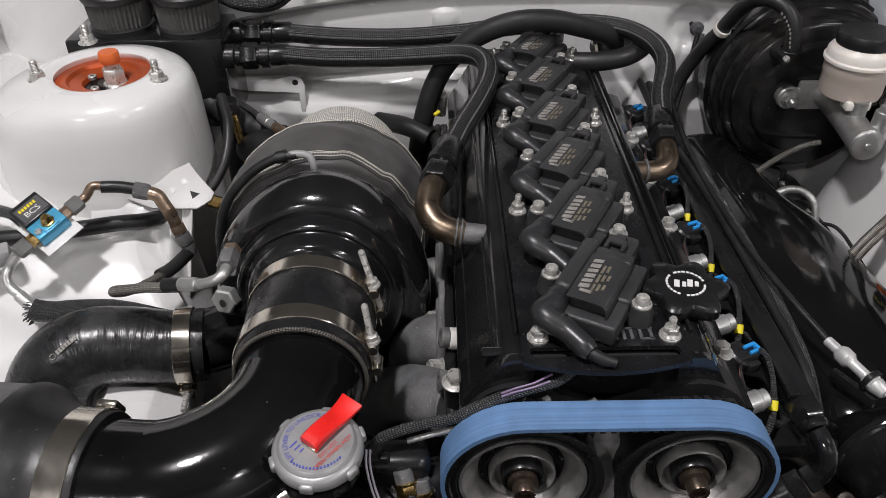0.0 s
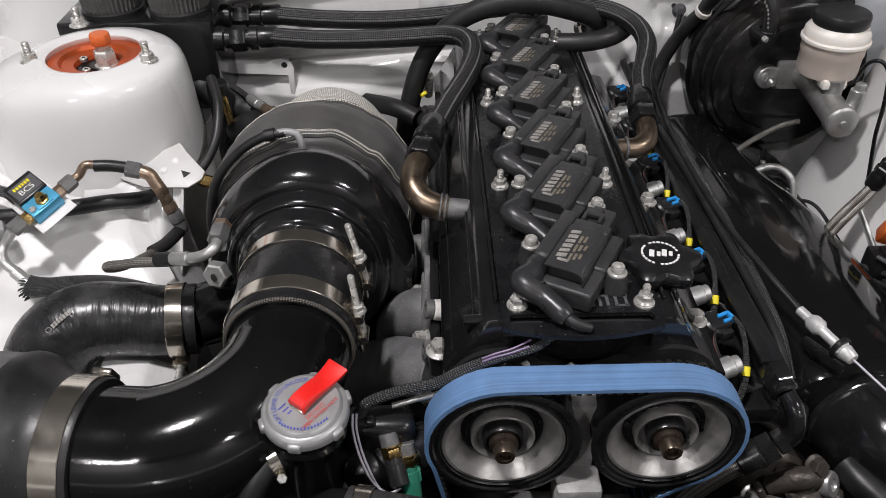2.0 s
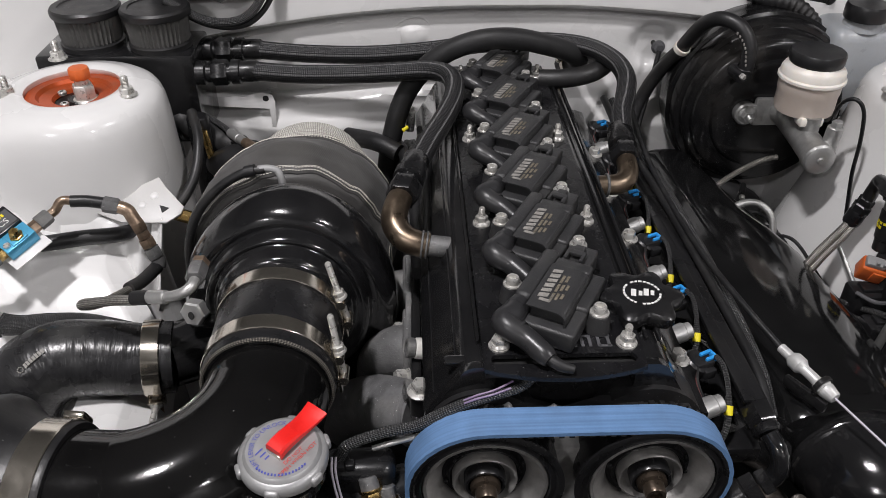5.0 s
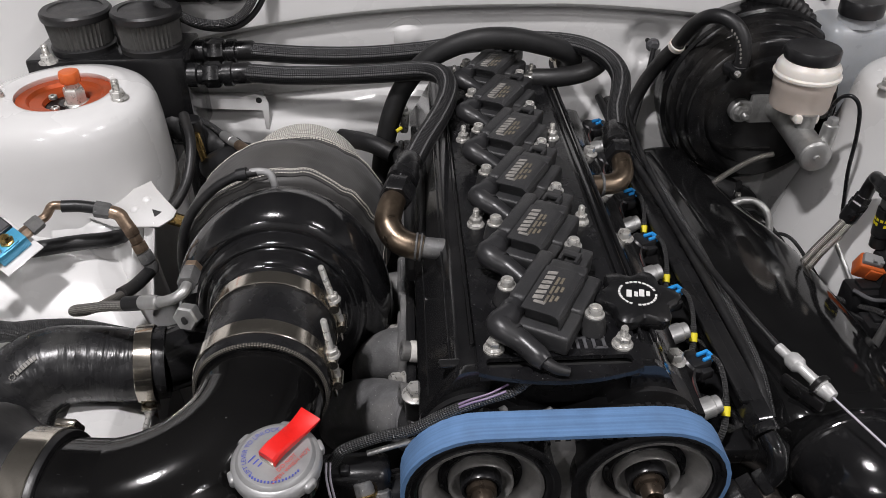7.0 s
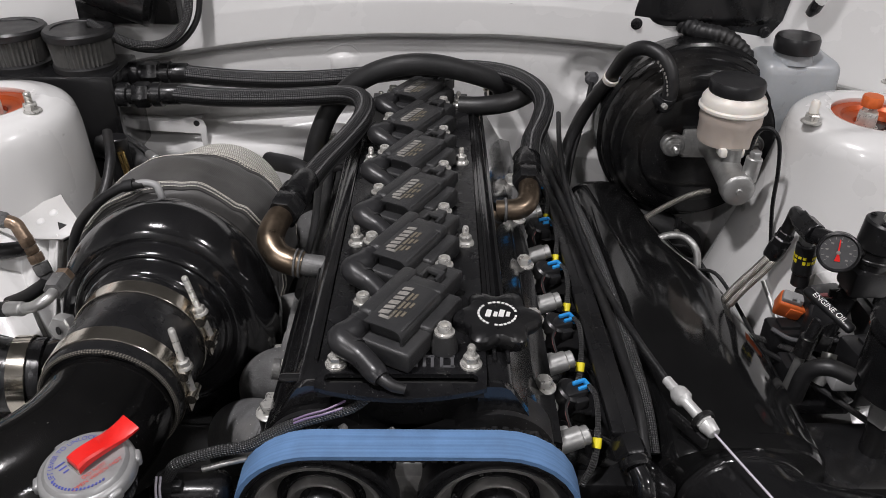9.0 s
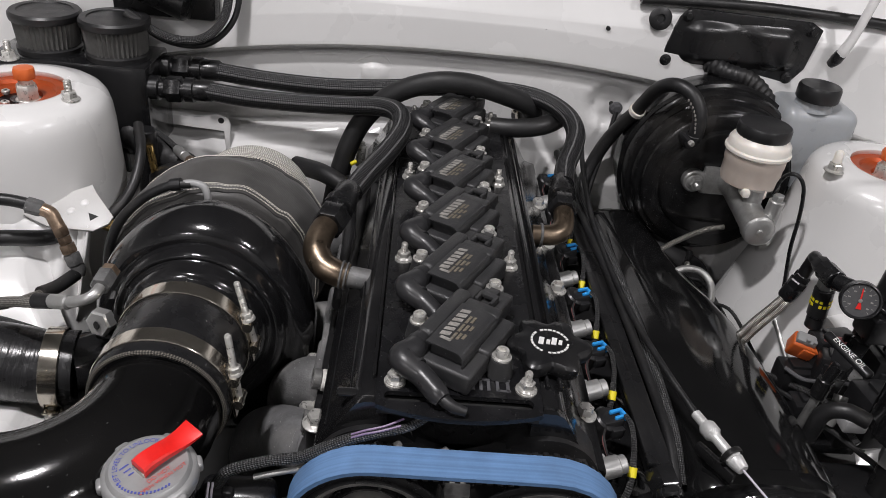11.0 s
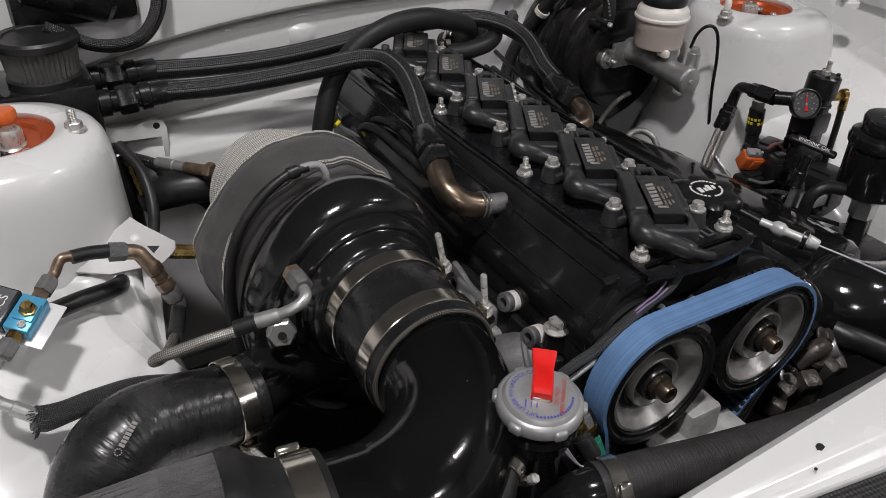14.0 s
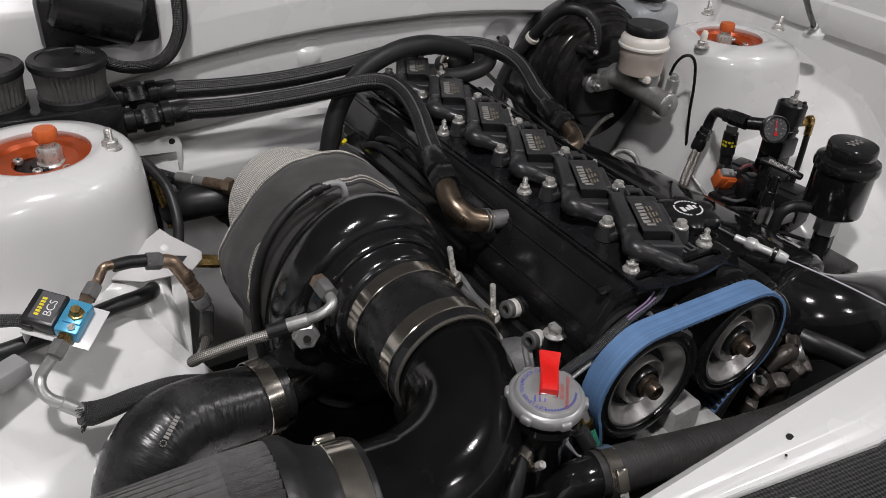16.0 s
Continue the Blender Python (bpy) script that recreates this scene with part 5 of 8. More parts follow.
EL = [(-0.228, 0.570, 0.737), (-0.262, 0.564, 0.740), (-0.300, 0.560, 0.747), (-0.336, 0.552, 0.750), (-0.364, 0.537, 0.736), (-0.380, 0.519, 0.700), (-0.386, 0.506, 0.645), (-0.388, 0.497, 0.58)]
tube(b, EL, [0.0365, 0.0368, 0.038, 0.040, 0.041, 0.041, 0.040, 0.039], n=36, sub=10)
part("elbow", b, CREASED, bp)
b = NB()
P0, P1 = V(-0.3545, 0.5125, 0.7715), V(-0.3256, 0.5377, 0.7869)
lx_ = (P1 - P0).normalized()
up_ = V(0.096, -0.565, 0.82)
up_ = (up_ - lx_ * up_.dot(lx_)).normalized()
me_ = Matrix.Translation(P0.lerp(P1, 0.5) + up_ * 0.0028) @ Matrix((lx_, up_.cross(lx_), up_)).transposed().to_4x4()
for k in range(7):
    box(b, (-0.0090 + 0.0032 * k, 0, -0.0004 * abs(k - 3) ** 1.6 * 0.35), (0.0024, 0.0046, 0.0008), me_)
for k in range(9):
    a = math.tau * k / 9
    box(b, (-0.0145 + 0.0026 * math.cos(a), 0.0026 * math.sin(a), -0.0014), (0.0010, 0.0010, 0.0010), me_)
tagged(part("printed_mark", b, INKDIM, bp, "small worn white print"), kind="stuff")
worm_clamp(bp, (-0.247, 0.5665, 0.7386), (-1, -0.16, 0.08), 0.0380, 0.017, (0.0, -0.3, -1), tbolt=True)
b = NB()
cyl(b, (-0.25, 0.555, 0.695), (-0.252, 0.553, 0.66), 0.004, n=12)
part("clamp_screw", b, COPPER, bp)

# boost control solenoid on its white bracket
bs = thing("boost_solenoid", "black and light blue boost control solenoid on a white bracket", "solenoid valve", (-0.39, 0.66, 0.79))
lx = V(0.78, -0.58, -0.22).normalized()
sy_ = V(0.62, 0.70, 0.30)
sy_ = (sy_ - lx * sy_.dot(lx)).normalized()
nz = lx.cross(sy_)
mb = Matrix.Translation((-0.397, 0.654, 0.8335)) @ Matrix((lx, sy_, nz)).transposed().to_4x4() @ Matrix.Diagonal((0.81, 0.81, 0.81, 1))
b = NB()
box(b, (0.004, 0.0, -0.0095), (0.078, 0.054, 0.002), mb, bev=0.0008)
box(b, (-0.034, 0.0, -0.030), (0.002, 0.05, 0.042), mb, bev=0.0008)
part("bracket", b, WHITE, bs, "white painted bracket")
b = NB()
box(b, (-0.016, 0.000, 0.002), (0.036, 0.042, 0.021), mb, bev=0.0018)
box(b, (-0.029, -0.016, -0.003), (0.014, 0.014, 0.011), mb, bev=0.002)
part("coil_block", b, PLASTIC, bs)
b = NB()
box(b, (-0.014, 0.001, 0.0127), (0.026, 0.036, 0.0006), mb)
part("label_field", b, GREYPL, bs)
b = NB()
box(b, (0.0155, 0.000, 0.000), (0.026, 0.042, 0.018), mb, bev=0.0015)
box(b, (0.0175, 0.001, 0.0095), (0.020, 0.022, 0.004), mb, bev=0.001)
vb = part("valve_block", b, LIGHTBLUE, bs, "light blue anodised valve block")
b = NB()
hexa(b, mb @ V(0.0185, 0.002, 0.011), nz, 0.0072, 0.003)
hexa(b, mb @ V(0.0185, 0.002, 0.013), nz, 0.0052, 0.008)
part("brass_plug", b, BRASS, vb)
b = NB()
lathe(b, [(0, 0), (0.0042, 0), (0.0042, 0.003), (0.0024, 0.003), (0.0022, 0.0015), (0, 0.0015)], mb @ Matrix.Translation((0.020, -0.0145, 0.009)), 16)
part("cap_screw", b, ZINC, vb)
part("lettering", text_bm("BCS", 0.0125, mb @ Matrix.Translation((-0.0095, 0.000, 0.0133)) @ Matrix.Rotation(radians(90), 4, "Z")), INKWHITE, bs)
b = NB()
for k in range(6):
    box(b, (-0.0205, -0.011 + 0.0042 * k, 0.0132), (0.0052, 0.0029, 0.0004), mb)
tagged(part("printed_bar", b, YELLOW, bs, "yellow printed bars"), kind="stuff")
for sgn in (1, -1):
    part("brass_fitting", hexa(NB(), mb @ V(0.016, 0.021 * sgn, 0.001), sy_ * sgn, 0.0066, 0.009), COPPER if sgn > 0 else BRASS, bs)
lf = thing("boost_signal_line", "short line of copper tinted fittings and black tube", "hose", (-0.33, 0.69, 0.80))
q0 = mb @ V(0.016, 0.031, 0.001)
part("swivel_nut", hexa(NB(), q0, sy_, 0.0082, 0.015), GREYCAST, lf)
b = NB()
tube(b, [q0 + sy_ * 0.014, q0 + sy_ * 0.022, (-0.350, 0.684, 0.855), (-0.338, 0.687, 0.853)], 0.0048, n=12)
part("tube", b, COPPER, lf)
b = NB()
tube(b, [(-0.342, 0.686, 0.853), (-0.326, 0.689, 0.851), (-0.310, 0.691, 0.847)], 0.0064, n=12)
part("sleeve", b, RUBBER, lf)
part("hex_nut", hexa(NB(), (-0.311, 0.691, 0.846), (1, 0.0, -0.25), 0.0088, 0.016), GREYCAST, lf)
b = NB()
tube(b, [(-0.296, 0.691, 0.842), (-0.287, 0.689, 0.839), (-0.282, 0.686, 0.831), (-0.277, 0.683, 0.823)], 0.0072, n=12)
part("elbow_fitting", b, COPPER, lf)
DN = V(0.35, -0.22, -0.9)
for k, (pt, r, h, mt) in enumerate((((-0.2785, 0.684, 0.826), 0.0082, 0.010, COPPER), ((-0.275, 0.682, 0.816), 0.0074, 0.008, RED), ((-0.272, 0.680, 0.808), 0.0086, 0.010, COPPER), ((-0.268, 0.678, 0.797), 0.0092, 0.012, GREYCAST))):
    part("hex_nut" if mt is not RED else "red_ring", hexa(NB(), pt, DN, r, h), COPPER if mt is RED else mt, lf)
b = NB()
tube(b, [(-0.264, 0.676, 0.786), (-0.262, 0.676, 0.780), (-0.263, 0.674, 0.775)], 0.0075, n=12)
part("lower_elbow", b, GREYCAST, lf)
l2 = thing("boost_return_line", "silver elbow and black mesh sleeve leaving the solenoid", "hose", (-0.41, 0.60, 0.74))
q1 = mb @ V(0.016, -0.031, 0.001)
part("swivel_nut", hexa(NB(), q1, -sy_, 0.0082, 0.015), GREYCAST, l2)
b = NB()
tube(b, [q1 - sy_ * 0.014, (-0.424, 0.620, 0.803), (-0.428, 0.612, 0.795), (-0.424, 0.605, 0.786), (-0.412, 0.599, 0.778), (-0.403, 0.594, 0.771)], 0.0052, n=12)
part("elbow_tube", b, MACHINED, l2)
b = NB()
cyl(b, (-0.416, 0.6005, 0.780), (-0.401, 0.593, 0.769), 0.0064, n=14, bev=0.0008)
part("crimp", b, MACHINED, l2)
q2 = V(-0.399, 0.592, 0.766)
b = NB()
tube(b, [q2 + V(-0.004, 0, 0.003), q2 + V(0.004, 0, -0.001), q2 + V(0.02, 0, -0.001), q2 + V(0.045, 0.002, 0.0), q2 + V(0.08, 0.008, -0.006), q2 + V(0.12, 0.02, -0.03)], [0.0105, 0.0115, 0.010, 0.0095, 0.009, 0.009], n=14)
part("mesh_sleeve", b, MESH, l2)
b = NB()
rnd = random.Random(4)
for k in range(60):
    a = rnd.random() * math.tau
    d = V(-0.7 - rnd.random() * 0.6, math.cos(a) * 0.8, math.sin(a) * 0.8 - 0.2).normalized()
    o = q2 + V(-0.002, math.cos(a) * 0.0095, math.sin(a) * 0.0095)
    tube(b, [o, o + d * 0.003, o + d * (0.004 + 0.004 * rnd.random()) + V(0, 0, -0.001)], 0.0006, n=4, sub=2)
tagged(part("frayed_end", b, PLASTIC, l2), kind="stuff")
sw = thing("solenoid_lead", "grey connector and sleeved lead of the solenoid", "cable", (-0.45, 0.64, 0.78))
b = NB()
box(b, (0, 0, 0), (0.046, 0.022, 0.018), Matrix.Translation((-0.456, 0.634, 0.800)) @ Matrix.Rotation(radians(28), 4, "Z"), bev=0.003)
part("connector", b, GREYLT, sw)
b = NB()
tube(b, [mb @ V(-0.034, -0.016, -0.003), mb @ V(-0.05, -0.018, -0.006), (-0.475, 0.685, 0.83), (-0.54, 0.70, 0.82)], 0.006, n=10)
part("lead", b, NYLON_PLAIN, sw)
vh = thing("vacuum_hose", "black rubber hose lying along the inner wing", "hose", (-0.33, 0.72, 0.74))
b = NB()
tube(b, [(-0.50, 0.668, 0.80), (-0.44, 0.672, 0.80), (-0.385, 0.685, 0.80), (-0.345, 0.700, 0.797), (-0.312, 0.712, 0.793), (-0.296, 0.745, 0.782), (-0.268, 0.775, 0.785), (-0.250, 0.815, 0.805), (-0.248, 0.855, 0.835), (-0.262, 0.895, 0.855)], [0.0085, 0.0085, 0.0088, 0.0088, 0.0088, 0.0075, 0.0062, 0.0062, 0.0062, 0.0062], n=14)
part("hose_tube", b, RUBBER, vh)

# bracket on the tower
tbk = thing("tower_bracket", "white pressed bracket on the strut tower with holes", "bracket", (-0.28, 0.745, 0.80))
b = NB()
prism(b, [(-0.060, -0.018), (-0.02, 0.02), (0.0, 0.034), (0.008, 0.022), (0.036, -0.004), (0.034, -0.014), (0.02, -0.026), (-0.03, -0.028)], 0, 0.0025, Matrix.Translation((-0.280, 0.748, 0.811)) @ Matrix.Rotation(radians(28), 4, "X") @ Matrix.Rotation(radians(-4), 4, "Z"), bev=0.0006)
part("plate", b, WHITE_DIMMED, tbk)
# Dark triangle laid on the plate as the hole's shade.
b = NB()
prism(b, [(0.008, -0.004), (0.020, -0.007), (0.013, -0.014)], 0.0026, 0.0029)
bmesh.ops.transform(b, matrix=Matrix.Translation((-0.280, 0.748, 0.811)) @ Matrix.Rotation(radians(28), 4, "X") @ Matrix.Rotation(radians(-4), 4, "Z"), verts=b.verts)
part("bracket_hole", b, DARKBAY, tbk)
for px, py in ((-0.012, -0.004), (0.000, 0.008)):
    b = NB()
    lathe(b, [(0.005, 0.0024), (0.004, 0.0034), (0.0018, 0.004), (0, 0.004)], Matrix.Translation((-0.280, 0.748, 0.811)) @ Matrix.Rotation(radians(28), 4, "X") @ Matrix.Translation((px, py, 0)), 16)
    part("dimple", b, WHITE, tbk)
b = NB()
def hanger(u, v):
    """A folded sheet strip hanging from the bracket."""
    x = -0.281 - 0.014 * v + 0.0145 * u
    return (x, 0.737 - 0.036 * v - 0.010 * u + 0.004 * math.sin(u * 3.1), 0.803 - 0.105 * v)
grid(b, hanger, 8, 12)
part("hanging_flange", b, WHITE, tbk, solid=0.002)
b = NB()
cyl(b, (-0.256, 0.742, 0.800), (-0.228, 0.735, 0.795), 0.0075, n=8)
part("brass_stub", b, BRASS, tbk)

# oxygen sensor
os_ = thing("oxygen_sensor", "oxygen sensor with a black lead screwed into the exhaust", "sensor", (-0.186, 0.864, 0.81))
b = NB()
cyl(b, (-0.222, 0.915, 0.815), (-0.206, 0.893, 0.817), 0.0068, n=16, bev=0.001)
cyl(b, (-0.206, 0.893, 0.817), (-0.196, 0.880, 0.818), 0.006, n=16)
part("barrel", b, MACHINED, os_)
b = NB()
cyl(b, (-0.197, 0.881, 0.818), (-0.178, 0.857, 0.820), 0.0068, n=16, bev=0.001)
hexa(b, (-0.178, 0.857, 0.820), (0.6, -0.78, 0.05), 0.0105, 0.009)
part("body", b, COPPER, os_)
b = NB()
tube(b, [(-0.221, 0.914, 0.815), (-0.245, 0.94, 0.818), (-0.272, 0.955, 0.822), (-0.30, 0.96, 0.80)], 0.004, n=10)
part("lead", b, NYLON_PLAIN, os_)

# radiator cap, filler neck and hoses
fn_ = thing("coolant_filler", "black coolant filler neck under a grey cap with red lever", "filler neck", (-0.078, 0.345, 0.70))
mc_ = Matrix.Translation((-0.078, 0.347, 0.841)) @ Matrix.Rotation(radians(4), 4, "X")
b = NB()
lathe(b, [(0, 0.0), (0.029, 0.0), (0.0318, 0.001), (0.0322, 0.003), (0.0318, 0.0085), (0.0300, 0.0105), (0.0280, 0.0112), (0.0265, 0.0136), (0.0255, 0.0144), (0, 0.0146)], mc_, 96)
GRIPS = []
for k in range(6):
    GRIPS.append(NB())
    box(GRIPS[-1], (0.0315, 0, 0.0048), (0.0060, 0.0105, 0.0085), mc_ @ Matrix.Rotation(radians(60 * k + 22), 4, "Z"), bev=0.0024, seg=3)
rc = part("radiator_cap", b, CAPGREY, fn_, "grey metal pressure cap with printed warning")
for g in GRIPS:
    part("grip_lobe", g, CAPGREY, rc)
b = NB()
me2 = mc_ @ Matrix.Rotation(radians(52), 4, "Z")
SL = curve_pts([(-0.0075, 0, 0.0178), (-0.001, 0, 0.0198), (0.009, 0, 0.0198), (0.020, 0, 0.0188), (0.029, 0, 0.0192), (0.0375, 0, 0.0212)], 4)
rows = []
for i, c in enumerate(SL):
    f = i / (len(SL) - 1)
    w, h = 0.0075 + 0.0018 * max(0, f - 0.6) / 0.4, 0.0032 * (1 - f) + 0.0013
    rows.append([b.verts.new(me2 @ (c + V(0, sy * w, sz * h))) for sy, sz in ((-1, -0.6), (-1, 0.6), (-0.8, 1), (0.8, 1), (1, 0.6), (1, -0.6), (0.8, -1), (-0.8, -1))])
for p, q in zip(rows, rows[1:]):
    for k in range(8):
        b.faces.new((p[k], p[(k + 1) % 8], q[(k + 1) % 8], q[k]))
b.faces.new(rows[0])
b.faces.new(rows[-1])
part("lever_sleeve", b, RED, rc, "bright red plastic lever sleeve")
b = NB()
box(b, (-0.0065, 0, 0.0158), (0.004, 0.013, 0.004), me2, bev=0.0005)
part("lever", b, STEEL, rc)
CR = Matrix.Rotation(radians(38), 4, "Z")
part("printed_arc", text_bm("LIFT LEVER TO UNLOCK CAP", 0.0048, mc_ @ Matrix.Translation((0, 0, 0.0150)) @ Matrix.Rotation(radians(54), 4, "Z"), bend=0.0215), INKBLUE, rc, "blue printed warning")
part("printed_text", text_bm("DO NOT\nOPEN WHEN HOT", 0.0043, mc_ @ Matrix.Translation((0.0105, -0.0085, 0.0150)) @ Matrix.Rotation(radians(50), 4, "Z")), INKRED, rc, "red printed warning")
b = NB()
for k in range(16):
    a = radians(228 + 6.2 * k)
    box(b, (0.0225 * math.cos(a), 0.0225 * math.sin(a), 0.01495), (0.0012, 0.0018, 0.0004), mc_ @ Matrix.Translation((0, 0, 0)))
tagged(part("printed_bar", b, INKBLUE, rc), kind="stuff")
b = NB()
for k in range(3):
    box(b, (-0.012, 0.0105 - 0.004 * k, 0.0150), (0.007 - 0.0015 * k, 0.0010, 0.0003), mc_ @ Matrix.Rotation(radians(52), 4, "Z"))
part("printed_line", b, INKBLUE, rc)
b = NB()
lathe(b, [(0, -0.12), (0.019, -0.12), (0.0195, -0.03), (0.024, -0.022), (0.0255, -0.012), (0.029, -0.008), (0.029, -0.001), (0, -0.001)], Matrix.Translation((-0.078, 0.345, 0.836)), 40)
part("neck", b, GLOSS, fn_)
b = NB()
tube(b, [(-0.095, 0.345, 0.803), (-0.108, 0.338, 0.80), (-0.122, 0.325, 0.785), (-0.130, 0.315, 0.755), (-0.132, 0.31, 0.69)], 0.0105, n=16)
part("overflow_hose", b, RUBBER, fn_)
worm_clamp(fn_, (-0.106, 0.339, 0.8005), (-0.8, -0.4, -0.15), 0.011, 0.009, (0.2, -0.6, -0.5))
rh = thing("radiator_hose", "black rubber radiator hose with a steel clamp", "radiator hose", (0.1, 0.29, 0.76))
b = NB()
tube(b, [(-0.050, 0.305, 0.780), (-0.01, 0.296, 0.780), (0.06, 0.290, 0.767), (0.15, 0.286, 0.750), (0.23, 0.286, 0.733), (0.29, 0.290, 0.705), (0.32, 0.30, 0.66)], 0.0205, n=28)
part("hose_tube", b, RIBHOSE, rh)
worm_clamp(rh, (-0.038, 0.302, 0.7805), (0.95, -0.2, 0.02), 0.021, 0.013, (0.35, -0.6, 0.35))
wp = thing("water_pipe", "gloss black coolant pipe under the filler neck", "pipe", (-0.08, 0.33, 0.72))
b = NB()
tube(b, [(-0.030, 0.300, 0.7805), (-0.058, 0.308, 0.776), (-0.075, 0.330, 0.745), (-0.080, 0.36, 0.735), (-0.075, 0.40, 0.74)], 0.0185, n=24)
part("pipe", b, GLOSS, wp)
th_ = thing("thermostat_housing", "weathered grey cast coolant outlet", "coolant outlet", (-0.03, 0.45, 0.74))
b = NB()
tube(b, [(0.022, 0.474, 0.746), (0.002, 0.490, 0.738), (-0.023, 0.528, 0.706), (-0.046, 0.556, 0.672), (-0.060, 0.58, 0.62)], [0.0285, 0.0290, 0.0290, 0.0285, 0.028], n=36, sub=6)
ring(b, (0.017, 0.478, 0.744), (0.8, -0.5, 0.3), 0.02, 0.0315, 0.007, n=40, bev=0.002)
part("casting", b, THERMO, th_)
b = NB()
tube(b, [(-0.075, 0.40, 0.74), (-0.05, 0.385, 0.745), (-0.02, 0.380, 0.750), (0.01, 0.39, 0.75)], 0.021, n=24)
box(b, (-0.030, 0.388, 0.768), (0.06, 0.03, 0.05), Matrix.Identity(4), bev=0.010, seg=4)
lathe(b, [(0, 0), (0.022, 0), (0.022, 0.006), (0.017, 0.016), (0.008, 0.021), (0, 0.022)], aim((-0.040, 0.372, 0.745), (-0.1, -0.7, 0.5)), 28)
part("lower_housing", b, SATIN, th_)
# temperature senders
for p0, p1, mat2, nm in ((V(-0.021, 0.372, 0.780), V(-0.014, 0.352, 0.757), PLASTIC, "temperature_sender"), (V(-0.008, 0.370, 0.771), V(-0.004, 0.350, 0.742), GREEN, "temperature_switch")):
    e = thing(nm, "brass coolant sender with a %s plug" % ("black" if mat2 is PLASTIC else "green"), "sensor", tuple(p1))
    d = (p1 - p0).normalized()
    part("brass_hex", hexa(NB(), p0 + d * 0.004, d, 0.0085, 0.009, flange=0.0098), BRASS, e)
    b = NB()
    cyl(b, p0 - d * 0.006, p0 + d * 0.005, 0.0078, n=18, bev=0.001)
    part("threaded_boss", b, GREYCAST, e)
    b = NB()
    cyl(b, p0 + d * 0.012, p0 + d * 0.020, 0.0074, n=16, bev=0.001)
    cyl(b, p0 + d * 0.018, p1 + d * 0.006, 0.0085, n=10, bev=0.0012)
    box(b, (0.0075, 0, 0.022), (0.004, 0.006, 0.012), aim(p0, d), bev=0.001)
    part("plug", b, mat2, e)
ww = thing("sender_wire", "two thin pale violet wires to the sender", "cable", (-0.03, 0.34, 0.76))
for o in (0.0, 0.003):
    b = NB()
    tube(b, [(-0.049 + o, 0.378, 0.806), (-0.049 + o, 0.370, 0.795), (-0.044 + o, 0.358, 0.778), (-0.034 + o, 0.346, 0.760 - o), (-0.022, 0.342, 0.752 - o), (-0.012, 0.346, 0.753)], 0.0010, n=6)
    part("wire", b, WIRE, ww)

# harness along the front of the head
hn = thing("wiring_harness", "black mesh sleeved wiring harness across the engine front", "wiring harness", (0.02, 0.40, 0.80))
b = NB()
tube(b, [(-0.052, 0.386, 0.786), (-0.044, 0.386, 0.798), (-0.035, 0.387, 0.810), (-0.008, 0.391, 0.818), (0.016, 0.394, 0.821), (0.036, 0.395, 0.832), (0.053, 0.395, 0.8425), (0.074, 0.396, 0.850), (0.096, 0.398, 0.856), (0.110, 0.403, 0.864)], [0.0050, 0.0050, 0.0046, 0.0044, 0.0046, 0.0052, 0.0046, 0.0040, 0.0036, 0.0034], n=14)
part("sleeve", b, NYLON_PLAIN, hn)
b = NB()
tube(b, [(0.054, 0.3925, 0.8465), (0.063, 0.3930, 0.8505), (0.076, 0.3935, 0.8545), (0.090, 0.3965, 0.858)], 0.0009, n=6)
tube(b, [(0.054, 0.3945, 0.848), (0.064, 0.395, 0.8525), (0.078, 0.3965, 0.8565), (0.092, 0.401, 0.861)], 0.0009, n=6)
part("violet_wire", b, PINKY, hn)
b = NB()
tube(b, [(-0.054, 0.386, 0.784), (-0.047, 0.386, 0.794)], 0.0066, n=12, sub=2)
part("tape", b, RUBBER, hn)
b = NB()
tube(b, [(0.040, 0.403, 0.8255), (0.045, 0.4043, 0.827)], 0.0066, n=12, sub=2)
part("tape", b, RUBBER, hn)
b = NB()
tube(b, [(0.030, 0.399, 0.818), (0.050, 0.403, 0.823), (0.072, 0.407, 0.829), (0.100, 0.410, 0.835)], 0.0036, n=10)
part("side_branch", b, NYLON_PLAIN, hn)
b = NB()
tube(b, [(-0.018, 0.388, 0.803), (0.005, 0.391, 0.808), (0.030, 0.396, 0.811)], 0.0024, n=10)
part("alloy_rod", b, ALU, hn, "bare alloy rod")
b = NB()
box(b, (-0.046, 0.381, 0.790), (0.014, 0.010, 0.010), Matrix.Identity(4), bev=0.002)
box(b, (-0.036, 0.380, 0.793), (0.008, 0.008, 0.008), Matrix.Identity(4), bev=0.002)
part("harness_clip", b, PLASTIC, hn)
for px, pz in ((0.041, 0.812), (0.047, 0.821), (0.057, 0.829), (0.072, 0.834), (0.088, 0.836), (0.124, 0.833)):
    b = NB()
    box(b, (0, 0, 0), (0.0085, 0.005, 0.0055), Matrix.Translation((px, 0.3975, pz)) @ Matrix.Rotation(radians(-38), 4, "Y"), bev=0.0014)
    part("pale_clip", b, GREYLT, hn, "pale plastic clip")

# ---- breather hoses, catch can ----
cc = thing("catch_can", "black welded oil catch can beside the strut tower", "catch can", (-0.36, 0.99, 0.75))
b = NB()
box(b, (-0.365, 0.998, 0.845), (0.20, 0.095, 0.125), bev=0.004)
part("can_body", b, GLOSS, cc)
b = NB()
box(b, (-0.315, 0.952, 0.72), (0.03, 0.012, 0.14), bev=0.003)
part("mount", b, SATIN, cc)
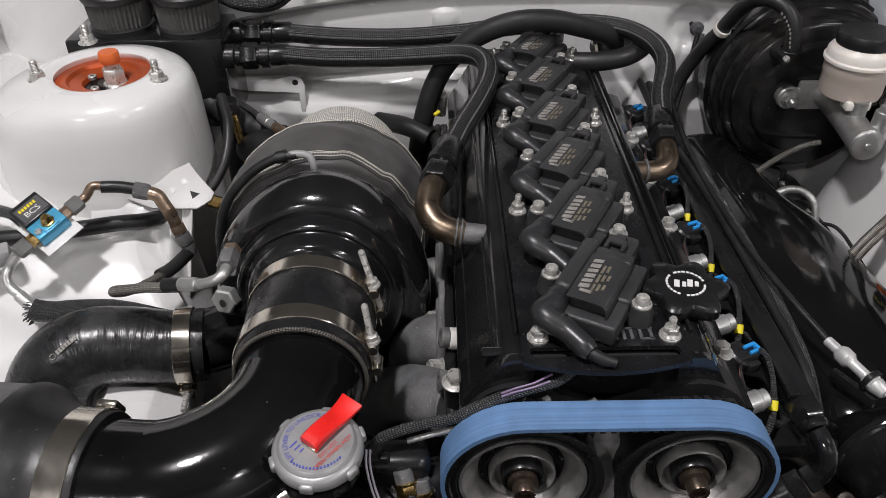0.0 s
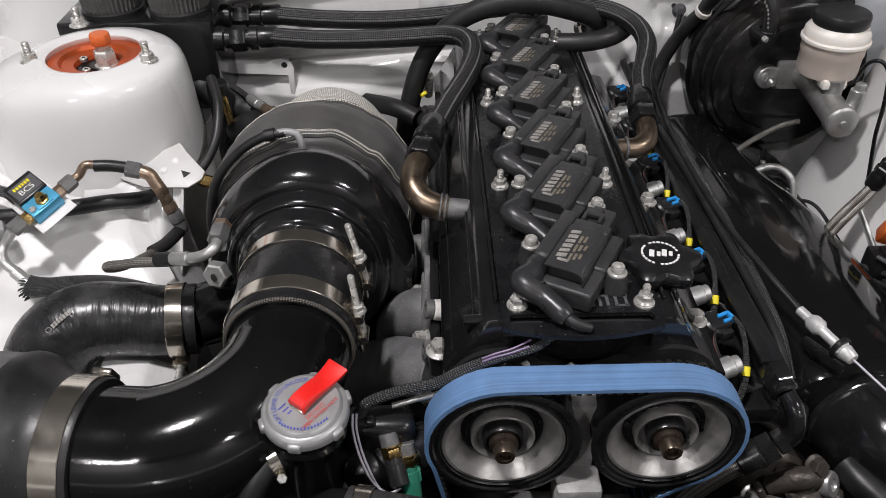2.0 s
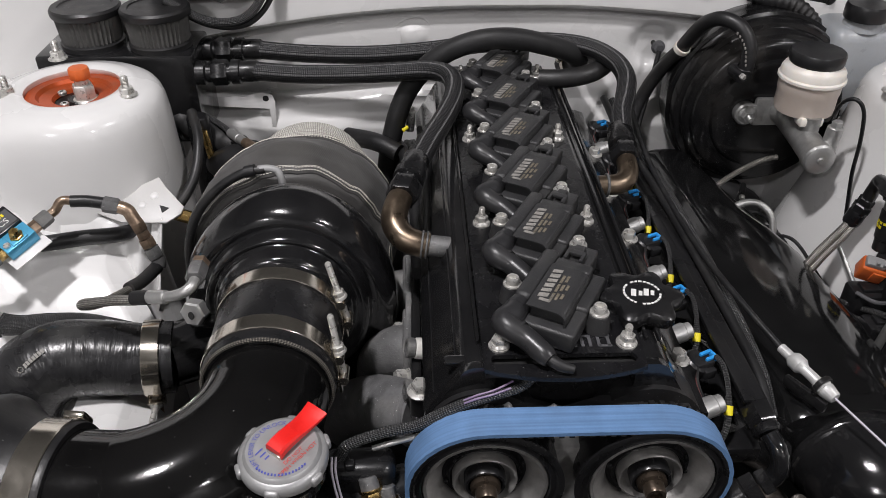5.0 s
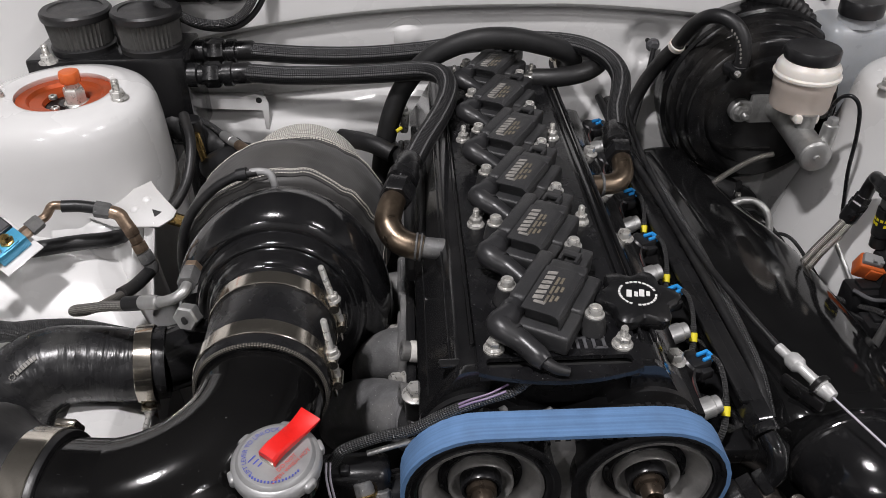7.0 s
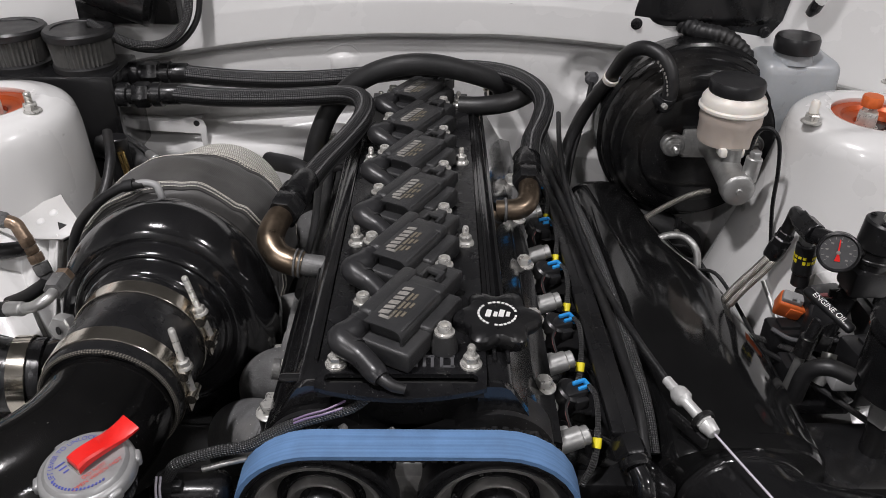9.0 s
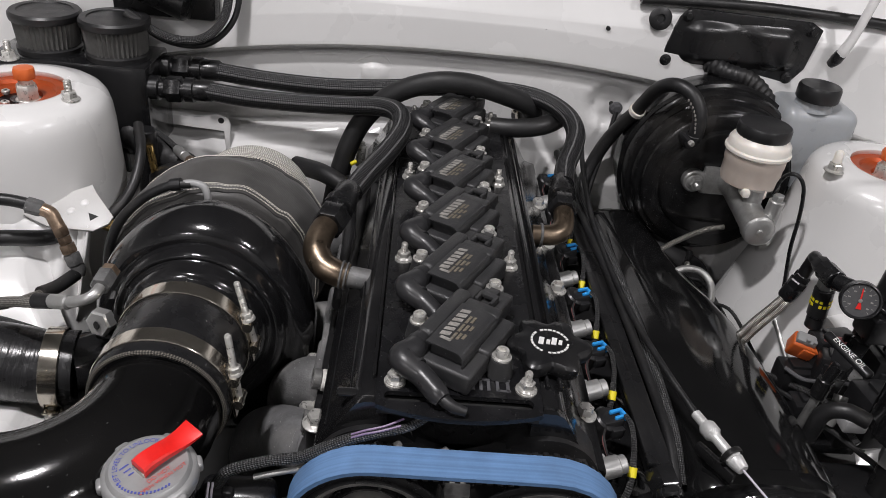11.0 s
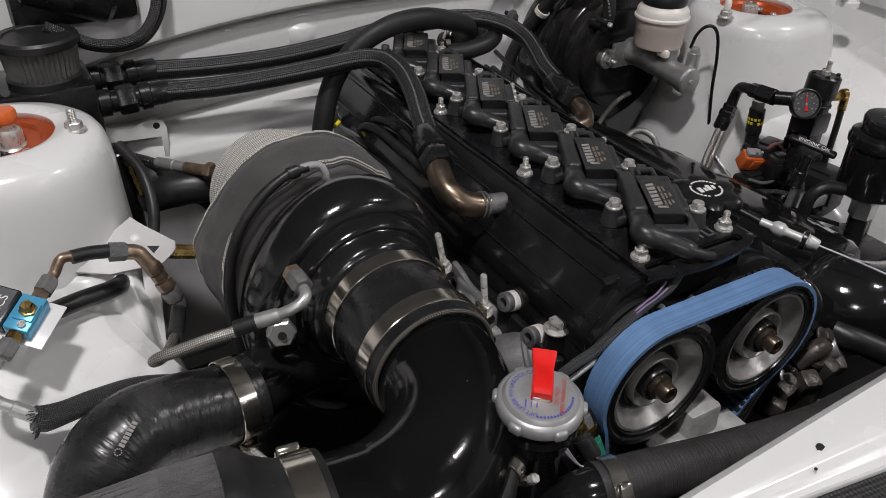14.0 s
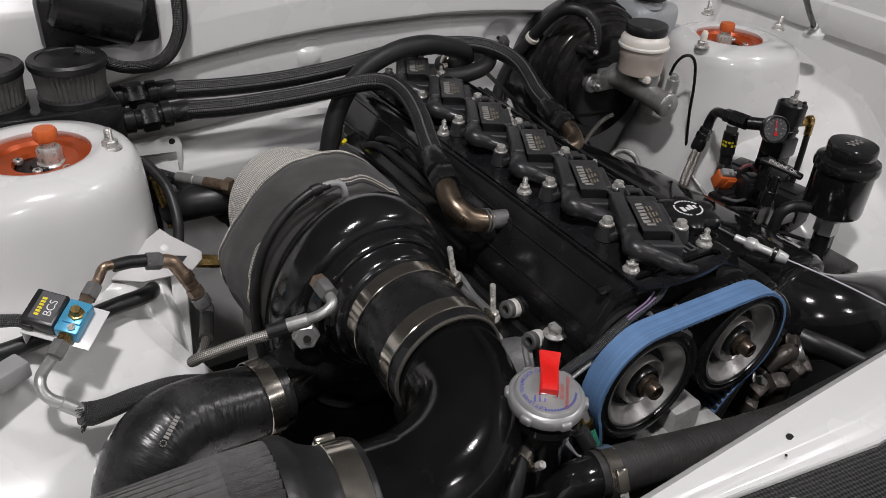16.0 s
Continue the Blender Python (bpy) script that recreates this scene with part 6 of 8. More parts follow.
for y, z in ((1.020, 0.889), (0.965, 0.878)):
    b = NB()
    lathe(b, [(0, 0), (0.016, 0), (0.016, 0.012), (0.013, 0.014), (0.013, 0.022), (0, 0.022)], aim((-0.266, y, z), (1, 0, 0)), 20)
    part("port", b, SATIN, cc)
for k, (fx, fy) in enumerate(((-0.312, 0.990), (-0.402, 0.995))):
    f = thing("breather_filter", "small black topped breather filter with grey pleats on the catch can", "breather filter", (fx, fy, 0.907), group="breather filters")
    b = NB()
    N = 84
    rows = [[b.verts.new((fx + (r - (0.003 if q % 2 else 0)) * math.cos(math.tau * q / N), fy + (r - (0.003 if q % 2 else 0)) * math.sin(math.tau * q / N), z)) for q in range(N)] for r, z in ((0.0375, 0.909), (0.0415, 0.952))]
    for q in range(N):
        b.faces.new((rows[0][q], rows[0][(q + 1) % N], rows[1][(q + 1) % N], rows[1][q]))
    part("pleats", b, DARKGAUZE, f, angle=12)
    b = NB()
    lathe(b, [(0, 0.949), (0.0435, 0.949), (0.0445, 0.952), (0.0445, 0.957), (0.042, 0.9600), (0.034, 0.9600), (0.033, 0.9585), (0, 0.9585)], Matrix.Translation((fx, fy, 0)), 48)
    part("top_cap", b, RUBBER, f)
    b = NB()
    lathe(b, [(0, 0.907), (0.040, 0.907), (0.0405, 0.914), (0.036, 0.917), (0, 0.917)], Matrix.Translation((fx, fy, 0)), 40)
    part("base", b, RUBBER, f)

HR = 0.0122
hA = thing("breather_hose", "black braided breather hose from catch can to cam cover", "hose", (-0.19, 0.965, 0.88), group="breather hoses")
b = NB()
tube(b, [(-0.190, 0.962, 0.881), (-0.13, 0.950, 0.881), (-0.06, 0.937, 0.886), (0.00, 0.923, 0.894), (0.040, 0.908, 0.902), (0.062, 0.888, 0.905), (0.070, 0.862, 0.902), (0.066, 0.825, 0.899), (0.053, 0.780, 0.896), (0.036, 0.735, 0.892), (0.024, 0.700, 0.888)], HR, n=20, sub=8)
part("braided_tube", b, NYLON, hA)
fitting(hA, (-0.245, 0.965, 0.878), (1, -0.03, 0.04), 0.0155, 0.062)
fitting(hA, (0.006, 0.640, 0.880), (0.24, 0.95, 0.14), 0.0155, 0.066)
b = NB()
tube(b, [(0.008, 0.650, 0.881), (0.001, 0.630, 0.876), (-0.001, 0.612, 0.869), (0.007, 0.599, 0.861), (0.020, 0.593, 0.857), (0.032, 0.591, 0.855)], [0.0122, 0.0130, 0.0132, 0.0132, 0.0128, 0.0122], n=24)
part("bronze_elbow", b, BRONZE, hA, "tarnished bronze elbow")
b = NB()
ring(b, (0.0255, 0.5920, 0.8562), (1, -0.1, -0.1), 0.008, 0.0140, 0.0022)
ring(b, (0.0300, 0.5915, 0.8555), (1, -0.1, -0.1), 0.008, 0.0136, 0.0022)
cyl(b, (0.030, 0.5915, 0.8555), (0.054, 0.590, 0.853), 0.0105, n=18)
part("elbow_thread", b, GREYCAST, hA)
hB = thing("breather_hose", "black braided breather hose looping behind the engine", "hose", (-0.19, 1.02, 0.88), group="breather hoses")
b = NB()
tube(b, [(-0.190, 1.016, 0.889), (-0.12, 1.008, 0.886), (-0.04, 0.998, 0.888), (0.04, 0.990, 0.896), (0.12, 0.985, 0.908), (0.20, 0.975, 0.913), (0.250, 0.958, 0.912), (0.280, 0.930, 0.905), (0.289, 0.895, 0.896), (0.280, 0.855, 0.888), (0.268, 0.820, 0.882), (0.262, 0.785, 0.876)], HR, n=20, sub=8)
part("braided_tube", b, NYLON, hB)
fitting(hB, (-0.248, 1.020, 0.888), (1, -0.05, 0.03), 0.0155, 0.062)
fitting(hB, (0.256, 0.735, 0.866), (0.06, 0.96, 0.16), 0.0150, 0.060)
b = NB()
tube(b, [(0.256, 0.745, 0.868), (0.257, 0.730, 0.863), (0.255, 0.717, 0.857), (0.247, 0.708, 0.853), (0.234, 0.705, 0.852), (0.220, 0.705, 0.852)], [0.0108, 0.0114, 0.0116, 0.0116, 0.0112, 0.0108], n=24)
part("bronze_elbow", b, BRONZE, hB, "tarnished bronze elbow")
b = NB()
ring(b, (0.230, 0.705, 0.852), (1, 0, 0), 0.008, 0.0132, 0.003)
part("elbow_thread", b, GREYCAST, hB)

# wrinkled hose between the catch can and the downpipe
e = thing("heater_feed_hose", "wrinkled black rubber hose behind the turbocharger", "hose", (-0.22, 0.93, 0.78))
b = NB()
L = curve_pts([(-0.300, 0.965, 0.812), (-0.262, 0.945, 0.800), (-0.218, 0.930, 0.783), (-0.172, 0.922, 0.760), (-0.140, 0.915, 0.72), (-0.12, 0.91, 0.66)], 6)
tube(b, L, [0.0190 + 0.0012 * math.sin(2.3 * k) for k in range(len(L))], n=22, sub=2)
part("hose_tube", b, HOSE, e)

# heater hose loop behind the head
hh = thing("heater_hose", "thick black rubber hose arching over the engine rear", "hose", (0.03, 0.93, 0.70))
b = NB()
tube(b, [(-0.030, 0.905, 0.62), (-0.022, 0.915, 0.72), (-0.010, 0.925, 0.80), (0.012, 0.935, 0.862), (0.048, 0.938, 0.904), (0.095, 0.935, 0.928), (0.145, 0.935, 0.933), (0.195, 0.945, 0.920), (0.232, 0.960, 0.902), (0.245, 0.985, 0.878), (0.235, 1.03, 0.86)], 0.0135, n=24)
part("hose_tube", b, HOSE, hh)
worm_clamp(hh, (-0.027, 0.9085, 0.66), (0.08, 0.1, 1), 0.0138, 0.011, (-0.6, -0.7, 0))
worm_clamp(hh, (0.2405, 1.005, 0.870), (-0.2, 0.9, -0.4), 0.0138, 0.011, (-0.6, -0.2, 0.6))
h2 = thing("heater_return_hose", "black rubber hose curving round behind the engine", "hose", (0.28, 1.0, 0.80))
b = NB()
tube(b, [(0.185, 0.935, 0.878), (0.215, 0.930, 0.880), (0.250, 0.935, 0.884), (0.275, 0.955, 0.888), (0.283, 0.985, 0.885), (0.275, 1.02, 0.875), (0.262, 1.06, 0.868)], 0.0125, n=20)
part("hose_tube", b, RUBBER, h2)

# dark cluster at the rear left of the head
rl = thing("coolant_lines", "bundle of black hoses and pipes beside the engine rear", "hoses", (0.0, 0.85, 0.70))
for pts, r in (([(0.035, 0.92, 0.80), (0.028, 0.85, 0.835), (0.030, 0.78, 0.838), (0.034, 0.70, 0.83), (0.03, 0.62, 0.825)], 0.0055), ([(0.045, 0.93, 0.80), (0.040, 0.85, 0.842), (0.044, 0.79, 0.846), (0.048, 0.70, 0.83)], 0.005), ([(-0.005, 0.95, 0.78), (0.008, 0.87, 0.80), (0.020, 0.75, 0.805), (0.022, 0.62, 0.80)], 0.008)):
    b = NB()
    tube(b, pts, r, n=12)
    part("hose_tube", b, RUBBER, rl)
b = NB()
box(b, (0.044, 0.802, 0.852), (0.022, 0.012, 0.006), Matrix.Identity(4), bev=0.001)
box(b, (0.052, 0.806, 0.84), (0.004, 0.012, 0.03), bev=0.001)
part("hose_bracket", b, SATIN, rl)
b = NB()
cyl(b, (0.014, 0.945, 0.80), (0.016, 0.943, 0.828), 0.0065, n=18, bev=0.001)
hexa(b, (0.016, 0.943, 0.828), (0, 0, 1), 0.0050, 0.006, flange=0.0075)
part("sensor_plug", b, ZINC, rl)
b = NB()
cyl(b, (0.012, 0.915, 0.820), (0.005, 0.911, 0.817), 0.0028, n=10)
part("yellow_marker", b, YELLOW, rl)
b = NB()
tube(b, [(-0.07, 0.93, 0.80), (-0.03, 0.90, 0.806), (0.0, 0.88, 0.80)], 0.012, n=14)
part("black_branch", b, RUBBER, rl)

b = NB()
tube(b, [(-0.245, 0.90, 0.775), (-0.215, 0.885, 0.790), (-0.185, 0.875, 0.793), (-0.16, 0.868, 0.785)], [0.016, 0.021, 0.020, 0.015], n=18)
part("shrouded_hose", b, RUBBER, rl)
# blower motor and cables at the scuttle
bm_ = thing("blower_motor", "black cylindrical motor on the scuttle", "motor", (-0.26, 1.02, 0.95))
b = NB()
cyl(b, (-0.31, 1.035, 1.02), (-0.215, 1.030, 0.985), 0.038, n=36, bev=0.006)
part("motor_can", b, SATIN, bm_)
b = NB()
tube(b, [(-0.30, 0.997, 0.965), (-0.25, 0.995, 0.938), (-0.205, 0.998, 0.938), (-0.178, 1.01, 0.962), (-0.170, 1.02, 1.0), (-0.172, 1.03, 1.06)], 0.006, n=10)
part("lead", b, NYLON_PLAIN, bm_)
b = NB()
tube(b, [(-0.30, 1.003, 0.958), (-0.25, 1.002, 0.930), (-0.20, 1.006, 0.929), (-0.168, 1.02, 0.957), (-0.158, 1.03, 1.0), (-0.16, 1.04, 1.06)], 0.004, n=10)
part("lead", b, RUBBER, bm_)
b = NB()
box(b, (-0.26, 1.045, 0.985), (0.14, 0.03, 0.07), bev=0.01)
part("motor_bracket", b, SATIN, bm_)
dk = thing("washer_pump_pipe", "dark pipes with a brass rod below the catch can", "pipes", (-0.25, 0.93, 0.70))
b = NB()
cyl(b, (-0.262, 0.915, 0.84), (-0.262, 0.915, 0.70), 0.014, n=18, bev=0.002)
part("dark_pipe", b, SATIN, dk)
b = NB()
cyl(b, (-0.253, 0.90, 0.826), (-0.242, 0.89, 0.76), 0.005, n=12)
part("brass_rod", b, BRASS, dk)

# ---- intake side ----
pl_ = thing("intake_plenum", "gloss black intake plenum alongside the engine", "intake manifold", (0.40, 0.70, 0.55))
b = NB()
def plenum(u, v):
    """A long box with round shoulders that widens towards the front; both ends close softly."""
    y = 0.985 - 0.530 * u
    right = float(np.interp(y, [0.46, 0.60, 0.73, 0.88, 0.985], [0.514, 0.514, 0.499, 0.452, 0.432]))
    left = float(np.interp(y, [0.46, 0.985], [0.352, 0.338]))
    end = min(1, min(u, 1 - u) / 0.035)
    end = 0.60 + 0.40 * math.sqrt(max(0.0, 1 - (1 - end) ** 2))
    a = math.tau * v
    c, q = math.cos(a), math.sin(a)
    return ((left + right) / 2 + (right - left) / 2 * end * math.copysign(abs(c) ** 0.78, c), y, 0.697 + 0.056 * end * math.copysign(abs(q) ** 0.70, q))


grid(b, plenum, 60, 72)
for u in (0, 1):
    b.faces.new([b.verts.new(plenum(u, k / 72)) for k in range(72)])
bmesh.ops.remove_doubles(b, verts=b.verts, dist=0.00005)
part("plenum_body", b, LACQUER, pl_)
for k in range(6):
    y = 0.465 + 0.0937 * k
    b = NB()
    tube(b, [(0.235, y, 0.755), (0.275, y, 0.745), (0.32, y, 0.72), (0.36, y, 0.69)], 0.024, n=20)
    part("runner", b, GLOSS, pl_)
b = NB()
box(b, (0.30, 0.70, 0.735), (0.05, 0.55, 0.02), bev=0.004)
part("runner_flange", b, SATIN, pl_)
b = NB()
lathe(b, [(0, 0), (0.0560, 0), (0.0585, 0.003), (0.0585, 0.010), (0.0560, 0.013), (0, 0.013)], aim((0.434, 0.462, 0.692), (0.05, -1, -0.02)), 56)
tbd = part("throttle_flange", b, GLOSS, pl_, "black welded throttle flange")
b = NB()
tube(b, [(0.433, 0.470, 0.692), (0.435, 0.446, 0.692), (0.446, 0.424, 0.690), (0.480, 0.410, 0.684), (0.535, 0.406, 0.672), (0.60, 0.412, 0.650), (0.66, 0.42, 0.63)], [0.0555, 0.0565, 0.058, 0.058, 0.058, 0.058, 0.058], n=56)
part("intake_elbow", b, GLOSS, tbd)
b = NB()
tube(b, [(0.4345 + 0.0572 * math.cos(math.tau * k / 40), 0.452 + 0.0012 * math.sin(3.1 * k), 0.692 + 0.0572 * math.sin(math.tau * k / 40)) for k in range(41)], 0.0019, n=8, sub=2, cap=False)
part("weld_bead", b, GLOSS, tbd)
tc_ = thing("throttle_cable", "black throttle cable with a silver adjuster", "cable", (0.37, 0.5, 0.76))
b = NB()
tube(b, [(0.330, 1.03, 0.83), (0.322, 0.95, 0.82), (0.318, 0.85, 0.808), (0.322, 0.75, 0.80), (0.332, 0.65, 0.795), (0.349, 0.57, 0.790), (0.3678, 0.516, 0.7812)], 0.0035, n=10)
part("outer_cable", b, RUBBER, tc_)
b = NB()
d = V(0.0273, -0.0616, -0.0064).normalized()
p = V(0.3676, 0.5169, 0.7812)
cyl(b, p, p + d * 0.016, 0.0048, n=16, bev=0.0006)
lathe(b, [(0, 0.014), (0.006, 0.014), (0.0085, 0.018), (0.0085, 0.026), (0.006, 0.029), (0.0052, 0.031), (0.0052, 0.050), (0, 0.050)], aim(p, d), 12)
hexa(b, p + d * 0.048, d, 0.0085, 0.008)
cyl(b, p + d * 0.056, p + d * 0.068, 0.008, 0.006, n=16, bev=0.001)
part("adjuster", b, SOFTALU, tc_, "silver cable adjuster")
b = NB()
q = p + d * 0.068
tube(b, [q, q + d * 0.03, q + d * 0.07 + V(0.002, 0, -0.002), q + d * 0.12 + V(0.006, 0, -0.008)], 0.0011, n=6)
part("inner_cable", b, WIRE, tc_)
b = NB()
box(b, (0, 0, 0), (0.006, 0.045, 0.012), Matrix.Translation(p + d * 0.045 + V(-0.006, 0, -0.016)) @ Matrix.Rotation(radians(30), 4, "Z"), bev=0.002)
ring(b, p + d * 0.052, d, 0.0085, 0.011, 0.005, n=20)
part("cable_bracket", b, SATIN, tc_)

fr = thing("fuel_rail", "satin black fuel rail over the injectors", "fuel rail", (0.315, 0.7, 0.77))
b = NB()
box(b, (0, 0, 0), (0.020, 0.545, 0.022), Matrix.Translation((0.312, 0.715, 0.776)) @ Matrix.Rotation(radians(1.2), 4, "Z"), bev=0.004)
part("rail", b, SATIN, fr)
b = NB()
box(b, (0, 0, 0), (0.012, 0.545, 0.006), Matrix.Translation((0.304, 0.715, 0.786)) @ Matrix.Rotation(radians(1.2), 4, "Z"), bev=0.002)
part("rail_ridge", b, SATIN, fr)
part("rail_nut", hexa(NB(), (0.3175, 0.447, 0.7755), (0.16, -1, -0.20), 0.0142, 0.020), GLOSS, fr)
b = NB()
lathe(b, [(0, 0), (0.0125, 0), (0.0132, 0.002), (0.0132, 0.006), (0.0115, 0.008), (0, 0.008)], aim((0.3205, 0.428, 0.7715), (0.2, -1, -0.3)), 24)
part("rail_collar", b, GLOSS, fr)
b = NB()
tube(b, [(0.3225, 0.421, 0.769), (0.3270, 0.409, 0.763), (0.3290, 0.402, 0.752), (0.3265, 0.3995, 0.741), (0.3200, 0.399, 0.733)], 0.0086, n=22)
part("elbow", b, GLOSS, fr)
hd = V(-0.80, -0.10, -0.55).normalized()
part("hose_collar", hexa(NB(), (0.323, 0.3995, 0.736), hd, 0.0125, 0.010), GLOSS, fr)
part("hose_nut", hexa(NB(), V(0.323, 0.3995, 0.736) + hd * 0.011, hd, 0.0145, 0.014), GLOSS, fr)
b = NB()
cyl(b, V(0.323, 0.3995, 0.736) + hd * 0.024, V(0.323, 0.3995, 0.736) + hd * 0.046, 0.0138, n=24, bev=0.0015)
part("hose_socket", b, SATIN, fr)
b = NB()
o = V(0.323, 0.3995, 0.736) + hd * 0.044
tube(b, [o, o + hd * 0.02, o + hd * 0.05 + V(0, 0, -0.01), o + hd * 0.10 + V(0, 0, -0.05)], 0.0105, n=18)
part("fuel_hose", b, STEELBRAID, fr, "stainless braided fuel hose")
fl = thing("fuel_line", "black ribbed tube running along the plenum", "hose", (0.34, 0.7, 0.77))
b = NB()
tube(b, [(0.305, 1.0, 0.815), (0.318, 0.90, 0.795), (0.336, 0.78, 0.783), (0.344, 0.66, 0.776), (0.348, 0.56, 0.768), (0.350, 0.505, 0.758), (0.352, 0.47, 0.735)], 0.0065, n=12)
part("hose_tube", b, NYLON_PLAIN, fl)
f2 = thing("fuel_line", "smooth black tube beside the fuel rail", "hose", (0.33, 0.7, 0.77))
b = NB()
tube(b, [(0.292, 1.0, 0.82), (0.300, 0.90, 0.806), (0.318, 0.76, 0.796), (0.330, 0.62, 0.785), (0.337, 0.50, 0.775), (0.335, 0.44, 0.76)], 0.005, n=12)
part("hose_tube", b, RUBBER, f2)

inj = thing("injector", "black fuel injector with a blue clipped plug", "injector", (0, 0, 0), group="injectors")
b = NB()
cyl(b, (-0.040, -0.054, -0.018), (-0.006, -0.046, -0.010), 0.0095, n=20, bev=0.001)
cyl(b, (-0.012, -0.0475, -0.0115), (0.000, -0.0445, -0.009), 0.0082, n=20, bev=0.001)
part("body", b, MACHINED, inj, "bare metal injector body")
b = NB()
cyl(b, (-0.038, -0.012, -0.040), (-0.032, -0.012, -0.008), 0.010, n=18, bev=0.002)
hexa(b, (-0.032, -0.012, -0.010), (0, 0, 1), 0.0085, 0.007, flange=0.011)
part("rail_bolt", b, ZINC, inj)
b = NB()
cyl(b, (-0.018, 0.004, -0.026), (-0.008, 0.000, 0.000), 0.013, n=20, bev=0.002)
box(b, (-0.006, 0.002, -0.006), (0.020, 0.016, 0.016), Matrix.Rotation(radians(20), 4, "Z"), bev=0.002)
box(b, (-0.004, -0.009, -0.008), (0.012, 0.006, 0.010), Matrix.Rotation(radians(20), 4, "Z"), bev=0.0012)
part("plug", b, PLASTIC, inj)
b = NB()
box(b, (-0.030, -0.030, -0.020), (0.020, 0.012, 0.012), Matrix.Rotation(radians(12), 4, "Z"), bev=0.003)
cyl(b, (-0.036, -0.034, -0.022), (-0.036, -0.034, -0.004), 0.0075, n=16, bev=0.001)
part("pale_lug", b, SOFTALU, inj, "pale alloy mounting lug")
for k, dz in enumerate((0.0, 0.003)):
    b = NB()
    tube(b, [(-0.012, -0.010, -0.004 + dz), (-0.016, -0.022, -0.006 + dz), (-0.012, -0.034, -0.014), (-0.004, -0.044, -0.024)], 0.0011, n=6)
    part("thin_wire", b, (bpy.data.materials["faded_red_wire"] if "faded_red_wire" in bpy.data.materials else surf("faded_red_wire", (0.22, 0.08, 0.08), 0.5, bump=0), RUBBER)[k], inj)
b = NB()
box(b, (0.000, 0.005, 0.004), (0.013, 0.0032, 0.0035), Matrix.Rotation(radians(25), 4, "Z"), bev=0.0008)
box(b, (0.001, -0.002, 0.003), (0.012, 0.0030, 0.0035), Matrix.Rotation(radians(25), 4, "Z"), bev=0.0008)
box(b, (0.006, 0.0015, 0.001), (0.0035, 0.010, 0.0075), Matrix.Rotation(radians(25), 4, "Z"), bev=0.0008)
part("blue_clip", b, BLUE, inj, "bright blue locking clip")
b = NB()
tube(b, [(0.006, 0.000, 0.004), (0.0095, -0.010, 0.003), (0.0105, -0.024, -0.004), (0.0095, -0.036, -0.012)], 0.0024, n=10)
part("lead", b, NYLON_PLAIN, inj)
b = NB()
tube(b, [(0.0095, -0.035, -0.012), (0.008, -0.046, -0.022), (0.004, -0.056, -0.034), (-0.004, -0.062, -0.05)], 0.0030, n=10)
part("sleeved_lead", b, NYLON_PLAIN, inj)
b = NB()
tube(b, [(0.0088, -0.041, -0.017), (0.0075, -0.047, -0.023)], 0.0040, n=12, sub=2)
part("yellow_tape", b, YELLOW, inj, "yellow tape band")
inj.matrix_basis = pose(0.284, 0.486, 0.797)
for k in range(1, 6):
    copy_thing(inj, pose(0.284, 0.486 + 0.0937 * k, 0.799))

# ---- brakes ----
bb = thing("brake_booster", "large black round brake booster on the bulkhead", "brake booster", (0.49, 1.0, 0.70))
BX, BZ, BR = 0.507, 0.820, 0.1250
b = NB()
lathe(b, [(0, 1.06), (BR * 0.9, 1.06), (BR * 0.98, 1.04), (BR, 1.02), (BR, 1.005), (BR * 1.02, 1.0), (BR * 1.02, 0.988), (BR * 0.985, 0.986), (BR * 0.975, 0.972), (BR * 0.955, 0.968), (BR * 0.91, 0.967), (BR * 0.895, 0.956), (BR * 0.875, 0.953), (BR * 0.83, 0.952), (BR * 0.815, 0.944), (BR * 0.79, 0.9415), (BR * 0.64, 0.940), (BR * 0.62, 0.934), (BR * 0.59, 0.932), (BR * 0.35, 0.931), (0, 0.930)], aim((BX, 0, BZ), (0, 1, 0)), 80)
part("shell", b, BOOSTER, bb)
b = NB()
cyl(b, (0.446, 0.94, 0.886), (0.446, 0.912, 0.889), 0.010, n=18, bev=0.002)
part("check_valve", b, PLASTIC, bb)
# Black tubes added only to darken the open space below the booster.
for pts, r in (([(0.440, 0.975, 0.700), (0.480, 0.955, 0.688), (0.515, 0.955, 0.668), (0.535, 0.985, 0.640), (0.54, 1.03, 0.60)], 0.021), ([(0.432, 0.885, 0.680), (0.462, 0.880, 0.680), (0.488, 0.890, 0.665), (0.500, 0.915, 0.630), (0.50, 0.95, 0.56)], 0.015)):
    e = thing("dark_filler_tube", "black tube added to darken the space below the brake booster", "hose", pts[-1], group="hoses below the booster")
    b = NB()
    tube(b, pts, r, n=22)
    part("hose_tube", b, HOSE, e)
    worm_clamp(e, V(*pts[1]).lerp(V(*pts[2]), 0.3), V(*pts[2]) - V(*pts[1]), r + 0.0008, 0.009, (0, -0.6, 1), mat=SATIN)
bh = thing("booster_hose", "black rubber vacuum hose looping to the brake booster", "hose", (0.42, 0.95, 0.89))
b = NB()
tube(b, [(0.446, 0.916, 0.890), (0.449, 0.912, 0.905), (0.447, 0.916, 0.930), (0.436, 0.928, 0.948), (0.418, 0.945, 0.953), (0.403, 0.965, 0.940), (0.395, 0.988, 0.911), (0.392, 1.005, 0.890)], 0.0094, n=18)
part("hose_tube", b, RUBBER, bh)
b = NB()
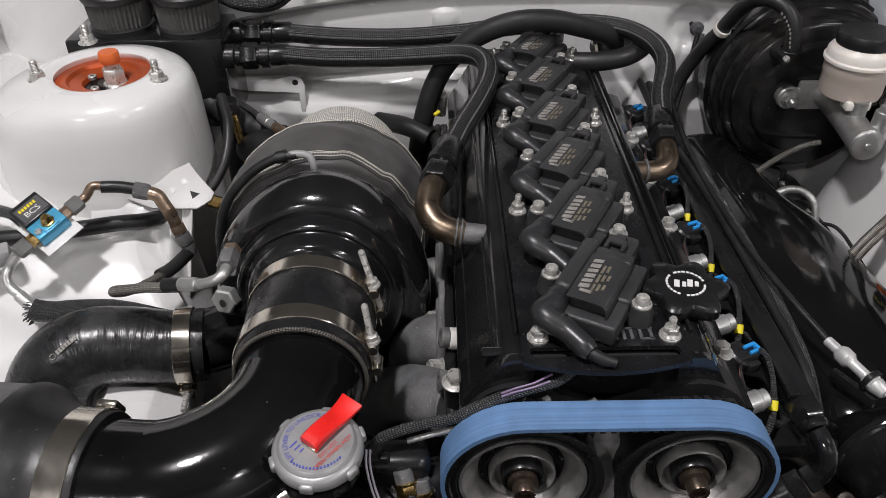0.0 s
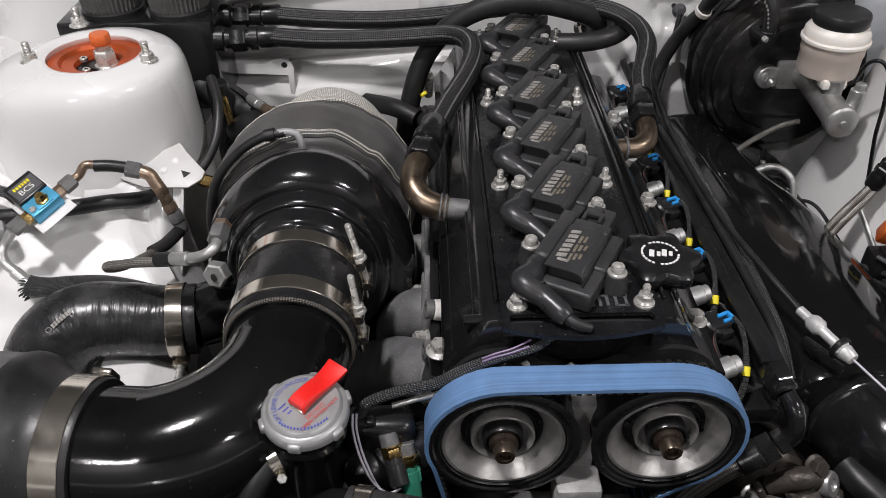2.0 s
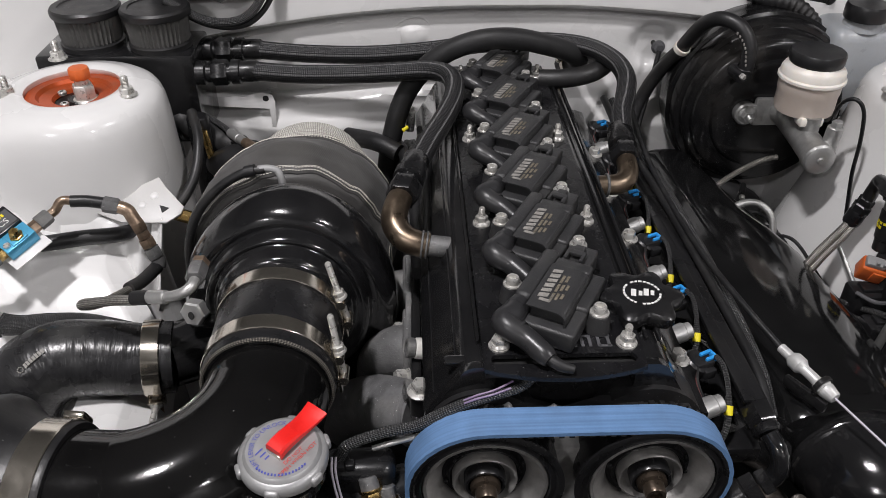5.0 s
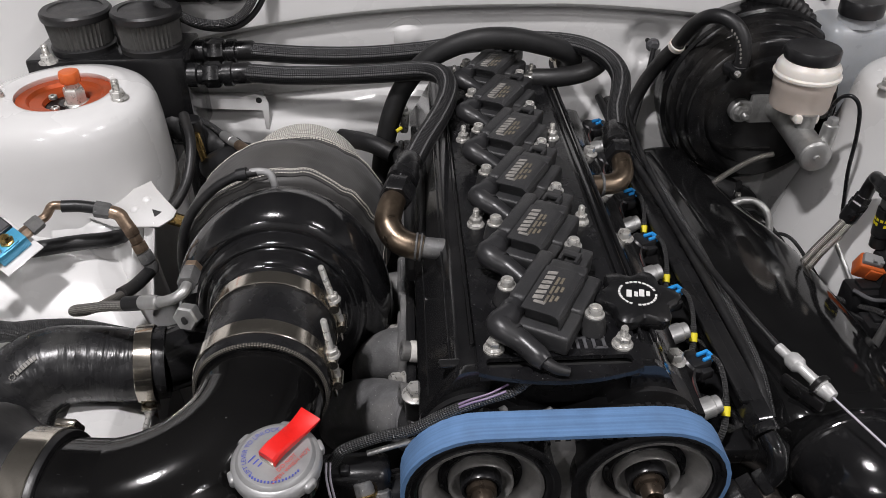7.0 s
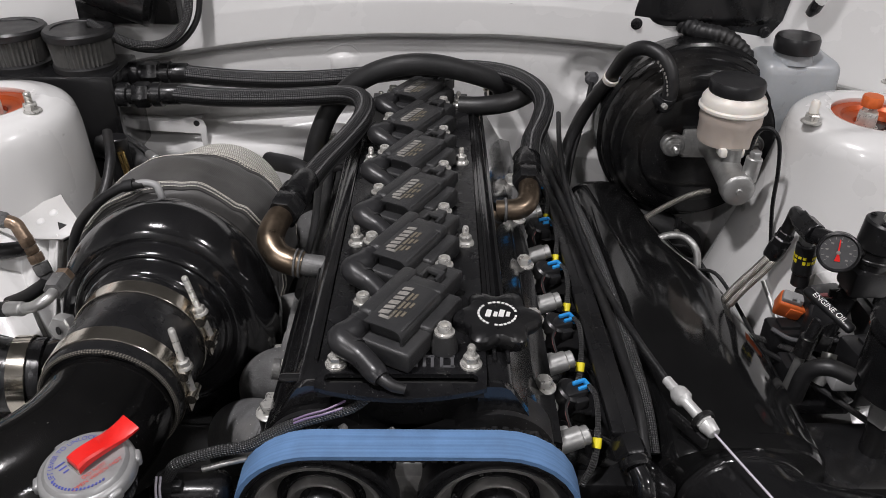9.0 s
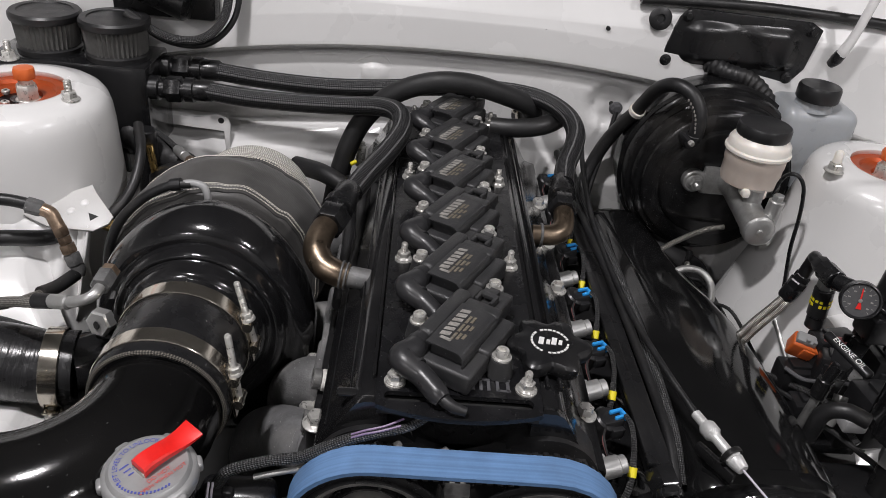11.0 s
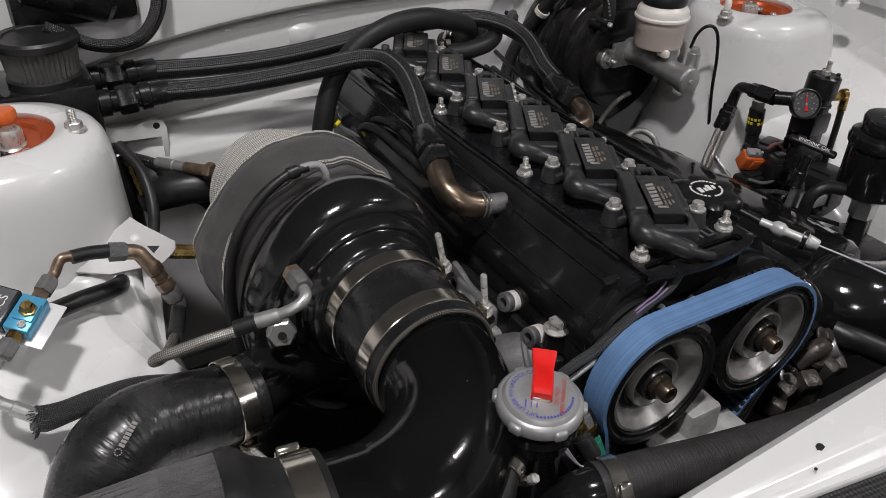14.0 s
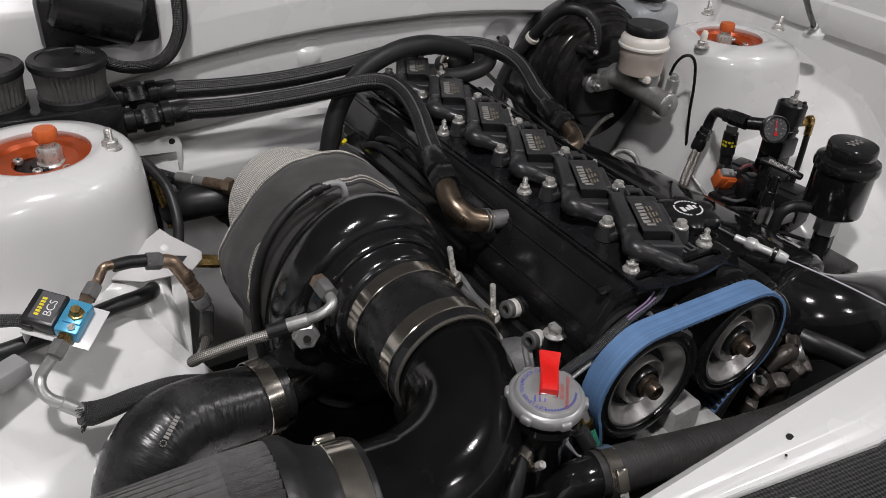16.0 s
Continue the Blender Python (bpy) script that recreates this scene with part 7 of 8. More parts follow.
for k in range(9):
    f = curve_pts([(0.4475, 0.906, 0.913), (0.443, 0.909, 0.934), (0.433, 0.919, 0.950), (0.418, 0.936, 0.959), (0.404, 0.956, 0.948)], 4)[k]
    box(b, f + V(-0.004, -0.002, -0.006), (0.0014, 0.003, 0.0028))
tagged(part("printed_mark", b, INKDIM, bh, "small worn white print"), kind="stuff")
worm_clamp(bh, (0.4475, 0.914, 0.898), (0.0, -0.2, 1), 0.0097, 0.007, (-1, -0.4, 0), mat=PLASTIC)
b = NB()
ring(b, (0.393, 1.001, 0.893), (0.15, -0.6, 0.9), 0.0094, 0.0118, 0.008, n=24)
part("white_band", b, MILKY, bh)
b = NB()
tube(b, [(0.393, 1.002, 0.892), (0.380, 1.02, 0.862), (0.362, 1.03, 0.82), (0.345, 1.02, 0.775), (0.335, 0.99, 0.74)], 0.0098, n=16)
part("lower_hose", b, RUBBER, bh)
b = NB()
tube(b, [(0.376, 1.045, 0.872), (0.366, 1.03, 0.82), (0.352, 1.01, 0.76), (0.345, 0.98, 0.70)], 0.0035, n=10)
part("drain_tube", b, RUBBER, bh)
e = thing("brake_vent_hose", "black corrugated hose over the brake booster", "hose", (0.55, 1.03, 0.94))
b = NB()
L = curve_pts([(0.490, 1.050, 0.955), (0.513, 1.030, 0.950), (0.545, 1.022, 0.944), (0.571, 1.015, 0.924), (0.584, 1.008, 0.900), (0.590, 1.005, 0.87)], 8)
tube(b, L, [0.0112 + 0.0016 * (k % 2) for k in range(len(L))], n=18, sub=2)
part("hose_tube", b, RUBBER, e)
mc = thing("brake_master_cylinder", "bare metal brake master cylinder with a white reservoir", "master cylinder", (0.52, 0.86, 0.81))
b = NB()
tube(b, [(0.520, 0.935, 0.835), (0.518, 0.90, 0.835), (0.514, 0.85, 0.834), (0.511, 0.797, 0.832)], [0.021, 0.0185, 0.0175, 0.0178], n=28)
cyl(b, (0.5115, 0.805, 0.832), (0.511, 0.789, 0.832), 0.0195, n=28, bev=0.002)
cyl(b, (0.514, 0.84, 0.845), (0.514, 0.84, 0.866), 0.012, n=20)
part("cylinder", b, ALU, mc)
b = NB()
lathe(b, [(0, 0), (0.017, 0), (0.018, 0.001), (0.0165, 0.002), (0.004, 0.0015), (0.003, 0.004), (0, 0.004)], aim((0.511, 0.789, 0.832), (0, -1, 0)), 28)
part("end_plug", b, MACHINED, mc)
b = NB()
box(b, (0.520, 0.926, 0.832), (0.082, 0.010, 0.040), bev=0.004)
for sx in (-1, 1):
    lathe(b, [(0, 0), (0.0155, 0), (0.0155, 0.010), (0.0135, 0.012), (0, 0.012)], aim((0.520 + 0.052 * sx, 0.931, 0.830), (0, -1, 0)), 28)
    box(b, (0.520 + 0.040 * sx, 0.9255, 0.830), (0.028, 0.010, 0.026), Matrix.Identity(4), bev=0.003)
for sx in (-1, 1):
    hexa(b, (0.520 + 0.052 * sx, 0.9195, 0.830), (0, -1, 0), 0.0085, 0.008, flange=0.011, stud=0.008)
part("flange", b, ALU, mc)
b = NB()
lathe(b, [(0, 0.855), (0.020, 0.855), (0.033, 0.860), (0.0345, 0.866), (0.0345, 0.885), (0.0355, 0.887), (0.0355, 0.900), (0, 0.900)], Matrix.Translation((0.5145, 0.869, 0.003)) @ Matrix.Diagonal((1.05, 1.05, 1, 1)), 48)
res = part("reservoir", b, FLUID, mc, "milky reservoir tinted by its fluid")
b = NB()
lathe(b, [(0.0, 0.900), (0.0365, 0.900), (0.0385, 0.902), (0.0385, 0.905), (0.0365, 0.907), (0.0360, 0.914), (0.0335, 0.918), (0.030, 0.921), (0.028, 0.924), (0, 0.924)], Matrix.Translation((0.5145, 0.869, 0.003)) @ Matrix.Diagonal((1.05, 1.05, 1, 1)), 48)
part("reservoir_top", b, MILKY, res, "white reservoir collar")
b = NB()
lathe(b, [(0, 0.922), (0.030, 0.922), (0.031, 0.925), (0.031, 0.9345), (0.0295, 0.937), (0, 0.938)], Matrix.Translation((0.5145, 0.869, 0.003)) @ Matrix.Diagonal((1.05, 1.05, 1, 1)), 60, lobes=30, depth=0.008)
part("reservoir_cap", b, PLASTIC, res, "black screw cap")
b = NB()
box(b, (0.512, 0.842, 0.860), (0.03, 0.02, 0.012), bev=0.003)
part("reservoir_foot", b, MILKY, res)
b = NB()
cyl(b, (0.526, 0.806, 0.838), (0.528, 0.806, 0.868), 0.0095, n=18, bev=0.001)
hexa(b, (0.528, 0.806, 0.868), (0, 0, 1), 0.007, 0.008)
part("outlet_port", b, MACHINED, mc)
b = NB()
tube(b, [(0.524, 0.812, 0.874), (0.522, 0.804, 0.895), (0.524, 0.794, 0.909), (0.532, 0.786, 0.911), (0.541, 0.782, 0.897), (0.547, 0.780, 0.862), (0.551, 0.780, 0.817), (0.562, 0.781, 0.76), (0.567, 0.782, 0.72)], 0.0024, n=10)
part("brake_pipe", b, SATIN, mc)
wb = thing("washer_bottle", "cloudy plastic fluid bottle with a black cap", "bottle", (0.622, 0.985, 0.78))
b = NB()
box(b, (0.632, 0.995, 0.868), (0.105, 0.085, 0.13), bev=0.018, seg=4)
lathe(b, [(0, 0), (0.026, 0), (0.022, 0.02), (0, 0.02)], Matrix.Translation((0.622, 0.978, 0.928)), 32)
part("bottle", b, BOTTLE, wb)
b = NB()
lathe(b, [(0, 0.942), (0.027, 0.942), (0.028, 0.945), (0.028, 0.958), (0.026, 0.962), (0, 0.963)], Matrix.Translation((0.622, 0.975, 0.0)), 60, lobes=30, depth=0.01)
part("bottle_cap", b, PLASTIC, wb, "black ribbed cap")

# braided clutch line and steel lines
for pts, r, lab in (([(0.435, 0.888, 0.738), (0.462, 0.903, 0.7465), (0.492, 0.916, 0.7555), (0.512, 0.922, 0.760), (0.53, 0.925, 0.762)], 0.0038, "clear sleeved braided steel line by the booster"), ([(0.465, 0.690, 0.700), (0.478, 0.705, 0.716), (0.505, 0.725, 0.738), (0.532, 0.740, 0.757), (0.551, 0.750, 0.772)], 0.0046, "braided steel fuel hose rising to the regulator"), ([(0.4700, 0.6865, 0.695), (0.4832, 0.7012, 0.711), (0.5102, 0.7212, 0.733), (0.5372, 0.7365, 0.752), (0.5550, 0.747, 0.768)], 0.0046, "second braided steel hose beside the first")):
    e = thing("braided_line", lab, "hose", pts[0])
    b = NB()
    tube(b, pts, r, n=14)
    part("braid", b, STEELBRAID, e)
e = thing("steel_pipe", "thin bare steel pipe beside the braided hoses", "pipe", (0.56, 0.74, 0.70))
b = NB()
tube(b, [(0.555, 0.762, 0.724), (0.560, 0.742, 0.709), (0.565, 0.722, 0.694)], 0.0030, n=10)
part("pipe", b, MACHINED, e)

# fuel pressure regulator with gauge
fp_ = thing("fuel_pressure_regulator", "black fuel pressure regulator with a round dial gauge", "pressure regulator", (0.60, 0.645, 0.74))
fit1, fit2 = V(0.551, 0.750, 0.768), V(0.560, 0.746, 0.806)
fd = (fit2 - fit1).normalized()
b = NB()
lathe(b, [(0, -0.002), (0.0095, -0.002), (0.0108, 0.001), (0.0108, 0.015), (0.0098, 0.018), (0, 0.018)], aim(fit1, fd), 20)
part("hose_end", b, SATIN, fp_)
part("hose_nut", hexa(NB(), fit1 + fd * 0.018, fd, 0.0112, 0.010), SATIN, fp_)
part("swivel_nut", hexa(NB(), fit1 + fd * 0.029, fd, 0.0100, 0.008), SATIN, fp_)
b = NB()
tube(b, [fit1 + fd * 0.035, fit2 + V(0.001, -0.001, 0.012), (0.558, 0.737, 0.833), (0.552, 0.724, 0.839), (0.550, 0.708, 0.841)], [0.0082, 0.0078, 0.0074, 0.0074, 0.0078], n=16)
part("feed_elbow", b, SATIN, fp_)
part("feed_nut", hexa(NB(), (0.550, 0.712, 0.841), (0.0, -1, 0.05), 0.0102, 0.013), SATIN, fp_)
b = NB()
cyl(b, (0.550, 0.699, 0.8415), (0.5515, 0.672, 0.843), 0.0118, n=8, bev=0.001)
cyl(b, (0.5515, 0.672, 0.843), (0.566, 0.650, 0.846), 0.0095, n=16)
part("tee_block", b, SATIN, fp_)
b = NB()
cyl(b, (0.6015, 0.643, 0.846), (0.604, 0.643, 0.877), 0.0215, n=40, bev=0.002)
cyl(b, (0.600, 0.643, 0.824), (0.6015, 0.643, 0.847), 0.0185, n=36, bev=0.002)
ring(b, (0.6008, 0.643, 0.836), (0.04, 0.02, 1), 0.015, 0.0205, 0.004)
box(b, (0.596, 0.640, 0.812), (0.038, 0.036, 0.030), Matrix.Identity(4), bev=0.004)
box(b, (0.603, 0.662, 0.800), (0.030, 0.008, 0.044), Matrix.Identity(4), bev=0.002)
part("regulator_body", b, SATIN, fp_)
b = NB()
cyl(b, (0.604, 0.643, 0.876), (0.606, 0.643, 0.895), 0.0034, n=14)
hexa(b, (0.604, 0.643, 0.877), (0.03, 0.04, 1), 0.0062, 0.006)
part("adjuster_screw", b, ZINC, fp_)
for k in range(4):
    a = radians(45 + 90 * k)
    b = NB()
    lathe(b, [(0, 0), (0.0028, 0), (0.0028, 0.003), (0.0014, 0.003), (0.0013, 0.0015), (0, 0.0015)], Matrix.Translation((0.604 + 0.0155 * math.cos(a), 0.643 + 0.0155 * math.sin(a), 0.877)), 12)
    part("cap_screw", b, SATIN, fp_)
GD = V(-0.45, -0.85, 0.30).normalized()
GP = V(0.553, 0.626, 0.851)
b = NB()
cyl(b, V(0.590, 0.643, 0.842), GP - GD * 0.010, 0.008, n=12)
part("gauge_stem", b, SATIN, fp_)
b = NB()
lathe(b, [(0, -0.018), (0.010, -0.018), (0.010, -0.010), (0.0185, -0.009), (0.0200, -0.006), (0.0200, 0.003), (0.0186, 0.004), (0.0172, 0.001), (0, 0.001)], aim(GP, GD), 48)
gg = part("gauge_case", b, PLASTIC, fp_, "black round gauge case")
mg2 = aim(GP, GD)
b = NB()
lathe(b, [(0, 0.0011), (0.0170, 0.0011), (0.0170, 0.0013), (0, 0.0013)], mg2, 40)
# Dial colour lifted to grey, standing for glare on the gauge glass.
part("dial_face", b, surf("dial_with_glass_glare", (0.085, 0.085, 0.088), 0.25, vary=0.15, scale=200, bump=0.02), gg, "gauge dial greyed by painted glass glare")
b = NB()
for k in range(13):
    a = radians(-45 + 22.5 * k)
    box(b, (0.0145, 0, 0.0014), (0.0028, 0.0005, 0.0003), mg2 @ Matrix.Rotation(a, 4, "Z"))
for k in range(7):
    a = radians(-35 + 42 * k)
    box(b, (0.0108 * math.cos(a), 0.0108 * math.sin(a), 0.0014), (0.0026, 0.0014, 0.0003), mg2)
tagged(part("dial_mark", b, INKDIM, gg), kind="stuff")
# the needle lies along the dial's up line
gu = (V(0, 0, 1) - GD * GD.z).normalized()
gr = gu.cross(GD)
mn = Matrix.Translation(GP + GD * 0.0017) @ Matrix((gr, gu, GD)).transposed().to_4x4()
b = NB()
prism(b, [(-0.0009, -0.002), (0.0009, -0.002), (0.0005, 0.013), (-0.0005, 0.013)], 0, 0.0005, mn @ Matrix.Rotation(radians(6), 4, "Z"))
prism(b, [(-0.0028, -0.009), (0.0028, -0.009), (0.0008, -0.001), (-0.0008, -0.001)], 0, 0.0005, mn @ Matrix.Rotation(radians(6), 4, "Z"))
part("needle", b, RED, gg)
b = NB()
lathe(b, [(0, 0), (0.0020, 0), (0.0019, 0.0008), (0, 0.001)], mg2 @ Matrix.Translation((0, 0, 0.002)), 16)
part("pivot", b, INKDIM, gg)
b = NB()
hexa(b, (0.620, 0.636, 0.846), (0.85, -0.3, 0.0), 0.0068, 0.012)
cyl(b, (0.634, 0.631, 0.848), (0.642, 0.629, 0.848), 0.0075, n=14, bev=0.001)
cyl(b, (0.640, 0.629, 0.848), (0.640, 0.628, 0.824), 0.0058, n=14, bev=0.001)
part("brass_elbow", b, BRASS, fp_)
b = NB()
tube(b, [(0.640, 0.628, 0.826), (0.640, 0.627, 0.79), (0.637, 0.626, 0.75), (0.632, 0.628, 0.70)], 0.0046, n=12)
part("vacuum_tube", b, RUBBER, fp_)
b = NB()
cyl(b, (0.585, 0.640, 0.790), (0.578, 0.638, 0.764), 0.0115, n=6, bev=0.001)
cyl(b, (0.579, 0.638, 0.766), (0.574, 0.637, 0.742), 0.0095, n=16, bev=0.001)
cyl(b, (0.575, 0.637, 0.744), (0.571, 0.636, 0.722), 0.0112, n=6, bev=0.001)
part("lower_fitting", b, SATIN, fp_)
b = NB()
box(b, (0.617, 0.655, 0.782), (0.085, 0.006, 0.010), Matrix.Identity(4), bev=0.002)
box(b, (0.640, 0.655, 0.750), (0.030, 0.005, 0.070), Matrix.Identity(4), bev=0.002)
part("mounting_bracket", b, SATIN, fp_)
ps = thing("pressure_sensor", "pressure sensor with a yellow printed sleeve and orange plug", "sensor", (0.565, 0.70, 0.74))
s0, s1 = V(0.562, 0.703, 0.826), V(0.567, 0.703, 0.758)
sd = (s1 - s0).normalized()
part("sensor_hex", hexa(NB(), s0, sd, 0.0098, 0.013), MACHINED, ps)
b = NB()
cyl(b, s0 + sd * 0.012, s0 + sd * 0.050, 0.0112, n=24, bev=0.0015)
cyl(b, s0 + sd * 0.048, s0 + sd * 0.066, 0.0098, n=20, bev=0.001)
sn = part("sensor_body", b, PLASTIC, ps)
for o, h in ((0.026, 0.0040), (0.032, 0.0050)):
    b = NB()
    for k in range(14):
        a = math.tau * k / 14
        if (k * 7 + int(o * 1000)) % 5:
            box(b, (0.0112 * math.cos(a), 0.0112 * math.sin(a), o), (0.0006, 0.0034, h * 0.8), aim(s0, sd) @ Matrix.Rotation(0, 4, "Z") @ Matrix.Translation((0.0112 * math.cos(a), 0.0112 * math.sin(a), o)) @ Matrix.Rotation(a, 4, "Z") @ Matrix.Translation((-0.0112 * math.cos(a), -0.0112 * math.sin(a), -o)))
    tagged(part("yellow_print", b, YELLOW, sn, "yellow printed marks"), kind="stuff")
b = NB()
mo = Matrix.Translation((0.558, 0.688, 0.742)) @ Matrix.Rotation(radians(-24), 4, "Z") @ Matrix.Rotation(radians(24), 4, "X") @ Matrix.Rotation(radians(10), 4, "Y")
box(b, (0, 0, -0.003), (0.033, 0.020, 0.026), mo, bev=0.003, seg=3)
box(b, (0.004, -0.010, -0.001), (0.014, 0.004, 0.016), mo, bev=0.001)
part("orange_plug", b, ORANGE_PL, ps, "orange connector housing")
b = NB()
box(b, (-0.004, 0, 0.0125), (0.022, 0.013, 0.008), mo, bev=0.0015)
box(b, (-0.004, -0.004, 0.0175), (0.004, 0.004, 0.006), mo, bev=0.0008)
box(b, (0.004, -0.004, 0.0175), (0.004, 0.004, 0.006), mo, bev=0.0008)
part("grey_cap", b, GREYLT, ps)
b = NB()
tube(b, [mo @ V(0.010, 0, 0.012), mo @ V(0.016, 0.004, 0.022), (0.590, 0.675, 0.764), (0.602, 0.668, 0.750)], 0.0026, n=8)
part("pink_lead", b, bpy.data.materials["faded_red_wire"], ps)
rb = thing("relay_block", "black relay and connector block on the inner wing", "relay block", (0.57, 0.66, 0.66))
for c, sz in (((0.558, 0.678, 0.706), (0.050, 0.034, 0.030)), ((0.596, 0.664, 0.706), (0.034, 0.034, 0.036)), ((0.560, 0.640, 0.690), (0.046, 0.030, 0.026)), ((0.595, 0.612, 0.690), (0.050, 0.040, 0.030))):
    b = NB()
    box(b, c, sz, Matrix.Identity(4), bev=0.004)
    box(b, (c[0], c[1], c[2] + sz[2] * 0.5), (sz[0] * 0.6, sz[1] * 0.5, 0.008), Matrix.Identity(4), bev=0.001)
    blk = part("relay", b, PLASTIC, rb)
    part("relay_screw", hexa(NB(), (c[0] + sz[0] * 0.36, c[1] - sz[1] * 0.2, c[2] + sz[2] * 0.5), (0, 0, 1), 0.0038, 0.004, flange=0.0052), ZINC, blk)
for c, sz, rz in (((0.590, 0.690, 0.735), (0.055, 0.030, 0.050), 12), ((0.632, 0.660, 0.730), (0.036, 0.050, 0.070), 0), ((0.575, 0.655, 0.735), (0.030, 0.026, 0.044), -20), ((0.618, 0.610, 0.715), (0.060, 0.050, 0.060), 8)):
    b = NB()
    mq = Matrix.Translation(c) @ Matrix.Rotation(radians(rz), 4, "Z")
    box(b, (0, 0, 0), sz, mq, bev=0.004)
    box(b, (0, -sz[1] * 0.5, 0.004), (sz[0] * 0.7, 0.006, sz[2] * 0.5), mq, bev=0.001)
    box(b, (0, 0, sz[2] * 0.5), (sz[0] * 0.5, sz[1] * 0.6, 0.007), mq, bev=0.001)
    part("connector_body", b, PLASTIC, rb)
b = NB()
box(b, (0.585, 0.648, 0.672), (0.12, 0.11, 0.014), Matrix.Identity(4), bev=0.003)
part("base_plate", b, SATIN, rb)
b = NB()
tube(b, [(0.570, 0.612, 0.735), (0.566, 0.604, 0.722), (0.560, 0.600, 0.705)], 0.0075, n=14)
part("bare_stub", b, MACHINED, rb)
b = NB()
box(b, (0.575, 0.585, 0.722), (0.026, 0.020, 0.016), Matrix.Rotation(radians(0), 4, "Z"), bev=0.003)
part("grey_plug", b, GREYLT, rb)
for k, pts in enumerate(([(0.52, 0.70, 0.690), (0.545, 0.66, 0.705), (0.565, 0.62, 0.715), (0.585, 0.575, 0.700)], [(0.505, 0.69, 0.690), (0.535, 0.650, 0.698), (0.56, 0.60, 0.700), (0.60, 0.555, 0.69)], [(0.53, 0.665, 0.726), (0.550, 0.650, 0.722), (0.585, 0.645, 0.727), (0.615, 0.650, 0.715)])):
    b = NB()
    tube(b, pts, 0.0038 - 0.0006 * k, n=8)
    part("lead", b, (NYLON_PLAIN, RUBBER, GREYPL)[k], rb)
dip = thing("oil_dipstick", "black oil dipstick handle with white lettering", "dipstick", (0.53, 0.588, 0.70))
hA_, hB_ = V(0.5275, 0.616, 0.8125), V(0.5515, 0.563, 0.8035)
hx = (hB_ - hA_).normalized()
hn_ = (V(-0.35, -0.25, 1) - hx * V(-0.35, -0.25, 1).dot(hx)).normalized()
md = Matrix.Translation((hA_ + hB_) / 2) @ Matrix((hx, hn_.cross(hx), hn_)).transposed().to_4x4()
b = NB()
box(b, (0, 0, 0), (0.062, 0.0105, 0.0085), md, bev=0.0036, seg=3)
prism(b, [(-0.016, 0.0), (0.016, 0.0), (0.007, -0.016), (-0.007, -0.016)], -0.003, 0.003, md @ Matrix.Rotation(radians(40), 4, "X"), bev=0.001)
part("handle", b, PLASTIC, dip)
part("lettering", text_bm("ENGINE OIL", 0.0078, md @ Matrix.Translation((0.001, 0, 0.0048))), INKWHITE, dip, "white raised lettering")
b = NB()
cyl(b, md @ V(0, -0.008, -0.008), (0.527, 0.588, 0.762), 0.0062, n=16, bev=0.001)
cyl(b, (0.5285, 0.588, 0.776), (0.527, 0.589, 0.752), 0.0085, n=16, bev=0.001)
part("stem", b, SATIN, dip)
b = NB()
cyl(b, (0.527, 0.588, 0.755), (0.522, 0.592, 0.690), 0.0048, n=14)
part("guide_tube", b, ALU, dip, "bare metal guide tube")
pr = thing("power_steering_reservoir", "gloss black power steering reservoir with a screw cap", "reservoir", (0.602, 0.520, 0.66))
PXr, PYr = 0.594, 0.530
b = NB()
lathe(b, [(0, 0.756), (0.036, 0.756), (0.0395, 0.759), (0.0405, 0.764), (0.0405, 0.822), (0.0435, 0.825), (0.044, 0.832), (0.042, 0.838), (0.033, 0.841), (0, 0.846)], Matrix.Translation((PXr, PYr, 0)), 56)
part("canister", b, GLOSS, pr)
b = NB()
lathe(b, [(0, 0.840), (0.031, 0.840), (0.033, 0.843), (0.033, 0.858), (0.0315, 0.861), (0, 0.862)], Matrix.Translation((PXr, PYr, 0)), 56)
part("screw_cap", b, GLOSS, pr)
b = NB()
for k in range(3):
    box(b, (PXr - 0.009 + 0.009 * k, PYr, 0.8624), (0.005, 0.012, 0.0004))
box(b, (PXr, PYr, 0.8624), (0.03, 0.003, 0.0004))
part("emblem", b, INKDIM, pr, "worn pale emblem")
b = NB()
cyl(b, (PXr - 0.006, PYr - 0.006, 0.757), (PXr - 0.006, PYr - 0.006, 0.748), 0.0175, n=24, bev=0.001)
cyl(b, (PXr - 0.006, PYr - 0.006, 0.748), (PXr - 0.006, PYr - 0.006, 0.724), 0.0165, n=6, bev=0.0012)
part("outlet_fitting", b, MACHINED, pr, "bare metal outlet fitting")
b = NB()
cyl(b, (PXr - 0.006, PYr - 0.006, 0.726), (PXr - 0.006, PYr - 0.006, 0.675), 0.0125, n=20, bev=0.001)
box(b, (PXr + 0.030, PYr + 0.012, 0.735), (0.012, 0.030, 0.14), Matrix.Identity(4), bev=0.003)
part("neck", b, SATIN, pr)
b = NB()
tube(b, [(PXr - 0.04, PYr + 0.01, 0.765), (PXr - 0.06, PYr + 0.02, 0.768), (PXr - 0.075, PYr + 0.028, 0.755), (PXr - 0.078, PYr + 0.03, 0.72)], 0.0085, n=16)
part("return_hose", b, RUBBER, pr)
b = NB()
box(b, (PXr - 0.02, PYr - 0.01, 0.655), (0.11, 0.09, 0.06), bev=0.008)
part("mount", b, SATIN, pr)

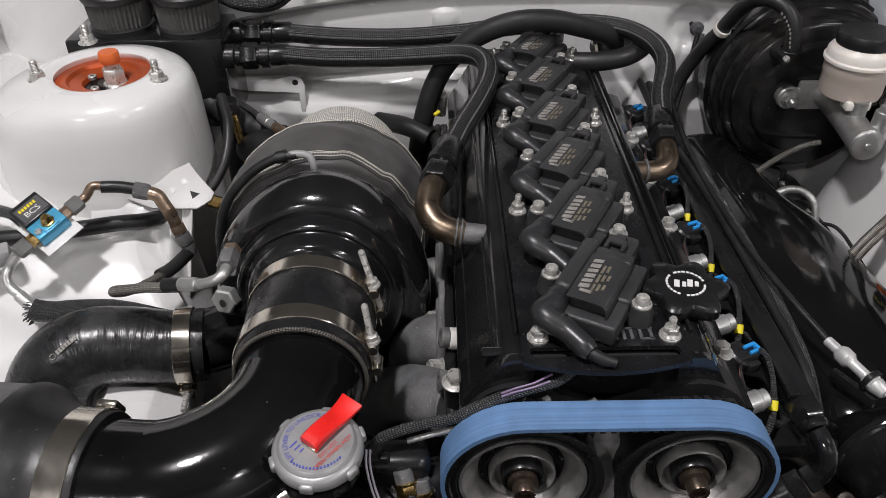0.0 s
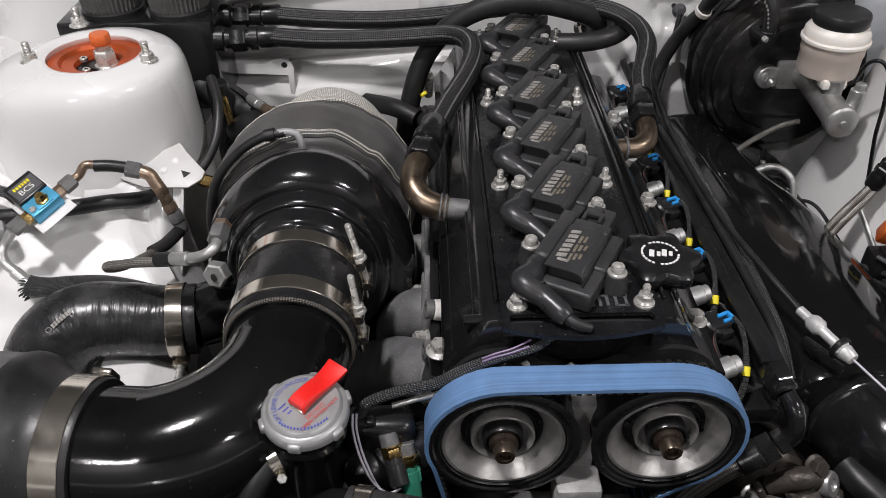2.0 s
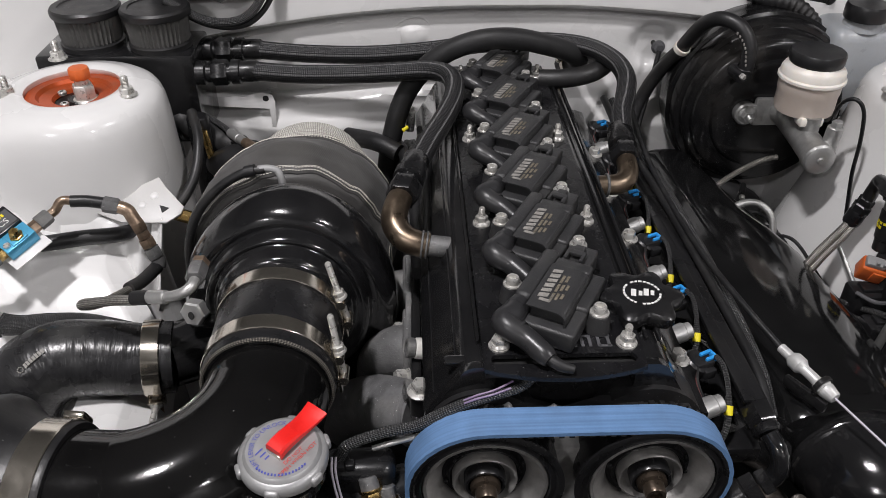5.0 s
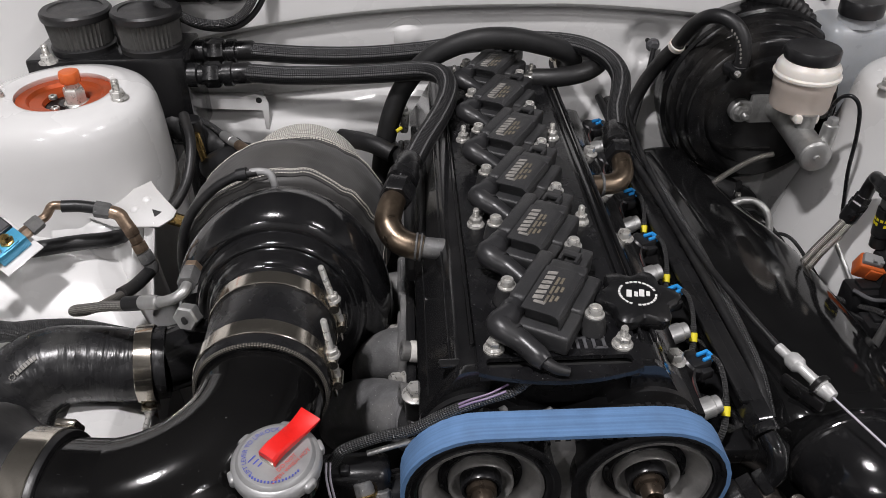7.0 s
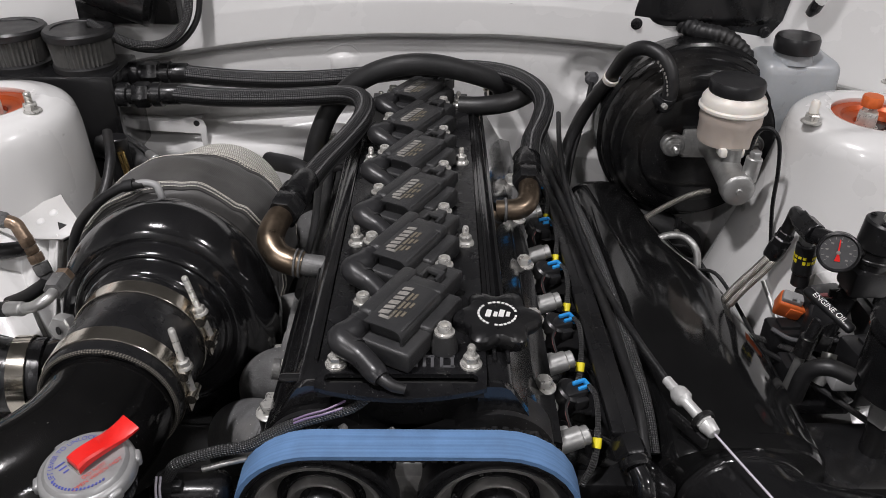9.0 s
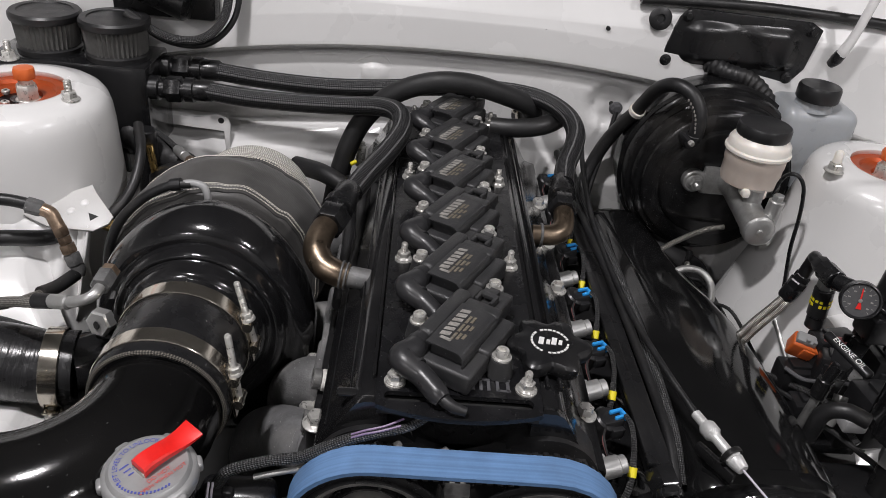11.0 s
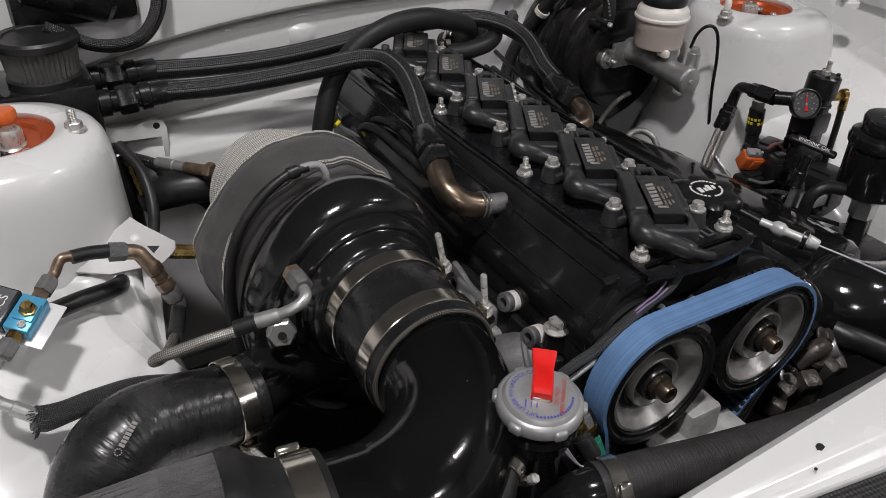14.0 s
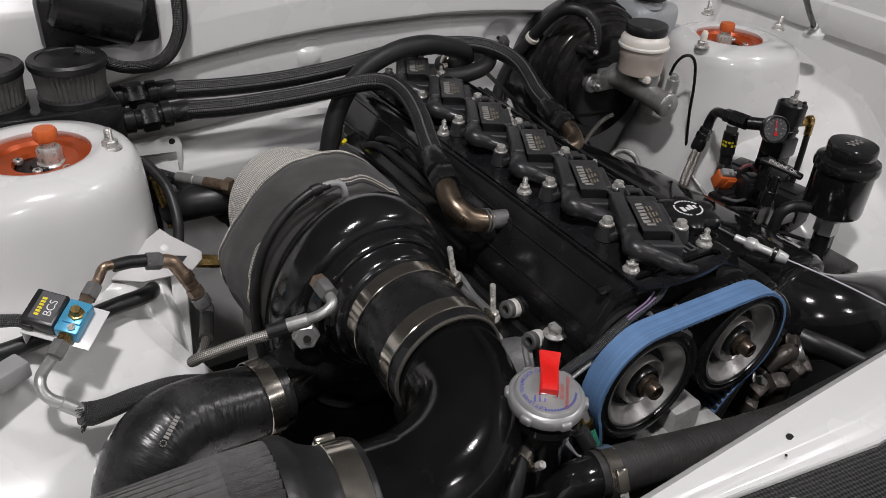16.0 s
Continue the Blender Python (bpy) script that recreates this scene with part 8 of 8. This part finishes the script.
# dark machinery low at the front right, and the pump
al = thing("alternator", "weathered grey and brown alternator casting low at the front", "alternator", (0.33, 0.40, 0.58))
BROWN = surf("brown_stained_casting", (0.085, 0.075, 0.067), 0.42, metal=0.45, vary=0.45, scale=60, bump=0.35, dirt=(0.10, 0.08, 0.065), dirt_amt=0.6)
b = NB()
lathe(b, [(0, 0), (0.046, 0), (0.050, 0.004), (0.050, 0.018), (0.046, 0.022), (0.046, 0.05), (0.040, 0.056), (0, 0.058)], aim((0.335, 0.440, 0.628), (-0.05, -1, 0.15)), 40)
part("casting", b, BROWN, al)
for k in range(5):
    b = NB()
    a = radians(35 + 28 * k)
    box(b, (0.030 * math.cos(a), 0.030 * math.sin(a), 0.056), (0.038, 0.008, 0.014), aim((0.335, 0.440, 0.628), (-0.05, -1, 0.15)) @ Matrix.Translation((0.030 * math.cos(a), 0.030 * math.sin(a), 0.056)) @ Matrix.Rotation(a, 4, "Z") @ Matrix.Translation((-0.030 * math.cos(a), -0.030 * math.sin(a), -0.056)), bev=0.003)
    part("casting_rib", b, BROWN, al)
b = NB()
cyl(b, (0.344, 0.408, 0.668), (0.342, 0.384, 0.690), 0.0155, n=24, bev=0.003)
part("round_boss", b, BROWN, al)
b = NB()
tube(b, [(0.322, 0.395, 0.676), (0.340, 0.388, 0.694), (0.358, 0.392, 0.690), (0.372, 0.402, 0.672)], [0.010, 0.011, 0.010, 0.009], n=14)
part("cast_arm", b, BROWN, al)
for px, py, pz in ((0.357, 0.397, 0.700), (0.305, 0.392, 0.664), (0.326, 0.380, 0.660)):
    part("casting_bolt", hexa(NB(), (px, py, pz), (0.3, -0.8, 0.6), 0.0085, 0.009, flange=0.011), BROWN if px > 0.35 else ZINC, al)
rnd = random.Random(21)
for c, sz, rz in (((0.300, 0.386, 0.655), (0.030, 0.020, 0.024), 12), ((0.322, 0.376, 0.664), (0.022, 0.022, 0.026), -18), ((0.283, 0.380, 0.645), (0.024, 0.018, 0.020), 30), ((0.352, 0.378, 0.668), (0.020, 0.020, 0.030), 8), ((0.375, 0.384, 0.664), (0.022, 0.026, 0.022), -25)):
    b = NB()
    box(b, (0, 0, 0), sz, Matrix.Translation(c) @ Matrix.Rotation(radians(rz), 4, "Z") @ Matrix.Rotation(radians(20), 4, "X"), bev=min(sz) * 0.22, seg=2)
    part("cast_lug", b, BROWN, al)
b = NB()
lathe(b, [(0, 0), (0.0115, 0), (0.0125, 0.002), (0.0125, 0.010), (0.011, 0.012), (0.006, 0.012), (0.005, 0.010), (0, 0.010)], aim((0.366, 0.392, 0.682), (0.6, -0.6, 0.5)), 24)
part("silver_cap", b, MACHINED, al)
b = NB()
tube(b, [(0.392, 0.405, 0.690), (0.400, 0.385, 0.688), (0.418, 0.360, 0.682), (0.445, 0.325, 0.670)], 0.0145, n=18)
part("short_hose", b, RUBBER, al)
# tangle of leads behind the plenum
tl = thing("wiring_loom", "loose grey and black leads beside the plenum", "wiring loom", (0.46, 0.78, 0.66))
rnd = random.Random(11)
for k in range(9):
    b = NB()
    o = V(0.455 + rnd.random() * 0.04, 0.80 + rnd.random() * 0.06, 0.685 + rnd.random() * 0.03)
    tube(b, [o, o + V(0.02, -0.03, 0.01 * rnd.random()), o + V(0.03 + 0.02 * rnd.random(), -0.08, -0.02), o + V(0.05, -0.15 - 0.05 * rnd.random(), -0.03)], 0.002 + 0.0018 * rnd.random(), n=8)
    part("lead", b, [RUBBER, NYLON_PLAIN, HOSE][k % 3], tl)
b = NB()
tube(b, [(0.425, 0.815, 0.735), (0.445, 0.825, 0.748), (0.47, 0.825, 0.748), (0.485, 0.81, 0.735), (0.485, 0.79, 0.70)], 0.0048, n=14)
part("alloy_pipe", b, ALU, tl)

# bonnet strut and hinge at the right wing
bsn = thing("bonnet_stay", "white bonnet stay with a grey joint on the scuttle", "bonnet stay", (0.665, 1.03, 0.97))
b = NB()
tube(b, [(0.662, 1.035, 0.980), (0.665, 1.030, 0.994), (0.672, 1.028, 1.020), (0.681, 1.030, 1.060), (0.692, 1.036, 1.10)], [0.006, 0.0075, 0.0062, 0.0062, 0.0062], n=12)
part("rod", b, WHITE, bsn)
b = NB()
tube(b, [(0.6585, 1.040, 0.972), (0.661, 1.035, 0.980), (0.664, 1.032, 0.990)], [0.006, 0.0085, 0.008], n=12)
part("joint", b, SATIN, bsn, "dark pivot joint")
gs = thing("bonnet_strut", "dark bonnet strut pivoted on the strut tower", "bonnet strut", (0.817, 0.779, 0.912))
b = NB()
lathe(b, [(0, -0.004), (0.017, -0.004), (0.017, 0.003), (0.012, 0.005), (0.008, 0.012), (0, 0.013)], Matrix.Translation((0.817, 0.779, 0.912)), 28)
part("pivot_base", b, WHITE, gs)
b = NB()
tube(b, [(0.816, 0.779, 0.922), (0.802, 0.774, 0.932)], 0.0065, n=14, sub=2)
part("ball_end", b, MACHINED, gs)
b = NB()
tube(b, [(0.803, 0.7745, 0.931), (0.76, 0.76, 0.958), (0.70, 0.738, 0.998), (0.62, 0.71, 1.05)], 0.0045, n=14)
part("strut_rod", b, SATIN, gs)
